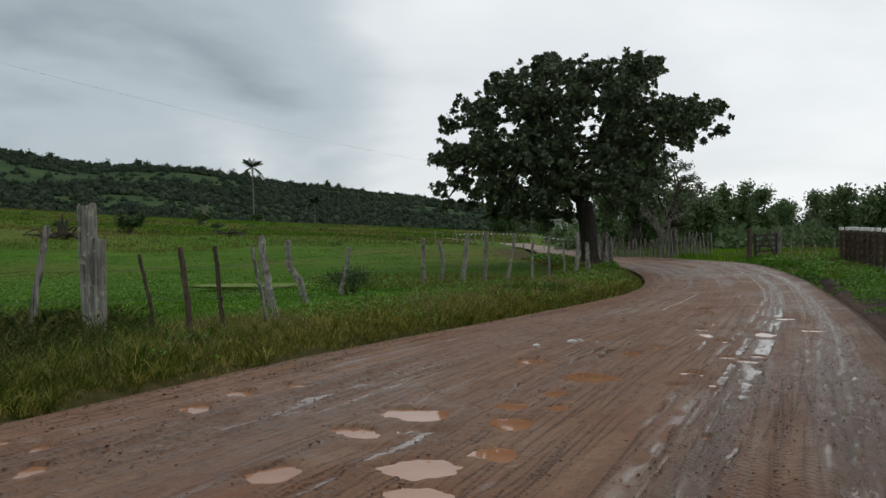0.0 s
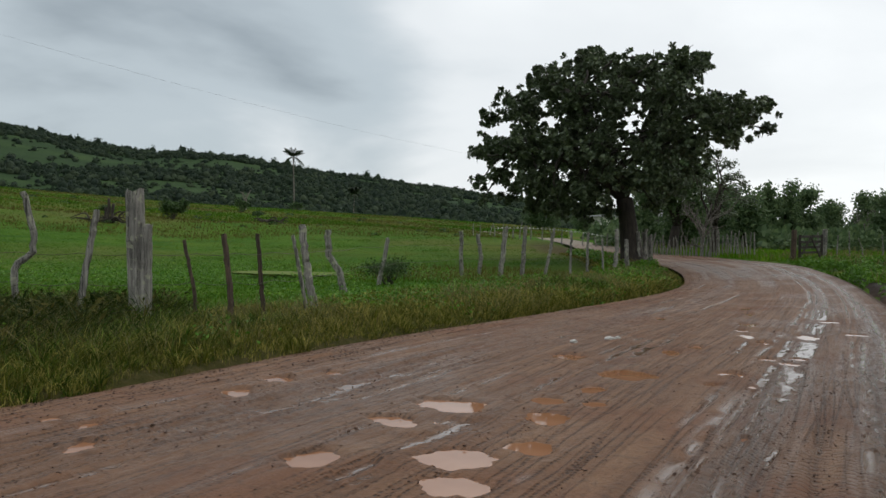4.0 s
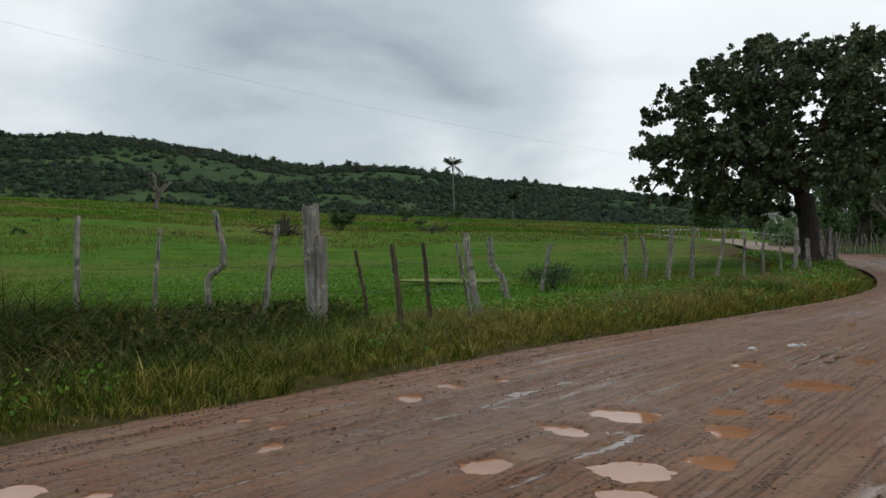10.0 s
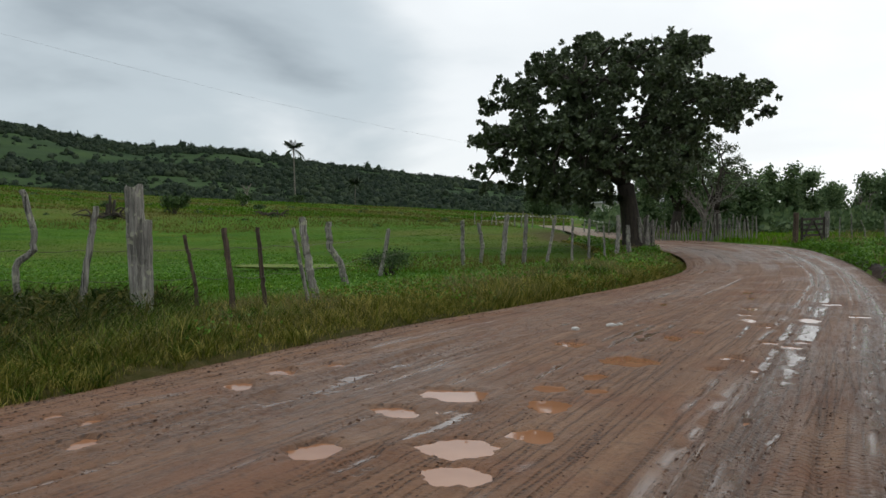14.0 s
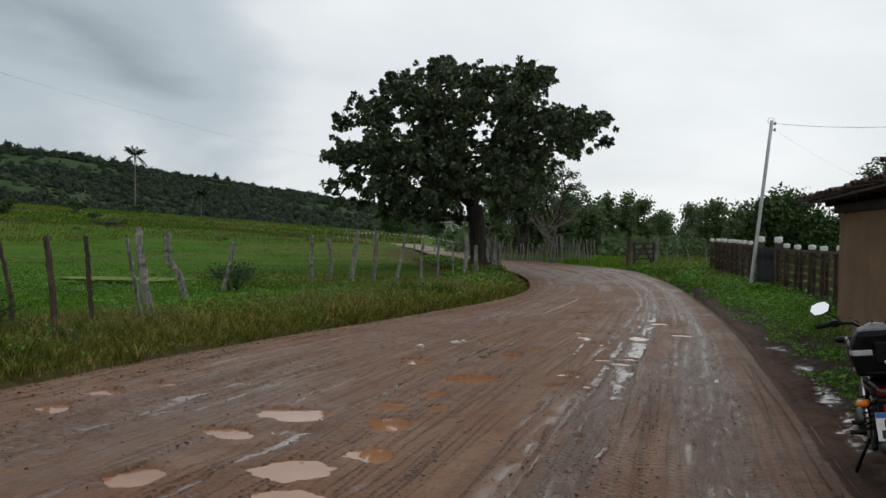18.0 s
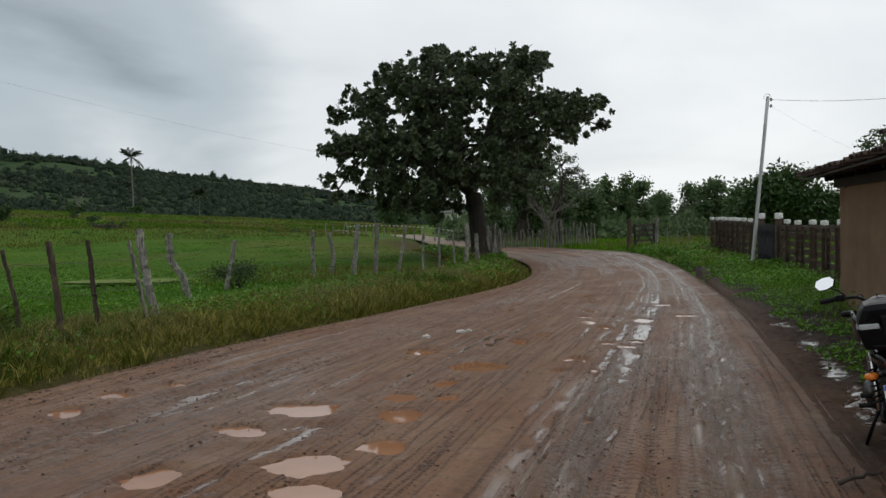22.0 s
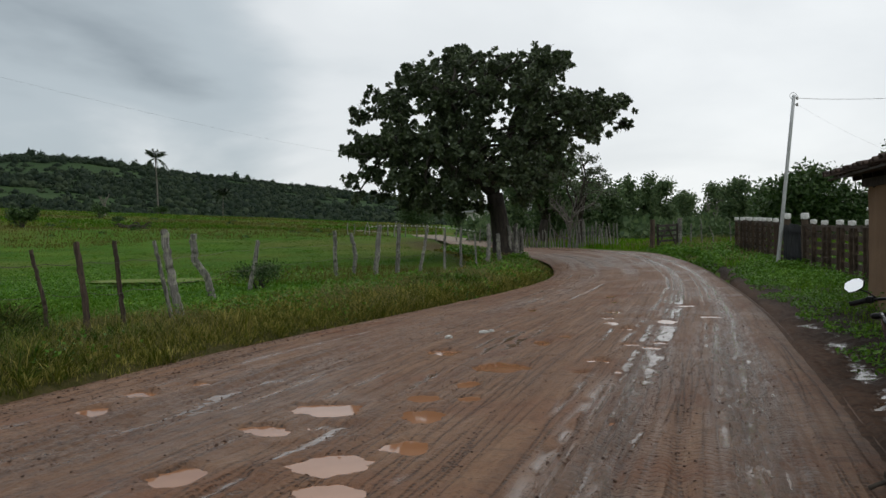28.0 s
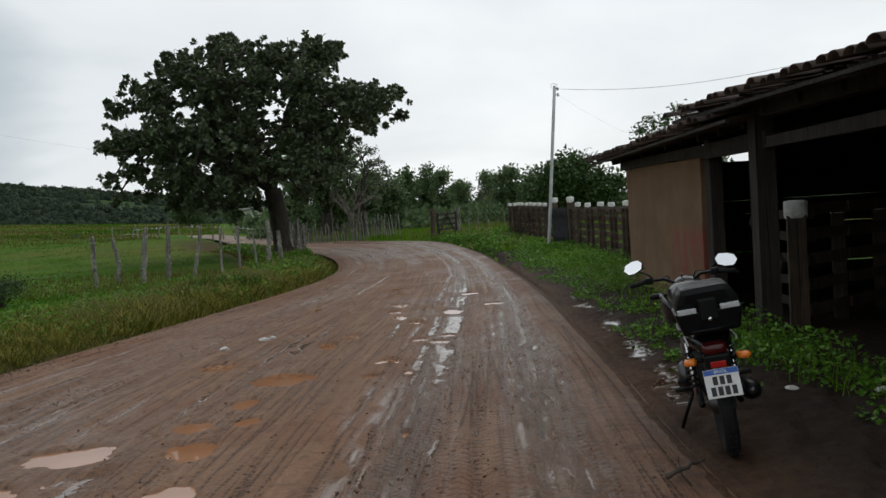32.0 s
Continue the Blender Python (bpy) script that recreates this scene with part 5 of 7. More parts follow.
    return tagged(put(name, me), label, "scrub", kind="stuff")


az = hr.uniform(-78, 24, 26000)
dist = 215 + 480 * hr.random(26000) ** 0.75
xx, yy = dist * np.sin(np.radians(az)), dist * np.cos(np.radians(az))
thick_at = 1.3 * fbm(xx / 85, yy / 85, 3, 71) + 0.45 * smooth(430, 660, dist) + 0.25 * smooth(-24, -5, az) - 0.06
keep = (thick_at > 0.02) | (hr.random(26000) < 0.08)
az, dist = az[keep], dist[keep]
w = (1.1 + 2.3 * hr.random(len(az)) ** 2) * (0.7 + dist / 1000)
scrub("hillside_scrub", az, dist, w, w * hr.uniform(0.7, 1.2, len(az)), 32, FARLEAF, "dark green scrub and low trees on the hillside", 45, 0.32)
az = hr.uniform(-62, 12, 420)
dist = hr.uniform(640, 690, 420)
w = hr.uniform(1.6, 2.8, 420) + 3.0 * hr.random(420) ** 3
scrub("ridge_trees", az, dist, w, w * hr.uniform(1.1, 1.9, 420), 80, FARLEAF, "trees along the crest of the ridge", 46, 0.3)
az = hr.uniform(-60, 16, 420)
dist = hr.uniform(176, 230, 420)
w = hr.uniform(1.4, 3.6, 420)
scrub("bush_belt", az, dist, w, w * hr.uniform(0.7, 1.1, 420), 90, FARLEAF, "belt of dark bushes at the foot of the hills", 47)
az = hr.uniform(-58, -2, 130)
dist = hr.uniform(60, 165, 130)
w = hr.uniform(0.25, 0.7, 130)
scrub("pasture_tufts", az, dist, w, w * 0.55, 40, BUSHLEAF, "low weedy tufts scattered over the pasture", 48, 0.40, False)
az = hr.uniform(8, 62, 330)
dist = hr.uniform(56, 105, 330)
w = hr.uniform(1.2, 2.6, 330)
scrub("grove_undergrowth", az, dist, w, w * hr.uniform(0.7, 1.1, 330), 240, TREELEAF, "dark undergrowth below the grove", 49, 0.2, False)

# ---- stake fence, field gate, yard fence, power pole ----
sr = np.random.default_rng(55)


def stake_row(a, b, count, hmin, hmax, label, group, mat, seed, rad=0.045):
    """A row of uneven stakes from a to b."""
    r = np.random.default_rng(seed)
    for k in range(count):
        t = (k + r.uniform(-0.3, 0.3)) / max(1, count - 1)
        x, y = a[0] + (b[0] - a[0]) * t, a[1] + (b[1] - a[1]) * t + r.uniform(-0.1, 0.1)
        h = r.uniform(hmin, hmax)
        place_post(x, y, h, rad * r.uniform(0.8, 1.3), rad * 0.7, [(0, 0, 0), (0.5, r.normal(0, 0.03), 0), (1, r.normal(0, 0.10), r.normal(0, 0.05))], mat, label, seed * 50 + k, group)


stake_row(bearing(10.3, 46.5), bearing(18.8, 44.0), 48, 1.05, 1.5, "uneven grey stake of the close-set fence", "stakes round the bend", GREYWOOD, 5)
stake_row(bearing(-1.0, 66), bearing(9.5, 52), 16, 0.9, 1.3, "grey stake beside the sandy track", "stakes along the sandy track", GREYWOOD, 6, 0.05)
stake_row(bearing(22.8, 44), bearing(26.5, 46), 5, 1.1, 1.5, "thin stake of the meadow fence", "stakes of the meadow fence", GREYWOOD, 7)
stake_row(bearing(11.5, 33.2), bearing(12.0, 36.5), 6, 1.3, 1.7, "grey stake leaning by the shade tree", "stakes by the shade tree", GREYWOOD, 8, 0.05)


def plank(name, a, b, half_t, half_h, mat, parent, seed=0, label=""):
    """A board between two points, edge upright, with slightly bowed edges."""
    r = np.random.default_rng(seed)
    a, b = np.array(a, float), np.array(b, float)
    n = 5
    t = np.linspace(0, 1, n)[:, None]
    mid = a + (b - a) * t
    d = (b - a) / (np.linalg.norm(b - a) + 1e-9)
    up = np.array((0, 0, 1.0)) if abs(d[2]) < 0.8 else np.array((d[1], -d[0], 0.0)) / (np.hypot(d[0], d[1]) + 1e-6) if np.hypot(d[0], d[1]) > 0.05 else np.array((1.0, 0, 0))
    up = up - d * (up @ d)
    up /= np.linalg.norm(up)
    s = np.cross(d, up)
    mid = mid + up * r.normal(0, half_h * 0.07, (n, 1))
    v = np.concatenate([mid + s * i * half_t + up * j * half_h * (1 + r.normal(0, 0.04, (n, 1))) for i, j in ((-1, -1), (1, -1), (1, 1), (-1, 1))])
    f = []
    for c in range(4):
        e = (c + 1) % 4
        f += [(c * n + i, c * n + i + 1, e * n + i + 1, e * n + i) for i in range(n - 1)]
    f += [(0, n, 2 * n, 3 * n), (4 * n - 1, 3 * n - 1, 2 * n - 1, n - 1)]
    return put(name, mesh_of(name, v, f, mat), parent, label)


# the field gate on the bend: two posts, five rails and crossed braces
GATE_A, GATE_B = np.array(bearing(21.55, 39.3)), np.array(bearing(23.0, 41.0))
gz = on_ground(*GATE_A)
gate = put("field_gate", None, None, "", Matrix.Translation((*GATE_A, gz)))
gv = np.append(GATE_B - GATE_A, 0.0)
for k in range(5):
    z = 0.18 + 0.25 * k
    plank("rail", gv * 0.04 + (0, 0, z), gv * 0.97 + (0, 0, z + 0.05), 0.02, 0.055, SHEDWOOD, gate, k)
plank("stile", gv * 0.04 + (0.01, -0.04, 0.1), gv * 0.04 + (0.01, -0.04, 1.28), 0.03, 0.05, SHEDWOOD, gate, 11)
plank("stile", gv * 0.96 + (0.01, -0.04, 0.1), gv * 0.96 + (0.01, -0.04, 1.32), 0.03, 0.05, SHEDWOOD, gate, 12)
plank("brace", gv * 0.05 + (0.01, -0.05, 0.15), gv * 0.5 + (0.01, -0.05, 1.2), 0.02, 0.045, SHEDWOOD, gate, 13)
plank("brace", gv * 0.95 + (0.01, -0.05, 0.15), gv * 0.5 + (0.01, -0.05, 1.2), 0.02, 0.045, SHEDWOOD, gate, 14)
tagged(gate, "dark wooden field gate with rails and crossed braces", "gate")
for k, p in enumerate((GATE_A - (0.25, 0.1), GATE_B + (0.15, 0.1))):
    place_post(p[0], p[1], 1.5, 0.12, 0.11, lean(0.02), GREYWOOD if k == 1 else DARKPOST, "stout wooden gate post beside the field gate", 900 + k, "gate posts")

# the yard fence: capped posts with boards between
YARD = [np.array(p) for p in ((10.0, 13.4), (10.9, 15.2), (11.7, 16.8), (12.57, 18.63), (12.96, 19.74), (13.38, 21.11), (13.64, 22.05), (13.81, 22.75), (14.36, 24.78), (14.69, 26.02), (14.94, 26.93), (15.13, 27.66), (15.31, 28.36), (15.44, 28.93), (15.57, 29.52), (15.71, 30.09), (15.82, 30.59), (16.04, 31.52))]


def capped_post(height, w, cap_h, seed):
    """One square timber post with a rounded whitewashed head."""
    root = put("yard_post", None)
    v, f = box(-w / 2, w / 2, -w / 2, w / 2, -0.4, height, 0.012)
    v += np.random.default_rng(seed).normal(0, 0.004, v.shape)
    put("shaft", mesh_of("shaft", v, f, YARDWOOD), root)
    c = w / 2 + 0.012
    v, f = lathe([(c * 1.02, -0.03), (c * 1.1, 0.0), (c * 1.1, cap_h * 0.75), (c * 1.08, cap_h * 0.93), (c * 0.6, cap_h)], 14)
    put("cap", mesh_of("cap", v, f, CAPWHITE, True), root, "white-painted post cap", Matrix.Translation((0, 0, height)))
    return tagged(root, "square brown timber post with a white cap", "fence post", "capped posts of the yard fence")


yard_z = [on_ground(*p) for p in YARD]
first = None
for k, (p, z) in enumerate(zip(YARD, yard_z)):
    big = k in (7, 8)
    turn = math.degrees(math.atan2(0.92, 0.35)) + sr.uniform(-4, 4)
    m4 = pose(p[0], p[1], z, sr.uniform(-1.5, 1.5), sr.uniform(-1.5, 1.5), turn)
    if first is None:
        first = capped_post(1.42, 0.15, 0.11, 1)
        first.matrix_basis = m4
    elif big:
        bp = capped_post(1.56, 0.2, 0.17, 2 + k)
        bp.matrix_basis = m4
    else:
        copy_thing(first, m4)
for k in range(len(YARD) - 1):
    if k == 7:
        continue
    a, b = np.append(YARD[k], yard_z[k]), np.append(YARD[k + 1], yard_z[k + 1])
    panel = put("board_fence", None, None, "", Matrix.Translation(a))
    off3 = np.array((-0.085, 0.035, 0))
    for q in range(6):
        z = 0.14 + 0.235 * q + sr.uniform(-0.02, 0.02)
        plank("board", off3 + (0, 0, z), (b - a) + off3 + (0, 0, z + sr.uniform(-0.02, 0.02)), 0.014, 0.075, YARDWOOD, panel, 500 + k * 9 + q)
    for q in ((0.34, 0.67) if np.hypot(*(b - a)[:2]) > 1.0 else (0.5,)):
        plank("batten", (b - a) * q + off3 * 1.5 + (0, 0, 0.05), (b - a) * q + off3 * 1.5 + (0, 0, 1.33), 0.014, 0.06, YARDWOOD, panel, 700 + k * 9)
    tagged(panel, "weathered board panel of the cattle yard fence", "fence", "lengths of the yard fence")
# the dark yard gate between the big posts
a, b = np.append(YARD[7], yard_z[7]), np.append(YARD[8], yard_z[8])
ygate = put("yard_gate", None, None, "", Matrix.Translation(a))
ygv = b - a
BLACKWOOD = wood("tarred_gate_wood", (0.008, 0.009, 0.012), (0.030, 0.032, 0.040), 0.7, (24, 24, 1.5))
for q in range(9):
    t = 0.10 + 0.1 * q
    plank("slat", ygv * t + (-0.09, 0.03, 0.06), ygv * t + (-0.09, 0.03, 1.36 + sr.uniform(-0.05, 0.05)), 0.014, 0.062, BLACKWOOD, ygate, 800 + q)
for z in (0.3, 1.1):
    plank("rail", ygv * 0.06 + (-0.06, 0.02, z), ygv * 0.94 + (-0.06, 0.02, z), 0.016, 0.05, BLACKWOOD, ygate, 810)
tagged(ygate, "closed dark slatted gate in the yard fence", "gate")

# the leaning steel power pole and its wires
PX, PY = bearing(29.5, 26.6)
pz = on_ground(PX, PY)
pole = put("power_pole", None, None, "", Matrix.Translation((PX, PY, pz)))
ptop = np.array((0.43, -0.21, 5.42))
pp = np.array([(0, 0, -0.6)] + [tuple(ptop * t) for t in np.linspace(0, 1, 7)])
put("shaft", mesh_of("shaft", *tube(pp, np.linspace(0.062, 0.05, 8), 12), STEEL, True), pole)
CERAMIC = plain("glazed_insulator", (0.30, 0.28, 0.26), 0.25, 0.2, 10)
for k, dz in enumerate((-0.10, -0.30)):
    v, f = lathe([(0.012, -0.05), (0.035, -0.045), (0.035, -0.015), (0.022, 0.0), (0.035, 0.015), (0.035, 0.045), (0.012, 0.05)], 12)
    put("insulator", mesh_of("insulator", v, f, CERAMIC, True), pole, "small glazed insulator", Matrix.Translation(ptop + np.array((0.09, -0.03, dz))))
    put("bracket", mesh_of("bracket", *tube([ptop + np.array((0, 0, dz)), ptop + np.array((0.10, -0.03, dz))], 0.012, 6), STEEL, True), pole)
ang = np.linspace(0, 2 * np.pi, 20)
loop = np.stack([ptop[0] + 0.12 * np.cos(ang) - 0.02, ptop[1] + 0 * ang, ptop[2] + 0.10 * np.sin(ang) - 0.02], 1)
put("wire_loop", mesh_of("wire_loop", *tube(loop, 0.006, 5, False), WIRE, True), pole)
tagged(pole, "thin galvanised steel power pole leaning beside the yard fence", "utility pole")
top_w = np.array((PX, PY, pz)) + ptop + (0.1, -0.03, -0.1)


def overhead(a, b, sag, rad, label):
    p = wire_path(a, b, sag, 30)
    return tagged(put("overhead_wire", mesh_of("overhead_wire", *tube(p, rad, 5, False), WIRE, True)), label, "wire")


overhead(top_w, (19.5, 14.0, 5.6), 0.55, 0.006, "thin power line running from the pole over the shed")
overhead(top_w + (0, 0, -0.2), (30.0, 33.0, 3.9), 0.7, 0.0017, "thin service line sloping down from the pole")
overhead((-36.0, 32.5, 13.7), (2.0, 92.0, 10.2), 0.9, 0.0045, "thin power line high over the pasture")

# ---- the cattle shed ----
SHED_AT, SHED_TURN = (8.5, 12.2), -113.3
sm4 = pose(*SHED_AT, 0, 0, 0, SHED_TURN)


def shed_to_world(x, y):
    p = sm4 @ Vector((x, y, 0))
    return p.x, p.y


m = Mat("clay_plaster")
v = m.coord()
a, b, c3 = m.noise(v, 1.4, 5, 0.6), m.noise(v, 14, 5, 0.65), m.noise(m.coord("Object", (6, 6, 0.8)), 1.0, 4)
c = m.ramp(a, [(0.3, (0.118, 0.066, 0.032)), (0.55, (0.168, 0.099, 0.050)), (0.75, (0.205, 0.128, 0.068))])
c = m.mix(m.span(b, 0.45, 0.7, 0, 0.5), c, (0.15, 0.092, 0.052))
c = m.mix(m.span(c3, 0.55, 0.75, 0, 0.5), c, (0.13, 0.082, 0.048))
# red stains that have run down one end of the wall
xyz = m.n("ShaderNodeSeparateXYZ")
m.link(v, xyz.inputs[0])
sx, sz = xyz.outputs["X"], xyz.outputs["Z"]
patch = m.math("MULTIPLY", m.math("MULTIPLY", m.span(sx, 2.5, 3.0, 0, 1), m.span(sz, 0.95, 1.12, 1, 0)), m.span(sz, 0.1, 0.5, 0, 1))
run = m.span(m.noise(m.coord("Object", (5.5, 5.5, 0.9)), 1.0, 5, 0.6), 0.42, 0.54, 0, 0.85)
c = m.mix(m.math("MULTIPLY", patch, run), c, (0.20, 0.050, 0.032))
m.bump(m.math("ADD", a, b), 0.5, 0.015)
PLASTER = m.set(c, 0.92)
m = Mat("old_clay_tile")
v = m.coord()
isl = m.own()
c = m.ramp(isl, [(0.0, (0.034, 0.022, 0.017)), (0.6, (0.062, 0.038, 0.028)), (1.0, (0.10, 0.060, 0.043))])
c = m.mix(m.span(m.noise(v, 12, 5), 0.45, 0.65, 0, 0.8), c, (0.030, 0.027, 0.022))
m.bump(m.noise(v, 40, 4), 0.5, 0.006)
TILE = m.set(c, 0.9)

shed = put("cattle_shed", None, None, "", sm4)


def shed_part(name, piece, mat, label="", parent=None, sm=False):
    return put(name, mesh_of(name, piece[0], piece[1], mat, sm), parent or shed, label)


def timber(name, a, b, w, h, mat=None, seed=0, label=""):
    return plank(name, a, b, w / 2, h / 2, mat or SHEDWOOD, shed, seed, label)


# front wall of clay plaster, uneven along its top and edge
nx, nz = 30, 16
gx, gz2 = np.meshgrid(np.linspace(-0.05, 4.15, nx), np.linspace(-0.2, 1, nz), indexing="ij")
topz = 2.06 - 0.02 * gx + 0.02 * vnoise(gx * 2, gx * 0, 3)
zz = np.where(gz2 < 0, gz2, gz2 * topz)
fy = 0.02 * fbm(gx * 1.5, zz * 1.5, 3, 5)
edge_x = gx + 0.015 * vnoise(zz * 5, gx * 0, 8) * (np.abs(gx - 2.05) > 2.0)
vf = np.stack([edge_x, fy, zz], -1).reshape(-1, 3)
vb = np.stack([edge_x, fy * 0 + 0.17, zz], -1).reshape(-1, 3)
fs = []
for q in range(nx - 1):
    for w_ in range(nz - 1):
        k = q * nz + w_
        o = nx * nz
        fs += [(k, k + nz, k + nz + 1, k + 1), (o + k, o + k + 1, o + k + nz + 1, o + k + nz)]
for w_ in range(nz - 1):
    for q in (0, nx - 1):
        k = q * nz + w_
        fs.append((k, k + 1, nx * nz + k + 1, nx * nz + k))
for q in range(nx - 1):
    k = q * nz + nz - 1
    fs.append((k, k + nz, nx * nz + k + nz, nx * nz + k))
wall = shed_part("wall", (np.concatenate([vf, vb]), fs), PLASTER, "rough brown clay-plastered wall")
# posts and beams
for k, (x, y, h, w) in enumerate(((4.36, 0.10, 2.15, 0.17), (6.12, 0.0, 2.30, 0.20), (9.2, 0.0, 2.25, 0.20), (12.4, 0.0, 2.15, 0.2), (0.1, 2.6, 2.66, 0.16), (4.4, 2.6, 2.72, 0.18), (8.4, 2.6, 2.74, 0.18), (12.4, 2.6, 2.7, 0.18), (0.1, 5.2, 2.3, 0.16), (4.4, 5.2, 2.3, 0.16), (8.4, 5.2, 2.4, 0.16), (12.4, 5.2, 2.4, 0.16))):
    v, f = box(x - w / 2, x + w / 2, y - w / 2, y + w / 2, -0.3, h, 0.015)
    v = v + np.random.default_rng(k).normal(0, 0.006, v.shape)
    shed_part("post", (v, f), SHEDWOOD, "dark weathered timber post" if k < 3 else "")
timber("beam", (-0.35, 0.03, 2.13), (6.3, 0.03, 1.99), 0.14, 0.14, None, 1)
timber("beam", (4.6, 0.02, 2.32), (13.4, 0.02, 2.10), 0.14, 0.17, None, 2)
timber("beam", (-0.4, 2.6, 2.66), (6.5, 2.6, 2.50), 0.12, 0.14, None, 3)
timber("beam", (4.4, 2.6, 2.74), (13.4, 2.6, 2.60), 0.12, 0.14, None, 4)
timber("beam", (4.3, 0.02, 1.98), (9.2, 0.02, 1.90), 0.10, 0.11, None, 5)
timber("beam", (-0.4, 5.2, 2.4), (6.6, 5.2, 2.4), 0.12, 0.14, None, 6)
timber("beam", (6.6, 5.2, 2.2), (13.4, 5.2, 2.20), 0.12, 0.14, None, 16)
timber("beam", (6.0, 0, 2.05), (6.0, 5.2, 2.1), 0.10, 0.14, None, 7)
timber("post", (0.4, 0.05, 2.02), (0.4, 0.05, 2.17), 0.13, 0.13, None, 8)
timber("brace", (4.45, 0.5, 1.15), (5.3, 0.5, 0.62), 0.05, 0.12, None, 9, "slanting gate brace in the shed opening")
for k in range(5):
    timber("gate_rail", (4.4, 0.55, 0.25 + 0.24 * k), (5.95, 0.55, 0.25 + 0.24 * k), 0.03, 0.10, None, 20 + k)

# two roofs of half-round tiles; the near one stands higher
tr_ = np.random.default_rng(9)


def tile_mesh(r0, r1, length, flip, seed):
    n = 7
    th = np.linspace(0, np.pi, n)
    sgn = -1 if flip else 1
    ring = []
    for y, r in ((0.0, r0), (length, r1)):
        for rr in (r, r - 0.014):
            ring.append(np.stack([rr * np.cos(th), np.full(n, y), sgn * rr * np.sin(th) * 0.58], 1))
    v = np.concatenate(ring)
    f = []
    for i in range(n - 1):
        f += [(i, i + 1, 2 * n + i + 1, 2 * n + i), (n + i, 3 * n + i, 3 * n + i + 1, n + i + 1), (i, n + i, n + i + 1, i + 1), (2 * n + i, 2 * n + i + 1, 3 * n + i + 1, 3 * n + i)]
    return v, f


COVER, CHANNEL = tile_mesh(0.095, 0.075, 0.46, False, 1), tile_mesh(0.085, 0.1, 0.46, True, 2)
cover_me, channel_me = mesh_of("tile", *COVER, TILE, True), mesh_of("tile", *CHANNEL, TILE, True)


def tiled_roof(x0, x1, y0, ridge_y, y_end, z0, pitch, label, ragged, sagging):
    """Front slope from the eave at y0 up to the ridge, and the back slope down to y_end."""
    roof = put("roof", None, shed, label, pose(0, 0, 0, 0, sagging, 0))
    rows = int((ridge_y - y0) / math.cos(radians(pitch)) / 0.37) + 1
    cols = int((x1 - x0) / 0.195)
    rest = []
    for side in (1, -1):
        ez = z0 if side > 0 else z0 + math.tan(radians(pitch)) * ((ridge_y - y0) - (y_end - ridge_y))
        ey = y0 if side > 0 else y_end
        nrows = rows if side > 0 else int((y_end - ridge_y) / math.cos(radians(pitch)) / 0.37) + 1
        face = pose(0, ey, ez, pitch) if side > 0 else pose(x0 + x1, ey, ez, pitch, 0, 180)
        for c in range(cols):
            for q in range(nrows):
                if side > 0 and q == 0 and c < ragged and tr_.random() < 0.35:
                    continue
                for kind in (0, 1):
                    jit = pose(x0 + 0.195 * (c + 0.5 * kind) + tr_.normal(0, 0.008), 0.37 * q + tr_.normal(0, 0.02) + (-0.03 if kind == 0 else 0.14 if q == 0 else 0.0), 0.035 + (0.045 if kind == 0 else 0.0) + 0.012 * tr_.normal(), tr_.normal(-2.0, 0.8), 0, tr_.normal(0, 1.5))
                    if side > 0 and q == 0:
                        put("tile", cover_me if kind == 0 else channel_me, roof, "", face @ jit)
                    else:
                        rest.append(moved(COVER if kind == 0 else CHANNEL, face @ jit))
        # rafters and battens under the tiles
        run = (ridge_y - y0) if side > 0 else (y_end - ridge_y)
        up = math.tan(radians(pitch)) * run
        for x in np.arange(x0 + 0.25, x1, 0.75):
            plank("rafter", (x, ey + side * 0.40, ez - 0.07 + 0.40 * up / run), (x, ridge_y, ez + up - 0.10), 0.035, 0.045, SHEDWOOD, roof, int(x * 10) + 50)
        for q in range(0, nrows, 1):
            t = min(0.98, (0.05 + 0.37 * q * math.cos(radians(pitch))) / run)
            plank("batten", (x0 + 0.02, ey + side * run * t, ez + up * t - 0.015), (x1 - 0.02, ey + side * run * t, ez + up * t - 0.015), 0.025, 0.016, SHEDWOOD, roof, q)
    v, f = join(*rest)
    upper = put("tiles", mesh_of("tiles", v, f, TILE, True), roof, "rows of old half-round clay tiles")
    upper["kind"] = "stuff"
    return roof


tiled_roof(-1.25, 6.35, -0.46, 2.55, 5.6, 2.24, 10, "lower roof of old half-round clay tiles", 0, 0.6)
tiled_roof(4.55, 13.6, -0.50, 2.55, 5.6, 2.55, 9, "upper roof of old half-round clay tiles", 5, 2.3)

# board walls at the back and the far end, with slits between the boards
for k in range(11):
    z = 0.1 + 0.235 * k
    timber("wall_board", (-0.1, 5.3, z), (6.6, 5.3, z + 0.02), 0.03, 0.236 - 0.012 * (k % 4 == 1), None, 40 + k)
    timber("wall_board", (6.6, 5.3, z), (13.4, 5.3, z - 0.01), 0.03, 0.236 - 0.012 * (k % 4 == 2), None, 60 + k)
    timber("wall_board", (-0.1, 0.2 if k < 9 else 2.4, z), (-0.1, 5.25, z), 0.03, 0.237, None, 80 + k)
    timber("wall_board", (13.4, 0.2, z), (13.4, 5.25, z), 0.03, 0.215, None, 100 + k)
tagged(shed, "open timber cattle shed with clay wall and old tiled roofs", "shed")

# capped posts and rails of the pen inside the shed
pen = [(6.58, 6.66), (7.40, 6.86), (8.4, 7.15), (9.5, 7.45)]
PENPOST = capped_post(1.24, 0.13, 0.07, 31)
PENPOST.matrix_basis = pose(*pen[1], -0.02, 0, 0, -40)
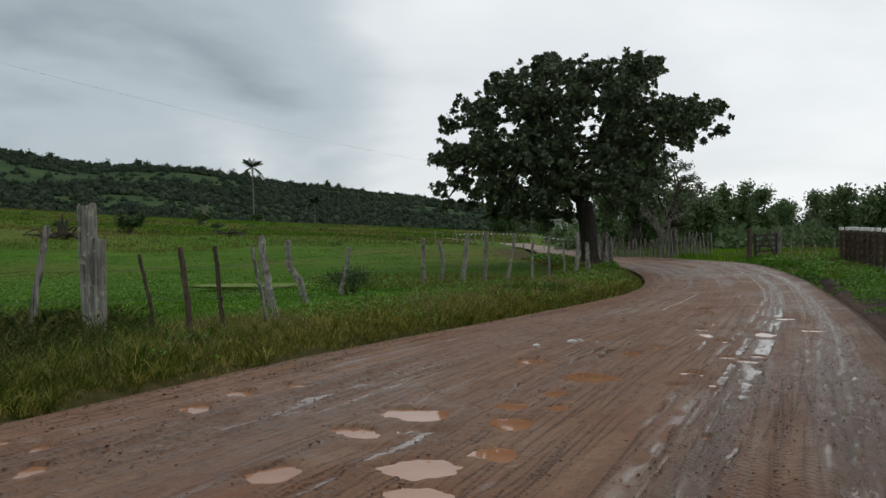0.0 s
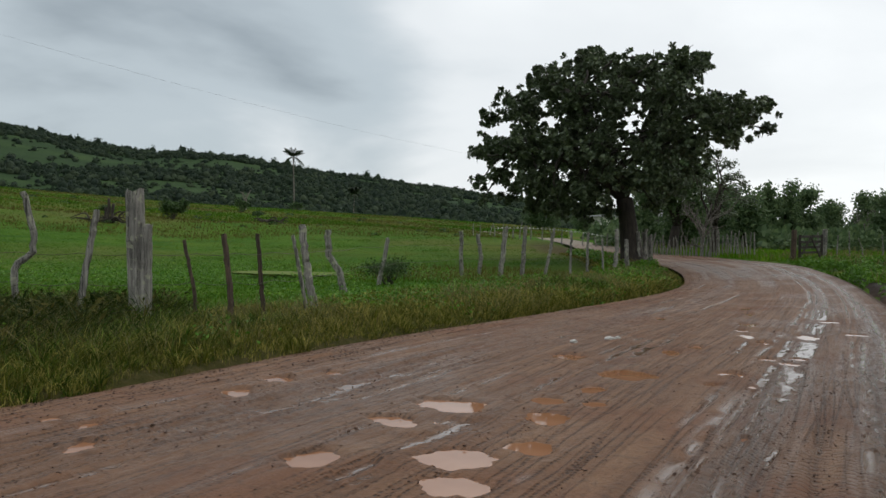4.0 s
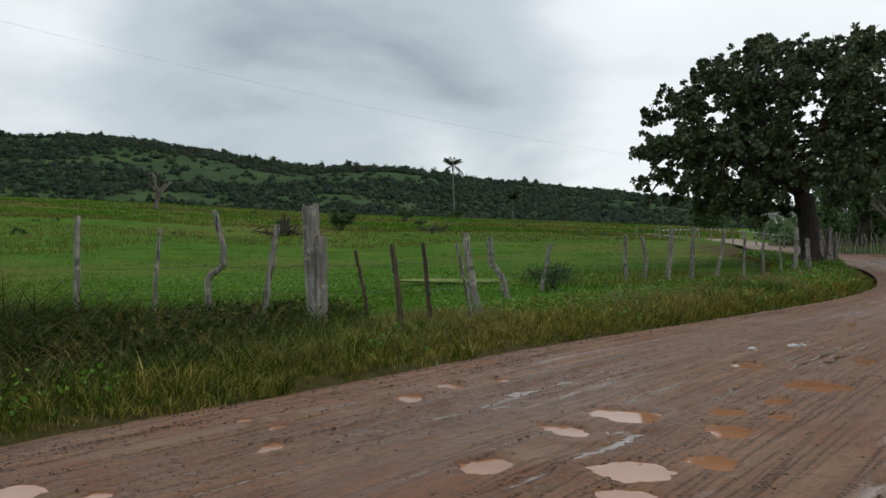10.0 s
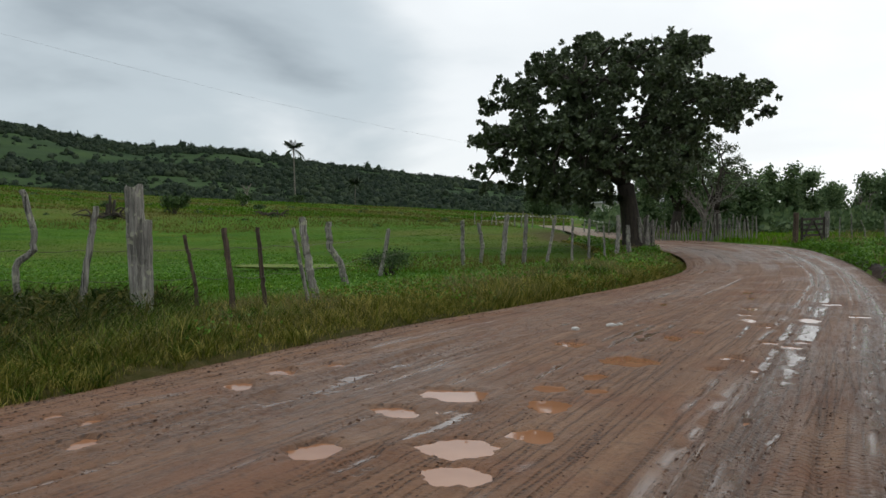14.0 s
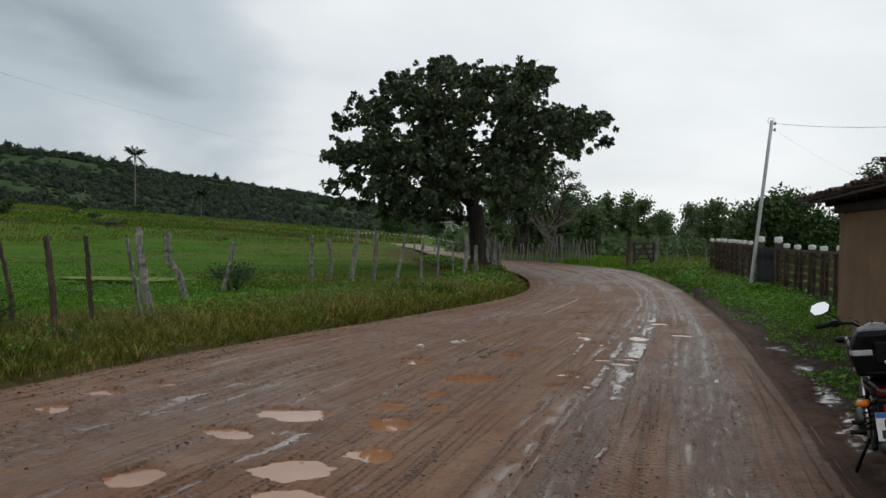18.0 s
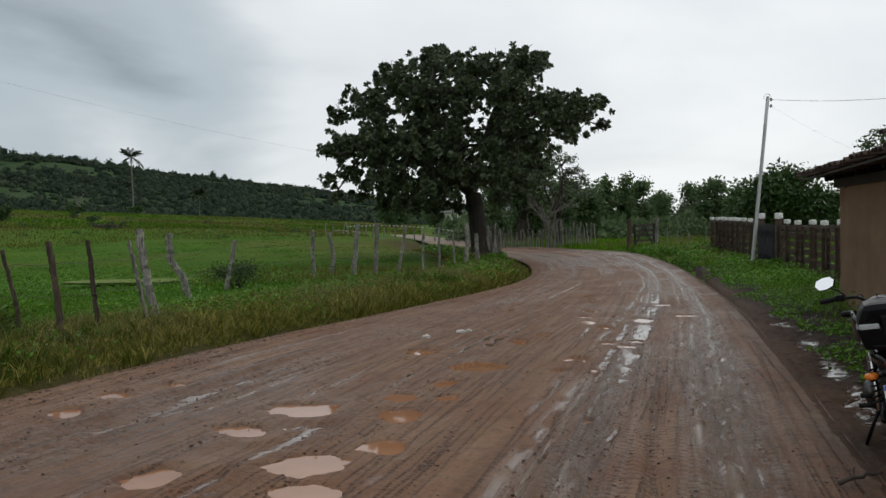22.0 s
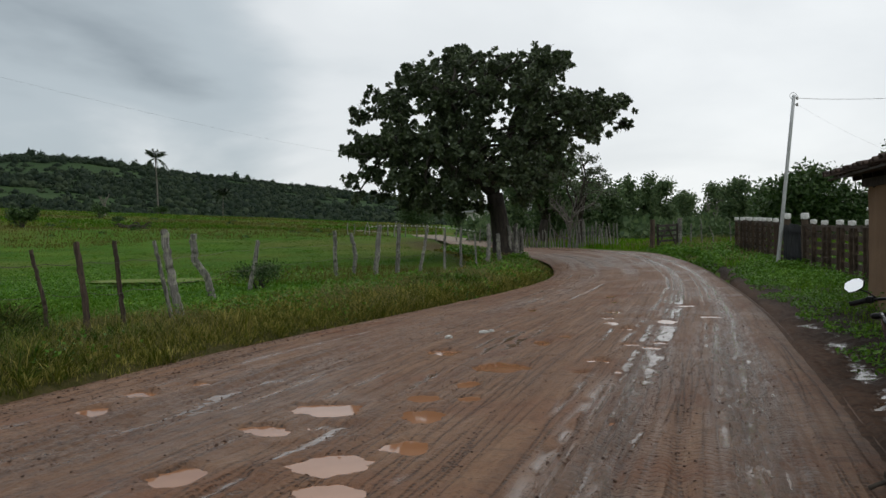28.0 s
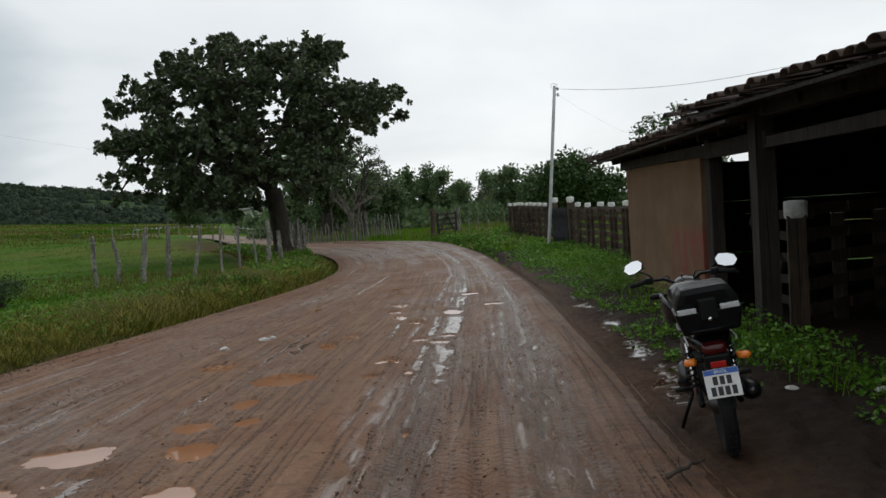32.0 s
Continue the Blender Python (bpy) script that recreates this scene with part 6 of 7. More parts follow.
big_pen = capped_post(1.22, 0.19, 0.16, 32)
big_pen.matrix_basis = pose(*pen[0], -0.02, 0, 0, -45)
for p in pen[2:]:
    copy_thing(PENPOST, pose(*p, -0.02, 0, 0, -40))
for k in range(3):
    a, b = np.append(pen[k], 0.0), np.append(pen[k + 1], 0.0)
    rails = put("pen_rails", None, None, "", Matrix.Translation(a))
    for q in range(5):
        z = 0.22 + 0.26 * q
        plank("rail", (0.05, -0.09, z), (b - a) + (0, -0.09, z), 0.014, 0.06, YARDWOOD, rails, 950 + k * 7 + q)
    tagged(rails, "brown board rails of the pen in the shed", "fence", "rails of the pen")

# ---- the parked motorcycle ----
RUBBER = plain("tyre_rubber", (0.011, 0.011, 0.011), 0.75, 0.4, 30, gloss=0.25)
BLACK = plain("black_plastic", (0.004, 0.0045, 0.005), 0.38, 0.3, 18, gloss=0.18)
GLOSS = plain("black_gloss_paint", (0.007, 0.007, 0.008), 0.2, 0.2, 10)
METAL = plain("dull_aluminium", (0.10, 0.10, 0.098), 0.45, 0.3, 25, 0.9)
CHROME = plain("chrome_steel", (0.66, 0.66, 0.66), 0.14, 0.1, 10, 1.0)
SEATM = plain("black_seat_vinyl", (0.011, 0.011, 0.010), 0.55, 0.3, 60)
AMBER = plain("amber_lens", (0.75, 0.20, 0.02), 0.2, 0.2, 30)
REDL = plain("red_lens", (0.40, 0.012, 0.010), 0.2, 0.2, 30)
DARKRED = plain("dark_red_lens", (0.075, 0.006, 0.006), 0.15, 0.2, 30)
PLATEW = plain("white_number_plate", (0.72, 0.72, 0.70), 0.4, 0.15, 30)
PLATEB = plain("blue_plate_band", (0.02, 0.10, 0.42), 0.4, 0.15, 30)
INK = plain("black_plate_ink", (0.012, 0.012, 0.012), 0.5, 0.1, 30)
REFLECT = plain("silver_reflector_strip", (0.50, 0.51, 0.52), 0.32, 0.2, 60)
MIRROR = Mat("mirror_glass").set((0.92, 0.93, 0.94), 0.03, Metallic=1.0)

BIKE = put("motorcycle", None, None, "", pose(3.17, 3.96, 0.0, 0, 0, 55.3) @ pose(0, 0, 0.0, -8.8) @ Matrix.Scale(0.935, 4))
tagged(BIKE, "black motorcycle with a top box parked on its side stand", "motorcycle")


def bp(name, piece, mat, parent=None, label="", sm=True):
    return put(name, mesh_of(name, piece[0], piece[1], mat, sm), parent or BIKE, label)


def rod(name, pts, rad, mat, parent=None, label="", sides=8):
    return bp(name, tube(pts, rad, sides), mat, parent, label)


def ring(radius, rad, cx, cz, cy=0.0, seg=36, sides=10, squash=1.0):
    """A torus about the wheel axle."""
    v, f = [], []
    for i in range(seg):
        a = 2 * np.pi * i / seg
        for j in range(sides):
            b = 2 * np.pi * j / sides
            q = radius + rad * math.cos(b)
            v.append((cx + q * math.cos(a), cy + rad * squash * math.sin(b), cz + q * math.sin(a)))
    for i in range(seg):
        for j in range(sides):
            k, n = (i + 1) % seg, (j + 1) % sides
            f.append((i * sides + j, i * sides + n, k * sides + n, k * sides + j))
    return np.array(v), f


def wheel(cx, R, wide, name):
    w = bp(name, ring(R - 0.075, 0.014, cx, R, 0, 36, 8, 1.7), METAL, None, "bare metal rim with spokes")
    bp("tyre", ring(R - wide, wide, cx, R, 0, 40, 12, 0.95), RUBBER, w, "black rubber tyre")
    v, f = lathe([(0.02, -0.08), (0.075, -0.06), (0.08, 0.0), (0.05, 0.05), (0.02, 0.08)], 18, "y")
    bp("hub", (v + (cx, 0, R), f), METAL, w)
    for k in range(9):
        a = 2 * np.pi * k / 9
        rod("spoke", [(cx + 0.06 * math.cos(a), 0.025 * (-1) ** k, R + 0.06 * math.sin(a)), (cx + (R - 0.08) * math.cos(a + 0.2), 0, R + (R - 0.08) * math.sin(a + 0.2))], 0.004, METAL, w, "", 5)
    # tread blocks stand proud of the tyre
    blocks = []
    for k in range(44):
        a = 2 * np.pi * k / 44
        for s in (-1, 1):
            v, f = box(-0.012, 0.012, s * 0.012 - 0.009, s * 0.012 + 0.009, -0.004, 0.005)
            m4 = pose(cx, 0, R) @ Matrix.Rotation(a, 4, "Y") @ Matrix.Translation((0, 0, R - 0.002))
            blocks.append(moved((v, f), m4))
    bp("tread", join(*blocks), RUBBER, w, "", False)
    return w


wheel(0.0, 0.31, 0.046, "rear_wheel")
wheel(1.30, 0.305, 0.042, "front_wheel")


def shell(name, sections, mat, parent=None, label="", sides=16, power=0.7):
    """A smooth body through cross-sections (x, y, z, half width, half height)."""
    ang = np.arange(sides) * 2 * np.pi / sides
    cs, sn = np.cos(ang), np.sin(ang)
    cs, sn = np.sign(cs) * np.abs(cs) ** power, np.sign(sn) * np.abs(sn) ** power
    v = np.concatenate([np.stack([np.full(sides, x), y + hw * cs, z + hh * sn], 1) for x, y, z, hw, hh in sections])
    f = []
    n = len(sections)
    for i in range(n - 1):
        for j in range(sides):
            q = (j + 1) % sides
            f.append((i * sides + j, i * sides + q, (i + 1) * sides + q, (i + 1) * sides + j))
    f += [tuple(range(sides - 1, -1, -1)), tuple(range((n - 1) * sides, n * sides))]
    return bp(name, (v, f), mat, parent, label)


# frame, engine, tank, seat and tail
rod("frame_tube", [(1.02, 0, 0.82), (0.92, 0, 0.55), (0.80, 0, 0.30), (0.45, 0, 0.27)], 0.022, BLACK)
rod("frame_tube", [(1.02, 0, 0.84), (0.60, 0, 0.72), (0.35, 0, 0.66), (-0.12, 0.09, 0.70)], 0.020, BLACK)
rod("frame_tube", [(0.35, 0, 0.66), (-0.12, -0.09, 0.70)], 0.016, BLACK)
for s in (-1, 1):
    rod("swingarm", [(0.46, s * 0.09, 0.36), (0.0, s * 0.11, 0.31)], 0.018, BLACK)
    shock = rod("shock_absorber", [(0.06, s * 0.125, 0.36), (0.16, s * 0.12, 0.66)], 0.014, CHROME)
    coil = [(0.075 + 0.075 * t + 0.026 * math.cos(t * 44), s * 0.123 + 0.026 * math.sin(t * 44), 0.40 + 0.22 * t) for t in np.linspace(0, 1, 70)]
    bp("spring", tube(coil, 0.006, 5, False), BLACK, shock)
v, f = box(0.48, 0.80, -0.12, 0.12, 0.28, 0.50, 0.035)
bp("engine", (v, f), METAL, None, "dull aluminium engine block", False)
v, f = lathe([(0.02, 0.12), (0.085, 0.12), (0.095, 0.15), (0.07, 0.185), (0.02, 0.19)], 20, "y")
bp("crankcase_cover", (v + (0.56, 0, 0.38), f), METAL)
fins = [moved(box(-0.075, 0.075, -0.08, 0.08, -0.006, 0.006), pose(0.74, 0, 0.50 + 0.022 * k, 0, -28, 0)) for k in range(7)]
bp("cylinder_fins", join(*fins), METAL, None, "", False)
shell("fuel_tank", [(0.52, 0, 0.80, 0.07, 0.06), (0.60, 0, 0.83, 0.115, 0.09), (0.75, 0, 0.86, 0.15, 0.11), (0.90, 0, 0.86, 0.14, 0.105), (0.98, 0, 0.84, 0.09, 0.07), (1.0, 0, 0.83, 0.04, 0.04)], GLOSS, None, "glossy black fuel tank")
for s in (-1, 1):
    shell("tank_shroud", [(0.70, s * 0.13, 0.76, 0.012, 0.05), (0.82, s * 0.17, 0.78, 0.022, 0.09), (0.95, s * 0.18, 0.82, 0.02, 0.08), (1.04, s * 0.15, 0.85, 0.008, 0.03)], GLOSS)
    shell("side_panel", [(0.08, s * 0.10, 0.66, 0.008, 0.02), (0.20, s * 0.12, 0.63, 0.018, 0.065), (0.36, s * 0.13, 0.58, 0.02, 0.09), (0.50, s * 0.10, 0.56, 0.008, 0.04)], GLOSS)
shell("seat", [(-0.20, 0, 0.78, 0.085, 0.03), (-0.05, 0, 0.79, 0.11, 0.045), (0.18, 0, 0.775, 0.125, 0.05), (0.40, 0, 0.765, 0.11, 0.05), (0.54, 0, 0.78, 0.07, 0.03)], SEATM, None, "black vinyl seat")
shell("tail_fairing", [(-0.27, 0, 0.695, 0.065, 0.035), (-0.20, 0, 0.71, 0.105, 0.055), (0.0, 0, 0.71, 0.13, 0.06), (0.20, 0, 0.70, 0.13, 0.055), (0.34, 0, 0.69, 0.09, 0.03)], GLOSS, None, "glossy black tail fairing")
for s in (-1, 1):
    v, f = box(-0.20, 0.02, s * 0.131 - 0.004, s * 0.131 + 0.004, 0.705, 0.728, 0.003)
    bp("tail_decal", (v, f), REFLECT, None, "silver lettering stripe", False)
rod("grab_rail", [(0.15, 0.15, 0.78), (-0.12, 0.16, 0.79), (-0.25, 0.12, 0.80), (-0.25, -0.12, 0.80), (-0.12, -0.16, 0.79), (0.15, -0.15, 0.78)], 0.011, METAL, None, "bare metal grab rail")
shell("tail_light", [(-0.305, 0, 0.685, 0.05, 0.026), (-0.285, 0, 0.69, 0.068, 0.036), (-0.24, 0, 0.70, 0.07, 0.036)], DARKRED, None, "dark red tail lamp")
# rear mudguard with reflector, plate and indicators
arc = [(0.31 * 1.18 * math.cos(radians(a)), 0, 0.31 + 0.31 * 1.18 * math.sin(radians(a))) for a in (75, 95, 115, 135, 152)]
gv2, gf2 = [], []
for i, p in enumerate(arc):
    for wy in (-0.07, 0.07):
        for dz in (0, 0.008):
            gv2.append((p[0], wy, p[2] + dz))
for i in range(len(arc) - 1):
    o = i * 4
    gf2 += [(o, o + 4, o + 6, o + 2), (o + 1, o + 3, o + 7, o + 5), (o, o + 1, o + 5, o + 4), (o + 2, o + 6, o + 7, o + 3)]
bp("rear_mudguard", (np.array(gv2), gf2), BLACK)
v, f = box(-0.31, -0.22, -0.07, 0.07, 0.52, 0.66, 0.015)
bp("plate_holder", (v, f), BLACK, None, "", False)
v, f = box(-0.322, -0.308, -0.042, 0.042, 0.588, 0.622, 0.004)
bp("reflector", (v, f), REDL, None, "red rear reflector", False)
tilt = pose(-0.335, 0, 0.505, 0, 14, 0) @ Matrix.Scale(0.92, 4)
plate = bp("number_plate", moved(box(-0.003, 0.003, -0.1, 0.1, -0.085, 0.085, 0.002), tilt), PLATEW, None, "white number plate with a blue band", False)
bp("band", moved(box(-0.006, -0.0035, -0.098, 0.098, 0.052, 0.083), tilt), PLATEB, plate, "blue band of the plate", False)
for row, (z0, z1, n) in enumerate(((-0.008, 0.042, 3), (-0.072, -0.020, 4))):
    for k in range(n):
        c = (k - (n - 1) / 2) * -0.040
        bp("bar", moved(box(-0.006, -0.0035, c - 0.014, c + 0.014, z0, z1), tilt), INK, plate, "black bar", False)
txt = bpy.data.curves.new("band_text", "FONT")
txt.body, txt.size, txt.align_x, txt.align_y, txt.extrude = "BRASIL", 0.026, "CENTER", "CENTER", 0.0006
tmp = new("band_text", txt)
tme = bpy.data.meshes.new_from_object(tmp.evaluated_get(bpy.context.evaluated_depsgraph_get()))
bpy.data.objects.remove(tmp)
tme.materials.clear()
tme.materials.append(PLATEW)
put("band_text", tme, plate, "", tilt @ pose(-0.0075, 0, 0.067) @ pose(0, 0, 0, 90, 0, -90))
for s in (-1, 1):
    arm = rod("indicator", [(-0.25, s * 0.06, 0.63), (-0.26, s * 0.11, 0.625)], 0.012, BLACK)
    shell("lens", [(-0.315, s * 0.145, 0.63, 0.02, 0.015), (-0.30, s * 0.145, 0.63, 0.034, 0.018), (-0.26, s * 0.14, 0.63, 0.036, 0.02), (-0.23, s * 0.135, 0.63, 0.02, 0.012)], AMBER, arm, "amber indicator lens")
    farm = rod("indicator", [(1.12, s * 0.08, 0.86), (1.12, s * 0.17, 0.86)], 0.011, BLACK)
    shell("lens", [(1.07, s * 0.215, 0.86, 0.03, 0.016), (1.10, s * 0.215, 0.86, 0.046, 0.024), (1.15, s * 0.21, 0.86, 0.03, 0.018)], BLACK, farm)
    rod("footpeg", [(0.36, s * 0.12, 0.335), (0.36, s * 0.235, 0.335)], 0.016, RUBBER)
    rod("pillion_peg", [(0.16, s * 0.13, 0.43), (0.14, s * 0.215, 0.44)], 0.015, RUBBER)
    rod("fork_leg", [(1.05, s * 0.09, 0.92), (1.18, s * 0.09, 0.58), (1.30, s * 0.085, 0.30)], [0.02, 0.022, 0.027], METAL)
rod("side_stand", [(0.50, 0.12, 0.28), (0.56, 0.19, 0.12), (0.60, 0.245, -0.01)], 0.012, BLACK)
v, f = box(0.55, 0.65, 0.215, 0.265, -0.02, -0.005, 0.006)
bp("stand_foot", (v, f), BLACK, None, "", False)
shell("silencer", [(-0.14, -0.165, 0.39, 0.035, 0.035), (-0.10, -0.165, 0.385, 0.058, 0.056), (0.15, -0.16, 0.355, 0.055, 0.052), (0.34, -0.15, 0.32, 0.03, 0.03)], BLACK, None, "black exhaust silencer", 18, 1.0)
bp("tail_pipe", (lathe([(0.018, -0.012), (0.022, 0.0), (0.016, 0.006), (0.010, 0.0)], 16, "x")[0] + (-0.145, -0.165, 0.39), lathe([(0.018, -0.012), (0.022, 0.0), (0.016, 0.006), (0.010, 0.0)], 16, "x")[1]), METAL)
rod("exhaust_pipe", [(0.34, -0.15, 0.32), (0.60, -0.13, 0.25), (0.80, -0.08, 0.32), (0.80, -0.04, 0.48)], 0.02, CHROME)
arc = [(1.30 + 0.35 * math.cos(radians(a)), 0.305 + 0.35 * math.sin(radians(a))) for a in (30, 55, 80, 105, 130, 150)]
gv2 = [(x, wy, z + dz) for x, z in arc for wy in (-0.06, 0.06) for dz in (0, 0.007)]
gf2 = []
for i in range(len(arc) - 1):
    o = i * 4
    gf2 += [(o, o + 4, o + 6, o + 2), (o + 1, o + 3, o + 7, o + 5), (o, o + 1, o + 5, o + 4), (o + 2, o + 6, o + 7, o + 3)]
bp("front_mudguard", (np.array(gv2), gf2), GLOSS)
shell("headlamp", [(1.08, 0, 0.88, 0.07, 0.07), (1.16, 0, 0.87, 0.11, 0.10), (1.22, 0, 0.85, 0.08, 0.07)], GLOSS, None, "black headlamp fairing")
bar = [(1.00, 0.36, 0.97), (1.01, 0.26, 0.985), (1.04, 0.13, 0.98), (1.06, 0.05, 0.93), (1.06, -0.05, 0.93), (1.04, -0.13, 0.98), (1.01, -0.26, 0.985), (1.00, -0.36, 0.97)]
rod("handlebar", bar, 0.012, BLACK)
for s in (-1, 1):
    rod("grip", [(0.995, s * 0.375, 0.966), (1.008, s * 0.255, 0.985)], 0.018, RUBBER, None, "black rubber grip")
    rod("lever", [(1.05, s * 0.22, 0.975), (1.09, s * 0.30, 0.96), (1.075, s * 0.38, 0.945)], 0.007, METAL)
    v, f = box(0.98, 1.05, s * 0.235 - 0.025, s * 0.235 + 0.025, 0.96, 1.01, 0.012)
    bp("switch_block", (v, f), BLACK, None, "", False)
    mir = rod("mirror", [(1.03, s * 0.20, 0.99), (1.03, s * 0.25, 1.04), (1.02, s * 0.32, 1.055 + 0.02 * s)], 0.006, BLACK, None, "rear-view mirror on a thin stem")
    oct_ = [(0.075, 0.0), (0.055, 0.036), (0.0, 0.045), (-0.05, 0.038), (-0.075, 0.006), (-0.055, -0.034), (0.0, -0.045), (0.05, -0.038)]
    mm = pose(1.01, s * 0.325, 1.075 + 0.025 * s, s * -14, 0, 0) @ pose(0, 0, 0, 0, 14, -6)
    vo = np.array([(0.012, y * 1.06, z * 1.08) for y, z in oct_] + [(-0.004, y * 1.06, z * 1.08) for y, z in oct_] + [(0.03, y * 0.5, z * 0.5) for y, z in oct_])
    fo = [tuple(range(15, 7, -1)), tuple(range(16, 24))] + [(i, (i + 1) % 8, 8 + (i + 1) % 8, 8 + i) for i in range(8)] + [(16 + i, 16 + (i + 1) % 8, (i + 1) % 8, i) for i in range(8)]
    bp("housing", moved((vo, fo), mm), BLACK, mir, "", False)
    vo = np.array([(-0.0045, y, z) for y, z in oct_] + [(-0.008, y, z) for y, z in oct_])
    fo = [tuple(range(15, 7, -1)), tuple(range(8))] + [(i, (i + 1) % 8, 8 + (i + 1) % 8, 8 + i) for i in range(8)]
    bp("glass", moved((vo, fo), mm), MIRROR, mir, "mirror glass reflecting the sky", False)
for k in range(3):
    rod("cable", [(1.03, 0.2 - 0.2 * k, 0.985), (1.14, 0.1 - 0.1 * k, 0.99), (1.06, 0.02, 0.80)], 0.005, BLACK, None, "", 6)
# the bars and the front wheel are turned a little to the right
STEER = pose(1.06, 0, 0, 0, 0, -16) @ pose(-1.06, 0, 0)
for ob in BIKE.children:
    if ob.name.split(".")[0] in ("handlebar", "grip", "lever", "switch_block", "mirror", "fork_leg", "front_wheel", "front_mudguard", "headlamp"):
        ob.matrix_basis = STEER @ ob.matrix_basis
# the luggage rack and top box, a thing that is bolted on
rack = rod("luggage_rack", [(0.1, 0.10, 0.80), (-0.10, 0.11, 0.805), (-0.38, 0.10, 0.81), (-0.38, -0.10, 0.81), (-0.10, -0.11, 0.805), (0.1, -0.10, 0.80)], 0.010, BLACK)


def top_case(x0, x1, w0, w1, z0, z1, b):
    v, f = box(-1, 1, -1, 1, 0, 1, b)
    t = np.clip(v[:, 2], 0, 1)
    hw = (w0 + (w1 - w0) * t) / 2
    cx, hx = (x0 + x1) / 2, (x1 - x0) / 2
    return np.stack([cx + v[:, 0] * hx * (0.92 + 0.08 * t), v[:, 1] * hw, z0 + v[:, 2] * (z1 - z0)], 1), f


case = bp("top_box", top_case(-0.38, -0.06, 0.30, 0.36, 0.79, 0.92, 0.12), BLACK, None, "black plastic top box", False)
v, f = top_case(-0.385, -0.055, 0.37, 0.25, 0.925, 1.055, 0.30)
bp("lid", (v, f), BLACK, case, "dark ridged lid of the top box", False)
for s in (-1, 1):
    v, f = box(-0.392, -0.36, s * 0.112 - 0.05, s * 0.112 + 0.05, 0.912, 0.940, 0.005)
    bp("reflector_strip", (v, f), REFLECT, case, "silver reflector strip", False)
v, f = box(-0.395, -0.36, -0.05, 0.05, 0.86, 0.985, 0.012)
bp("latch_panel", (v, f), BLACK, case, "", False)
v, f = lathe([(0.012, -0.40), (0.012, -0.39), (0.004, -0.38)], 12, "x")
bp("lock", (v + (0, 0, 0.87), f), CHROME, case)

bp("badge", moved(box(-0.02, 0.02, -0.04, 0.04, -0.004, 0.004, 0.002), pose(-0.345, 0, 1.030, 0, -38, 0)), REFLECT, case, "small silver badge", False)

# ---- grass and weeds ----
vr = np.random.default_rng(66)
# how far the ground left of the road is open to the camera: index range of the road line
near_k = np.nonzero((MID[:, 1] > -3) & (MID[:, 1] < 44))[0]


def along_left(n, power, lo, hi, side=0, kmax=None):
    """Random points beside the road, denser near the camera; lo and hi: metres out from the edge."""
    s0, s1 = ALONG[near_k[0]], ALONG[near_k[-1] if kmax is None else kmax]
    s = s0 + (s1 - s0) * vr.random(n) ** power
    k = np.clip(np.searchsorted(ALONG, s), 0, len(ALONG) - 1)
    frac = vr.random(n)[:, None]
    nxt = np.clip(k + 1, 0, len(ALONG) - 1)
    edge = LINE[:, :2] if side == 0 else LINE[:, 2:]
    e = edge[k] * (1 - frac) + edge[nxt] * frac
    out = lo + (hi - lo) * vr.random(n)
    d = -ACROSS[k] if side == 0 else ACROSS[k]
    ragged_edge = 0.14 * vnoise(s * 1.4, 0 * s, 12) + 0.10 * vnoise(s * 4, 0 * s, 13)
    p = e + d * (out + ragged_edge)[:, None]
    return p[:, 0], p[:, 1], out


def lay(name, x, y, h, w, bend, mat, label, category, seed, segs=2, away=None):
    z = ground_z(x, y) - 0.02
    ob = put(name, blades(np.stack([x, y, z], 1), h, w, bend, mat, name, seed, segs, away))
    return tagged(ob, label, category, kind="stuff")


def tussocks(name, x, y, tall, per, w, mat, label, seed, segs=2, lo=0.25, hi=1.1):
    """Tufts of grass whose blades lean out all round from their middle."""
    n = len(x)
    turn, q = vr.uniform(0, 2 * np.pi, (n, per)), np.sqrt(vr.random((n, per)))
    grow = (0.03 + 0.16 * tall)[:, None] * q
    bx, by = (x[:, None] + np.cos(turn) * grow).ravel(), (y[:, None] + np.sin(turn) * grow).ravel()
    h = (tall[:, None] * vr.uniform(0.5, 1.2, (n, per)) * (1.1 - 0.35 * q)).ravel()
    bend = (lo + (hi - lo) * q * vr.uniform(0.4, 1.2, (n, per))).ravel()
    return lay(name, bx, by, h, np.repeat(w, per) * vr.uniform(0.6, 1.4, n * per), bend, mat, label, "grass", seed, segs, (turn + vr.normal(0, 0.5, (n, per))).ravel())


# verge between road and old fence
n = 9000
x, y, out = along_left(n, 1.45, -0.02, 4.0)
keep = (x + 0.25 * y > -3.0 + 1.0 * fbm(x * 0.8, y * 0.8, 3, 181)) | (vr.random(n) < 0.22)
x, y, out = x[keep], y[keep], out[keep]
n = len(x)
tall = (0.10 + 0.06 * smooth(0.0, 0.6, out) + 0.24 * np.clip(fbm(x * 1.7, y * 1.7, 3, 180) + 0.25, 0, 1)) * (1 - 0.45 * smooth(1.2, 2.2, out)) * vr.uniform(0.7, 1.25, n)
tussocks("verge_tussocks", x, y, tall, 16, np.maximum(0.012, np.hypot(x, y) * 0.0011), GRASS, "tufted green and yellowing grass of the road verge", 182)
n = 90000
x, y, out = along_left(n, 1.45, -0.04, 4.2)
dist = np.hypot(x, y)
clump = fbm(x * 1.1, y * 1.1, 3, 81)
keep = (clump + 0.42 > 0.5 * vr.random(n)) & ((x + 0.25 * y > -3.0 + 1.0 * fbm(x * 0.8, y * 0.8, 3, 181)) | (vr.random(n) < 0.25))
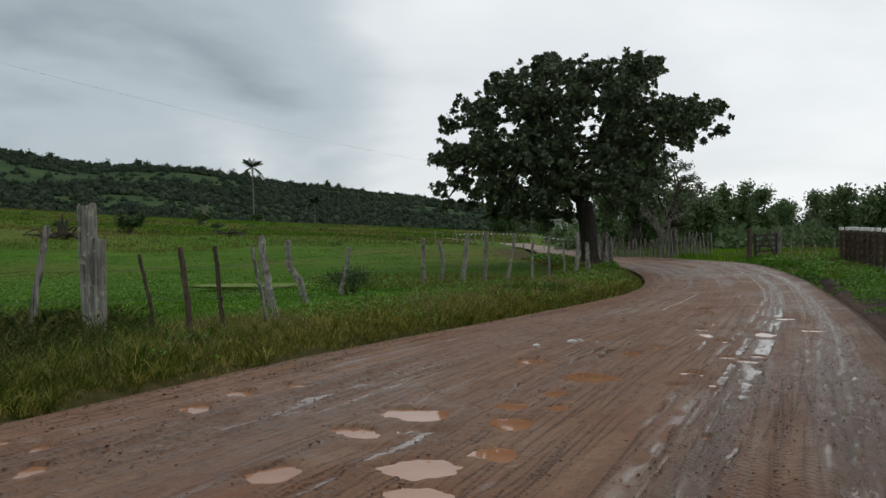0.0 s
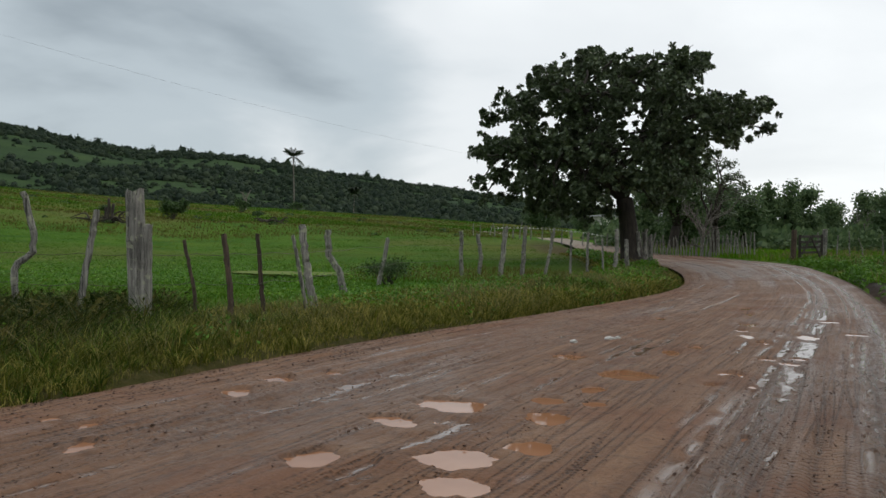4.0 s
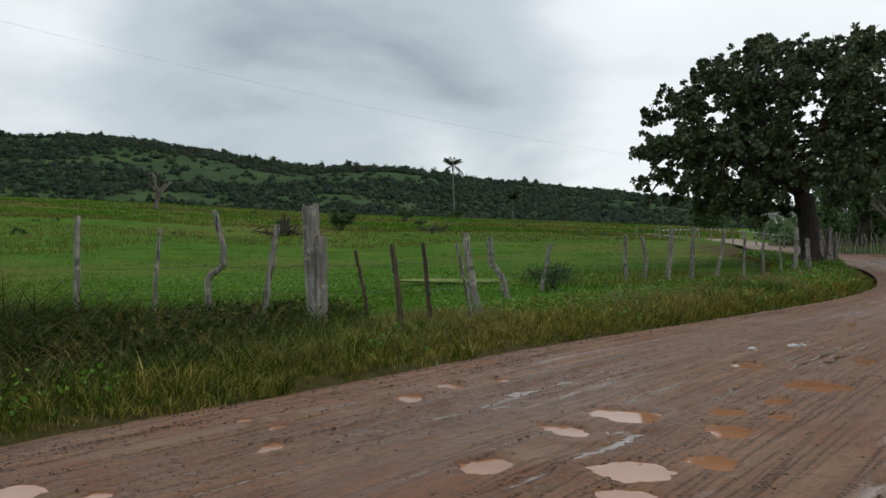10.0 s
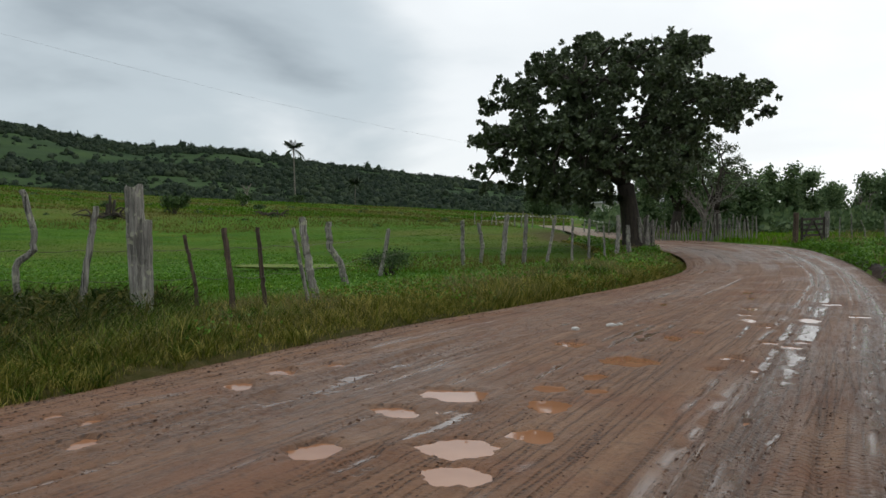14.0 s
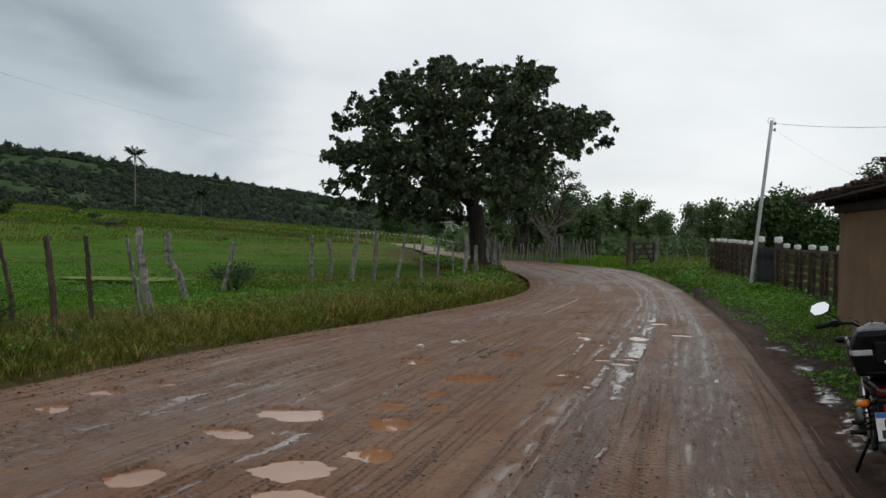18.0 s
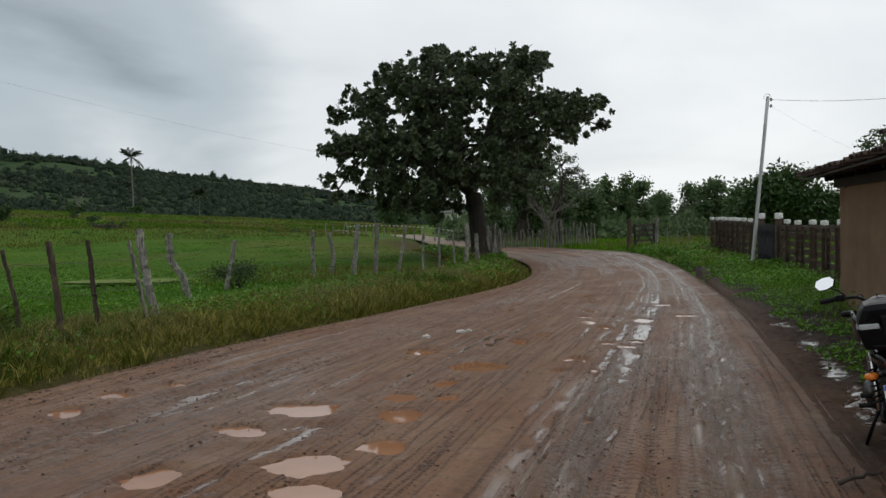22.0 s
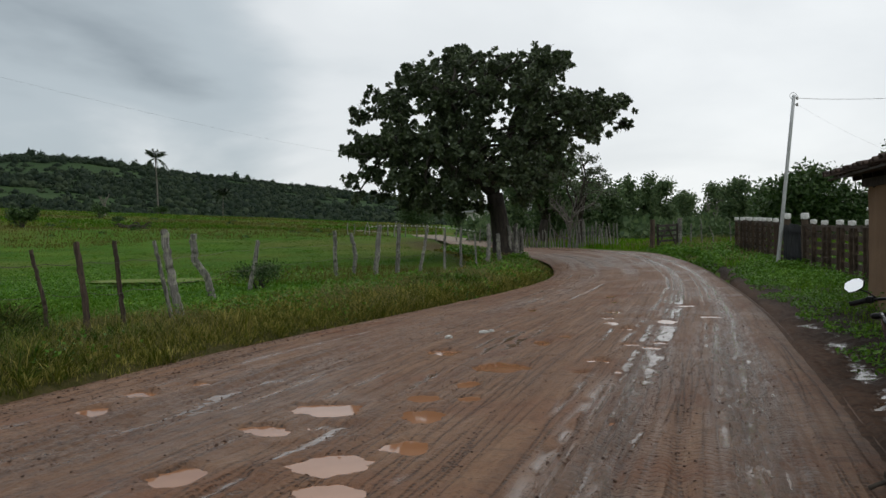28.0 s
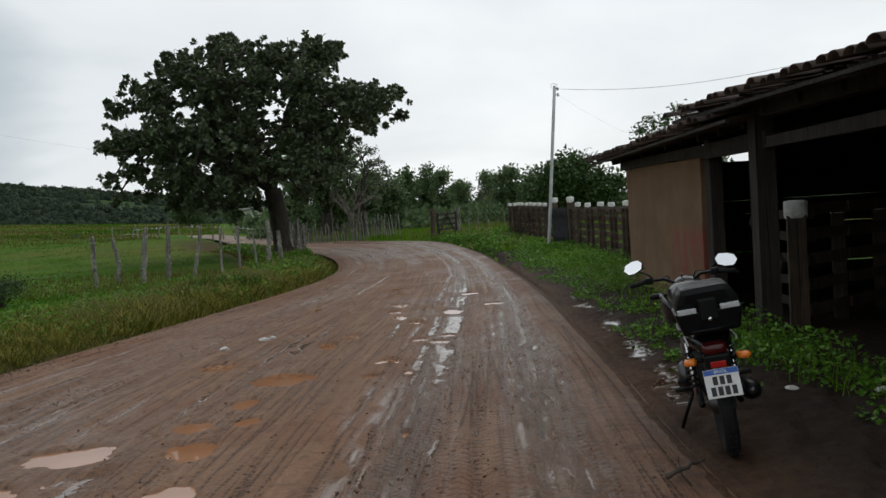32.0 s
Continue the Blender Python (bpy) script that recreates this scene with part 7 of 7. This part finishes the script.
tuft = np.clip(fbm(x * 2.3, y * 2.3, 3, 80) + 0.15, 0, 1)
h = (1 - 0.45 * smooth(1.2, 2.2, out)) * (0.06 + 0.05 * smooth(0.0, 1.0, out) + 0.18 * tuft * smooth(-0.1, 0.5, out) + 0.06 * np.clip(clump, 0, 1)) * vr.uniform(0.5, 1.4, n)
w = np.maximum(0.007, dist * 0.00075) * vr.uniform(0.7, 1.4, n)
x, y, h, w, out, dist = (q[keep] for q in (x, y, h, w, out, dist))
lay("verge_grass", x, y, h, w, vr.uniform(0.15, 1.1, len(x)), GRASS, "uneven green and yellowing grass of the road verge", "grass", 82)
n = 46000
x, y, out = along_left(n, 1.6, -0.09, 0.8)
lay("edge_grass", x, y, (0.07 + 0.10 * smooth(-0.2, 0.6, out)) * vr.uniform(0.6, 1.4, n), np.maximum(0.006, np.hypot(x, y) * 0.0007), vr.uniform(0.2, 0.9, n), GRASS, "short grass creeping over the edge of the road", "grass", 89)
# coarse grass hanging over the bank where the road bends away
n = 22000
x, y, out = along_left(n, 0.75, -0.12, 0.6)
keep = y > 13
x, y, out = x[keep], y[keep], out[keep]
lay("bank_grass", x, y, (0.10 + 0.14 * smooth(-0.1, 0.5, out)) * vr.uniform(0.6, 1.4, len(x)), np.hypot(x, y) * 0.0011, vr.uniform(0.2, 1.0, len(x)), GRASS, "grass hanging over the bank of the bend", "grass", 190)
n = 30000
x, y, out = along_left(n, 1.3, 0.15, 3.2)
keep = fbm(x * 0.7, y * 0.7, 3, 83) > -0.06
x, y, out = x[keep], y[keep], out[keep]
lay("seed_grass", x[::2], y[::2], vr.uniform(0.22, 0.42, len(x[::2])), np.maximum(0.006, np.hypot(x[::2], y[::2]) * 0.0006), vr.uniform(0.2, 0.8, len(x[::2])), STRAW, "dry straw-coloured seeding grass in the verge", "grass", 84, 3)
# the rank dark growth by the first posts
n = 60000
x, y = vr.uniform(-13.5, -3.9, n), vr.uniform(2.5, 12.5, n)
d, side = road_side(x, y)
inside = smooth(0.2, 1.5, d) * smooth(5.5, 3.4, d) * smooth(-3.9, -5.2, x + 0.12 * (y - 8)) * (0.65 + fbm(x * 0.9, y * 0.9, 3, 85))
keep = (side < 0) & (vr.random(n) < inside * 1.3)
x, y, d = x[keep], y[keep], d[keep]
lay("rank_grass", x, y, (0.20 + 0.30 * smooth(0.6, 2.2, d)) * (1 + 0.9 * smooth(-6.0, -8.5, x)) * vr.uniform(0.5, 1.25, len(x)), vr.uniform(0.006, 0.013, len(x)), vr.uniform(0.4, 1.5, len(x)), TALL, "tall rank dark grass bending over at the fence", "grass", 86, 3)
pick = vr.permutation(len(x))[:520]
tussocks("rank_tussocks", x[pick], y[pick], (0.26 + 0.30 * smooth(0.6, 2.2, d[pick])) * (1 + 0.9 * smooth(-6.0, -8.5, x[pick])) * vr.uniform(0.7, 1.25, len(pick)), 36, np.full(len(pick), 0.016), TALL, "arching tufts of coarse dark grass at the fence", 186, 4, 0.5, 1.6)
lay("rank_straw", x[::4], y[::4], vr.uniform(0.25, 0.65, len(x[::4])), 0.006, vr.uniform(0.6, 1.5, len(x[::4])), STRAW, "dry stalks among the rank grass", "grass", 108, 3)
z = ground_z(x, y) + vr.uniform(0.05, 0.40, len(x)) * smooth(0.5, 2.0, d)
tagged(put("rank_leaves", leaf_cards(np.stack([x, y, z], 1)[::2], 0.11 * vr.uniform(0.5, 1.4, len(x[::2])), TALL, "rank_leaves", 109, 0.1, 0.35)), "dark leafy weeds in the rank growth", "weeds", kind="stuff")
# fresh green tufts below the rank growth and here and there along the verge
n = 4200
x, y, out = along_left(n, 2.2, 0.05, 2.8)
keep = (x + 0.25 * y < -1.0 + 1.6 * fbm(x * 0.8, y * 0.8, 3, 187)) | (fbm(x * 0.6, y * 0.6, 3, 188) > 0.22)
x, y, out = x[keep], y[keep], out[keep]
tussocks("green_tussocks", x, y, (0.14 + 0.16 * smooth(0.1, 1.0, out)) * vr.uniform(0.7, 1.4, len(x)), 22, np.maximum(0.011, np.hypot(x, y) * 0.001), LUSH, "fresh green tufts of grass in the verge", 189, 3, 0.35, 1.3)
# broad leaves among the grass
n = 26000
x, y, out = along_left(n, 1.4, 0.1, 3.8)
keep = fbm(x * 0.8 + 9, y * 0.8, 3, 87) > 0.08
x, y = x[keep], y[keep]
z = ground_z(x, y) + vr.uniform(0.03, 0.26, len(x))
tagged(put("verge_weeds", leaf_cards(np.stack([x, y, z], 1), np.maximum(0.05, np.hypot(x, y) * 0.004) * vr.uniform(0.6, 1.4, len(x)), WEED, "verge_weeds", 88, 0.5, 0.55)), "broad-leaved weeds among the verge grass", "weeds", kind="stuff")
# the pasture behind the fence
n = 250000
az = vr.uniform(-72, 12, n)
dist = 9 + 85 * vr.random(n) ** 1.7
x, y = dist * np.sin(np.radians(az)), dist * np.cos(np.radians(az))
d, side = road_side(x, y)
keep = (d > 2.6) & (side < 0) & (((x + 5.67) / 2.2) ** 2 + ((y - 21.8) / 1.45) ** 2 > 0.9)
x, y, dist = x[keep], y[keep], dist[keep]
pale = fbm(x / 22, y / 22, 3, 91)
lay("pasture_grass", x, y, (0.07 + 0.07 * np.clip(fbm(x / 3, y / 3, 3, 92) + 0.4, 0, 1)) * (0.8 - 0.3 * smooth(18, 35, dist)) * vr.uniform(0.6, 1.3, len(x)), np.maximum(0.010, dist * 0.0010), vr.uniform(0.1, 0.6, len(x)), SHORT, "short bright green pasture grass", "grass", 93)
keep = pale + 0.25 * smooth(40, 70, dist) > 0.16
x, y, dist = x[keep][::3], y[keep][::3], dist[keep][::3]
lay("dry_pasture_grass", x, y, 0.20 * vr.uniform(0.6, 1.2, len(x)), np.maximum(0.010, dist * 0.0011), vr.uniform(0.1, 0.6, len(x)), DRYFAR, "patches of dry grass in the pasture", "grass", 94)
n = 70000
az, dist = vr.uniform(-66, 6, n), 80 + 92 * vr.random(n)
x, y = dist * np.sin(np.radians(az)), dist * np.cos(np.radians(az))
tone = fbm(x / 18, y / 9, 3, 191) + 0.15 * np.sin(dist / 9)
lay("far_pasture_grass", x[tone < 0.12], y[tone < 0.12], vr.uniform(0.10, 0.28, (tone < 0.12).sum()), 0.18, vr.uniform(0.1, 0.7, (tone < 0.12).sum()), SHORT, "green grass of the far pasture", "grass", 192)
lay("far_dry_grass", x[tone >= 0.12], y[tone >= 0.12], vr.uniform(0.10, 0.28, (tone >= 0.12).sum()), 0.16, vr.uniform(0.1, 0.7, (tone >= 0.12).sum()), DRYFAR, "dry brownish grass of the far pasture", "grass", 193)
# marsh plants where the pasture lies wet
n = 14000
x, y = -8.5 + vr.normal(0, 5.0, n), 21.5 + vr.normal(0, 3.2, n)
d, side = road_side(x, y)
keep = (side < 0) & (d > 4.2) & (((x + 5.67) / 2.2) ** 2 + ((y - 21.8) / 1.4) ** 2 > 1)
x, y = x[keep], y[keep]
z = ground_z(x, y) + vr.uniform(0.05, 0.22, len(x))
tagged(put("marsh_plants", leaf_cards(np.stack([x, y, z], 1), 0.06 * vr.uniform(0.5, 1.3, len(x)), WEED, "marsh_plants", 95, 0.6, 0.7)), "low marsh plants round the wet hollow", "weeds", kind="stuff")

# right-hand side: low bright weeds between the mud and the yard
n = 260000
x, y, out = along_left(n, 1.3, 0.05, 6.4, 1)
dist = np.hypot(x, y)
loc = sm4.inverted()
lx = loc[0][0] * x + loc[0][1] * y + loc[0][3]
ly = loc[1][0] * x + loc[1][1] * y + loc[1][3]
in_shed = (lx > -0.3) & (ly > -0.05) & (lx < 14) & (ly < 6)
bike_away = np.hypot(x - 3.4, y - 4.4)
start = np.interp(y, [3, 5, 7, 9.4, 16, 26, 35], [1.15, 0.50, 0.40, 0.50, 0.55, 0.35, 0.2]) + 0.55 * fbm(x * 0.9, y * 0.9, 3, 97)
keep = (out > start) & ~in_shed & (bike_away > 0.85) & (y > 1.5) & (fbm(x * 1.6, y * 1.6, 3, 98) > -0.22) & (out < 6.2) & (y < 33 + 4 * vr.random(n))
x, y, out, dist = x[keep], y[keep], out[keep], dist[keep]
heap = np.clip(0.5 + fbm(x * 1.3, y * 1.3, 3, 99), 0, 1) * smooth(0, 0.8, out - start[keep] if len(start) != len(out) else out - start)
z = ground_z(x, y) + vr.random(len(x)) * (0.07 + 0.32 * heap)
tagged(put("roadside_weeds", leaf_cards(np.stack([x, y, z], 1), np.maximum(0.045, dist * 0.0028) * vr.uniform(0.6, 1.4, len(x)), WEED, "roadside_weeds", 101, 0.45, 0.6)), "low bright green weeds along the yard fence", "weeds", kind="stuff")
n = 30000
x, y, out = along_left(n, 1.2, 0.9, 6.5, 1)
d, side = road_side(x, y)
lx = loc[0][0] * x + loc[0][1] * y + loc[0][3]
ly = loc[1][0] * x + loc[1][1] * y + loc[1][3]
keep = ~((lx > -0.3) & (ly > -0.05) & (lx < 14) & (ly < 6)) & (np.hypot(x - 3.4, y - 4.4) > 1.2) & (y > 3) & (d > 0.8)
x, y = x[keep], y[keep]
lay("yard_side_grass", x, y, vr.uniform(0.10, 0.32, len(x)), np.maximum(0.007, np.hypot(x, y) * 0.0007), vr.uniform(0.2, 0.8, len(x)), MEADOW, "green grass among the roadside weeds", "grass", 102)
# the far side of the bend and the meadow behind the yard
n = 60000
az = vr.uniform(8, 40, n)
dist = vr.uniform(27, 75, n)
x, y = dist * np.sin(np.radians(az)), dist * np.cos(np.radians(az))
d, side = road_side(x, y)
keep = (d > 0.15) & (side > 0)
x, y, dist, d = x[keep], y[keep], dist[keep], d[keep]
lay("meadow_grass", x, y, vr.uniform(0.12, 0.34, len(x)), dist * 0.0014, vr.uniform(0.1, 0.6, len(x)), MEADOW, "green meadow grass beyond the bend", "grass", 103)
k = fbm(x / 3, y / 3, 3, 104) > 0.0
lay("bend_dry_grass", x[k][::4], y[k][::4], vr.uniform(0.3, 0.6, len(x[k][::4])), 0.035, vr.uniform(0.1, 0.6, len(x[k][::4])), STRAW, "dry grass along the far side of the bend", "grass", 105)

# ---- trodden mud between the road and the weeds ----
ku = np.nonzero((MID[:, 1] > -9) & (MID[:, 1] < 36))[0]
wid = np.concatenate([np.linspace(-0.25, 2.0, 60), np.linspace(2.2, 7.5, 22)])
ex = LINE[ku, 2][:, None] + ACROSS[ku, 0][:, None] * wid[None, :]
ey = LINE[ku, 3][:, None] + ACROSS[ku, 1][:, None] * wid[None, :]
ez = ground_z(ex, ey) * (wid[None, :] > 0) + (rise(ex, ey)) * (wid[None, :] <= 0)
sa = ALONG[ku][:, None] + 0 * ex
rough_mud = 0.022 * vnoise(wid[None, :] * 5 + 0 * ex, sa * 2.2, 111) + 0.042 * fbm(wid[None, :] * 11 + 0 * ex, sa * 11, 3, 112)
gully = -0.035 * np.exp(-(((wid[None, :] - 0.30 - 0.10 * np.sin(sa * 0.6)) / 0.20) ** 2)) * smooth(24, 10, np.hypot(ex, ey))
churn = rough_mud * smooth(-0.15, 0.3, wid)[None, :] + gully
# water stands in the lowest prints of the gully
fill = -0.064 + 0.030 * np.exp(-(((wid[None, :] - 0.36 - 0.10 * np.sin(sa * 0.6)) / 0.22) ** 2)) * smooth(3.5, 6, ey) * smooth(15, 11, ey) + 0.010 * vnoise(wid[None, :] * 4 + 0 * ex, sa * 1.6, 113)
pool = smooth(-0.002, 0.004, fill - churn)
churn = np.maximum(churn, fill)
ez = ez + 0.012 + churn - 0.06 * smooth(0.05, -0.25, wid)[None, :]
ez = ez - 0.22 * smooth(27, 33, ey) - 0.10 * smooth(6.0, 7.5, wid)[None, :]
R1, R2 = ex.shape
i, j = np.meshgrid(np.arange(R1 - 1), np.arange(R2 - 1), indexing="ij")
a = (i * R2 + j).ravel()
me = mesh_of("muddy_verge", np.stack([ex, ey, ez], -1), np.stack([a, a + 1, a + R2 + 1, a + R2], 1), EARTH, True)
wet_v = me.attributes.new("wet", "FLOAT", "POINT")
wet_v.data.foreach_set("value", pool.ravel().astype(np.float32))
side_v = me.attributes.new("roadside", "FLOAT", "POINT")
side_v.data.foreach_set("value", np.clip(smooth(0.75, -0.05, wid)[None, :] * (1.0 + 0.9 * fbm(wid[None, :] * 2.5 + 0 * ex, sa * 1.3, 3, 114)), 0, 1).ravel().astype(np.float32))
tagged(put("muddy_verge", me), "dark churned mud between the road and the weeds", "mud", kind="structure")

# ---- wires, pond, house, stones and clods ----
def barbed(a, b, za, zb, sag, label, barbs=0, rad=0.004, seed=0):
    """A strand of fence wire between two points, with barbs or rags."""
    r = np.random.default_rng(seed)
    p = wire_path((*a, za), (*b, zb), sag, 14)
    bits = [tube(p, rad, 4, False)]
    for t in np.linspace(0.03, 0.97, barbs):
        c = p[int(t * 13)] + (p[min(13, int(t * 13) + 1)] - p[int(t * 13)]) * (t * 13 % 1)
        bits.append(moved(box(-0.028, 0.028, -0.012, 0.012, -0.035, 0.035), Matrix.Translation(c) @ pose(0, 0, 0, r.uniform(-30, 30), r.uniform(-30, 30), r.uniform(0, 180))))
    ob = put("fence_wire", mesh_of("fence_wire", *join(*bits), WIRE if not barbs else CAPWHITE))
    return tagged(ob, label, "wire", "wires of the pasture fence")


line_posts = [(-9.53, 11.02), (-6.76, 10.71), (-5.78, 10.58), (-5.03, 10.91), (-4.44, 11.51), (-3.66, 10.98), (-3.25, 11.48), (-2.95, 13.2), (-2.6, 15.6), (-2.1, 18.0), (-0.7, 23.0), (0.5, 23.5), (1.9, 24.1), (3.4, 25.0), (4.1, 25.6)]
for k in range(len(line_posts) - 1):
    a, b = (tuple(c * (0.955 if p[1] < 14 else 1.0) for c in p) for p in line_posts[k:k + 2])
    za, zb = on_ground(*a), on_ground(*b)
    for q, hgt in enumerate((0.95, 0.55)):
        barbed(a, b, za + hgt, zb + hgt, 0.03 + 0.02 * q, "thin rusty strand of fence wire", 0, 0.0035, k)
# a slack line hung with pale scraps swings across behind the fence
barbed(bearing(0.6, 33), bearing(8.6, 31), 1.62, 1.38, -0.12, "slack wire hung with small pale scraps", 26, 0.006, 77)

# the shallow pool in the pasture, skinned with pale weed
m = Mat("pale_pond_weed")
v = m.coord()
c = m.ramp(m.noise(v, 3.0, 5), [(0.35, (0.075, 0.12, 0.020)), (0.65, (0.165, 0.195, 0.052))])
POND = m.set(c, m.span(m.noise(v, 1.2, 3), 0.3, 0.7, 0.75, 0.95), Specular_IOR_Level=0.1)
ang = np.linspace(0, 2 * np.pi, 48, endpoint=False)
lump = 1 + 0.22 * vnoise(ang * 2, 0 * ang, 7) + 0.1 * vnoise(ang * 5, 0 * ang, 8)
pv = np.stack([1.9 * np.cos(ang) * lump, 0.85 * np.sin(ang) * lump, 0 * ang], 1)
pv = np.concatenate([pv, pv * (0.9, 0.9, 1) - (0, 0, 0.06)])
pf = [tuple(range(48)), tuple(range(95, 47, -1))] + [(q, 48 + q, 48 + (q + 1) % 48, (q + 1) % 48) for q in range(48)]
px, py = bearing(-14.6, 22.5)
tagged(put("pond", mesh_of("pond", pv, pf, POND), None, "", pose(px, py, on_ground(px, py) + 0.085, 0, 0, 4)), "small weed-covered pool in the wet pasture", "pond")

# the house half hidden behind the trees
hx, hy = bearing(12.1, 78)
house = put("house", None, None, "", pose(hx, hy, on_ground(hx, hy), 0, 0, -10))
LIME = plain("limewashed_wall", (0.58, 0.57, 0.53), 0.9, 0.2, 2)
ROOFGREY = plain("grey_roof_sheet", (0.34, 0.34, 0.35), 0.7, 0.25, 3)
put("wall", mesh_of("wall", *box(-3, 3, -2.4, 2.4, -0.3, 2.5), LIME), house)
rv = [(-3.4, -2.9, 2.45), (3.4, -2.9, 2.45), (3.4, 0, 3.7), (-3.4, 0, 3.7), (3.4, 2.9, 2.45), (-3.4, 2.9, 2.45)]
rv = rv + [(x, y, z - 0.12) for x, y, z in rv]
put("roof", mesh_of("roof", rv, [(0, 1, 2, 3), (3, 2, 4, 5), (6, 9, 8, 7), (9, 11, 10, 8), (0, 6, 7, 1), (5, 4, 10, 11), (0, 3, 9, 6), (3, 5, 11, 9), (1, 7, 8, 2), (2, 8, 10, 4)], ROOFGREY), house, "grey sheet roof")
DOORM = plain("dark_door", (0.06, 0.05, 0.045), 0.6)
put("door", mesh_of("door", *box(-0.45, 0.45, -2.46, -2.40, 0, 2.05, 0.01), DOORM), house)
for wx in (-1.9, 1.7):
    put("window", mesh_of("window", *box(wx - 0.5, wx + 0.5, -2.46, -2.40, 0.95, 1.95, 0.01), DOORM), house)
tagged(house, "small white house with a grey roof among trees", "house")
hx, hy = bearing(9.6, 92)
hut = put("house", None, None, "", pose(hx, hy, on_ground(hx, hy), 0, 0, 8))
put("wall", mesh_of("wall", *box(-2.6, 2.6, -2, 2, -0.3, 2.2), LIME), hut)
put("roof", mesh_of("roof", *box(-3, 3, -2.4, 2.4, 2.2, 2.42, 0.03), ROOFGREY), hut, "flat grey roof")
tagged(hut, "low white hut beyond the bend", "house")

# pale scraps and stones lying on the road
PALESTONE = plain("pale_stone", (0.55, 0.54, 0.51), 0.7, 0.3, 20)


def stone(x, y, z, s, mat, label, seed, name="stone"):
    r = np.random.default_rng(seed)
    bm = bmesh.new()
    bmesh.ops.create_icosphere(bm, subdivisions=2, radius=1.0)
    vs = np.array([tuple(p.co) for p in bm.verts])
    bm.verts.index_update()
    fs = [tuple(p.index for p in f.verts) for f in bm.faces]
    bm.free()
    vs *= (1 + 0.25 * r.normal(size=(len(vs), 1)) * 0.5) * np.array(s)
    return tagged(put(name, mesh_of(name, vs, fs, mat), None, "", pose(x, y, z, 0, 0, r.uniform(0, 180))), label, name, "stones on the road")


stone(1.10, 9.85, 0.02, (0.06, 0.045, 0.03), PALESTONE, "pale stone on the clay road", 1)
stone(1.62, 10.25, 0.02, (0.07, 0.05, 0.03), PALESTONE, "pale stone on the clay road", 2)
stone(1.74, 10.35, 0.02, (0.04, 0.03, 0.025), PALESTONE, "small pale stone on the clay road", 3)
stone(4.85, 4.35, 0.03, (0.09, 0.06, 0.04), PALESTONE, "pale stone in the mud beside the motorcycle", 4)
stone(4.45, 4.75, 0.03, (0.06, 0.05, 0.03), PALESTONE, "pale stone in the mud beside the motorcycle", 5)
stone(4.1, 5.3, 0.05, (0.16, 0.11, 0.07), EARTH, "lump of brown earth beside the motorcycle", 6)
# the stick in the mud behind the motorcycle
sp, srad = limb((2.60, 3.80, 0.02), (2.92, 3.90, 0.03), 0.013, 0.007, 5, 0.2)
st2, sr2 = limb((2.72, 3.84, 0.03), (2.78, 3.93, 0.06), 0.007, 0.004, 6, 0.2)
tagged(put("stick", mesh_of("stick", *join(tube(sp, srad, 7), tube(st2, sr2, 5)), BARK, True)), "dark broken stick lying in the mud", "stick")

# clods thrown up along the wheel tracks and the road's edge
cr = np.random.default_rng(88)
bm = bmesh.new()
bmesh.ops.create_icosphere(bm, subdivisions=1, radius=1.0)
cv = np.array([tuple(p.co) for p in bm.verts])
bm.verts.index_update()
cf = np.array([tuple(p.index for p in f.verts) for f in bm.faces])
bm.free()


def clods(name, n, ulo, uhi, smin, smax, mat, label, band=None, grooves=None):
    ks = np.nonzero((MID[:, 1] > 0.5) & (MID[:, 1] < 30))[0]
    k = ks[(len(ks) * cr.random(n) ** 1.2).astype(int)]
    u = cr.uniform(ulo, uhi, n)
    if band is not None:
        u = np.array(band)[cr.integers(len(band), size=n)] + cr.normal(0, 0.035, n)
    if grooves is not None:
        which = cr.integers(len(grooves), size=n)
        u = np.array([grooves[w_][0][k_] for w_, k_ in zip(which, k)]) / 6.6 + cr.normal(0.004, 0.006, n)
        strong = np.array([grooves[w_][1][k_] for w_, k_ in zip(which, k)]) > cr.random(n)
        u, k, n = u[strong], k[strong], int(strong.sum())
    u = np.clip(u, 0.003, 0.997)
    j = (u * (NU - 1)).astype(int)
    pos = np.stack([RX[k, j], RY[k, j], RZ[k, j]], 1) + cr.normal(0, 0.02, (n, 3)) * (1, 1, 0)
    dry = dip[k, j] < 0.08
    pos = pos[dry]
    n = len(pos)
    s = (smin + (smax - smin) * cr.random(n) ** 2.5)[:, None] * np.array((1, 0.85, 0.55)) * cr.uniform(0.7, 1.3, (n, 3))
    v = pos[:, None, :] + cv[None] * s[:, None, :] * (1 + 0.3 * cr.normal(size=(n, len(cv), 1)))
    f = (np.arange(n)[:, None, None] * len(cv) + cf[None]).reshape(-1, 3)
    return tagged(put(name, mesh_of(name, v.reshape(-1, 3), f, mat)), label, "mud clods", kind="stuff")


CLOD = plain("mud_clod", (0.075, 0.037, 0.022), 0.75, 0.4, 30)
clods("road_clods", 2200, 0.02, 0.98, 0.004, 0.014, CLOD, "small clods of mud scattered over the road")
clods("edge_clods", 2600, 0.0, 0.12, 0.004, 0.018, CLOD, "lumps of mud along the grassy edge of the road")
clods("rut_clods", 3000, 0, 1, 0.004, 0.013, CLOD, "clods pressed up beside the wheel tracks", [0.71, 0.76, 0.80, 0.86, 0.90, 0.18, 0.42, 0.30])
clods("groove_clods", 22000, 0, 1, 0.003, 0.011, CLOD, "crumbs of dark mud along the tyre grooves", None, GROOVES)
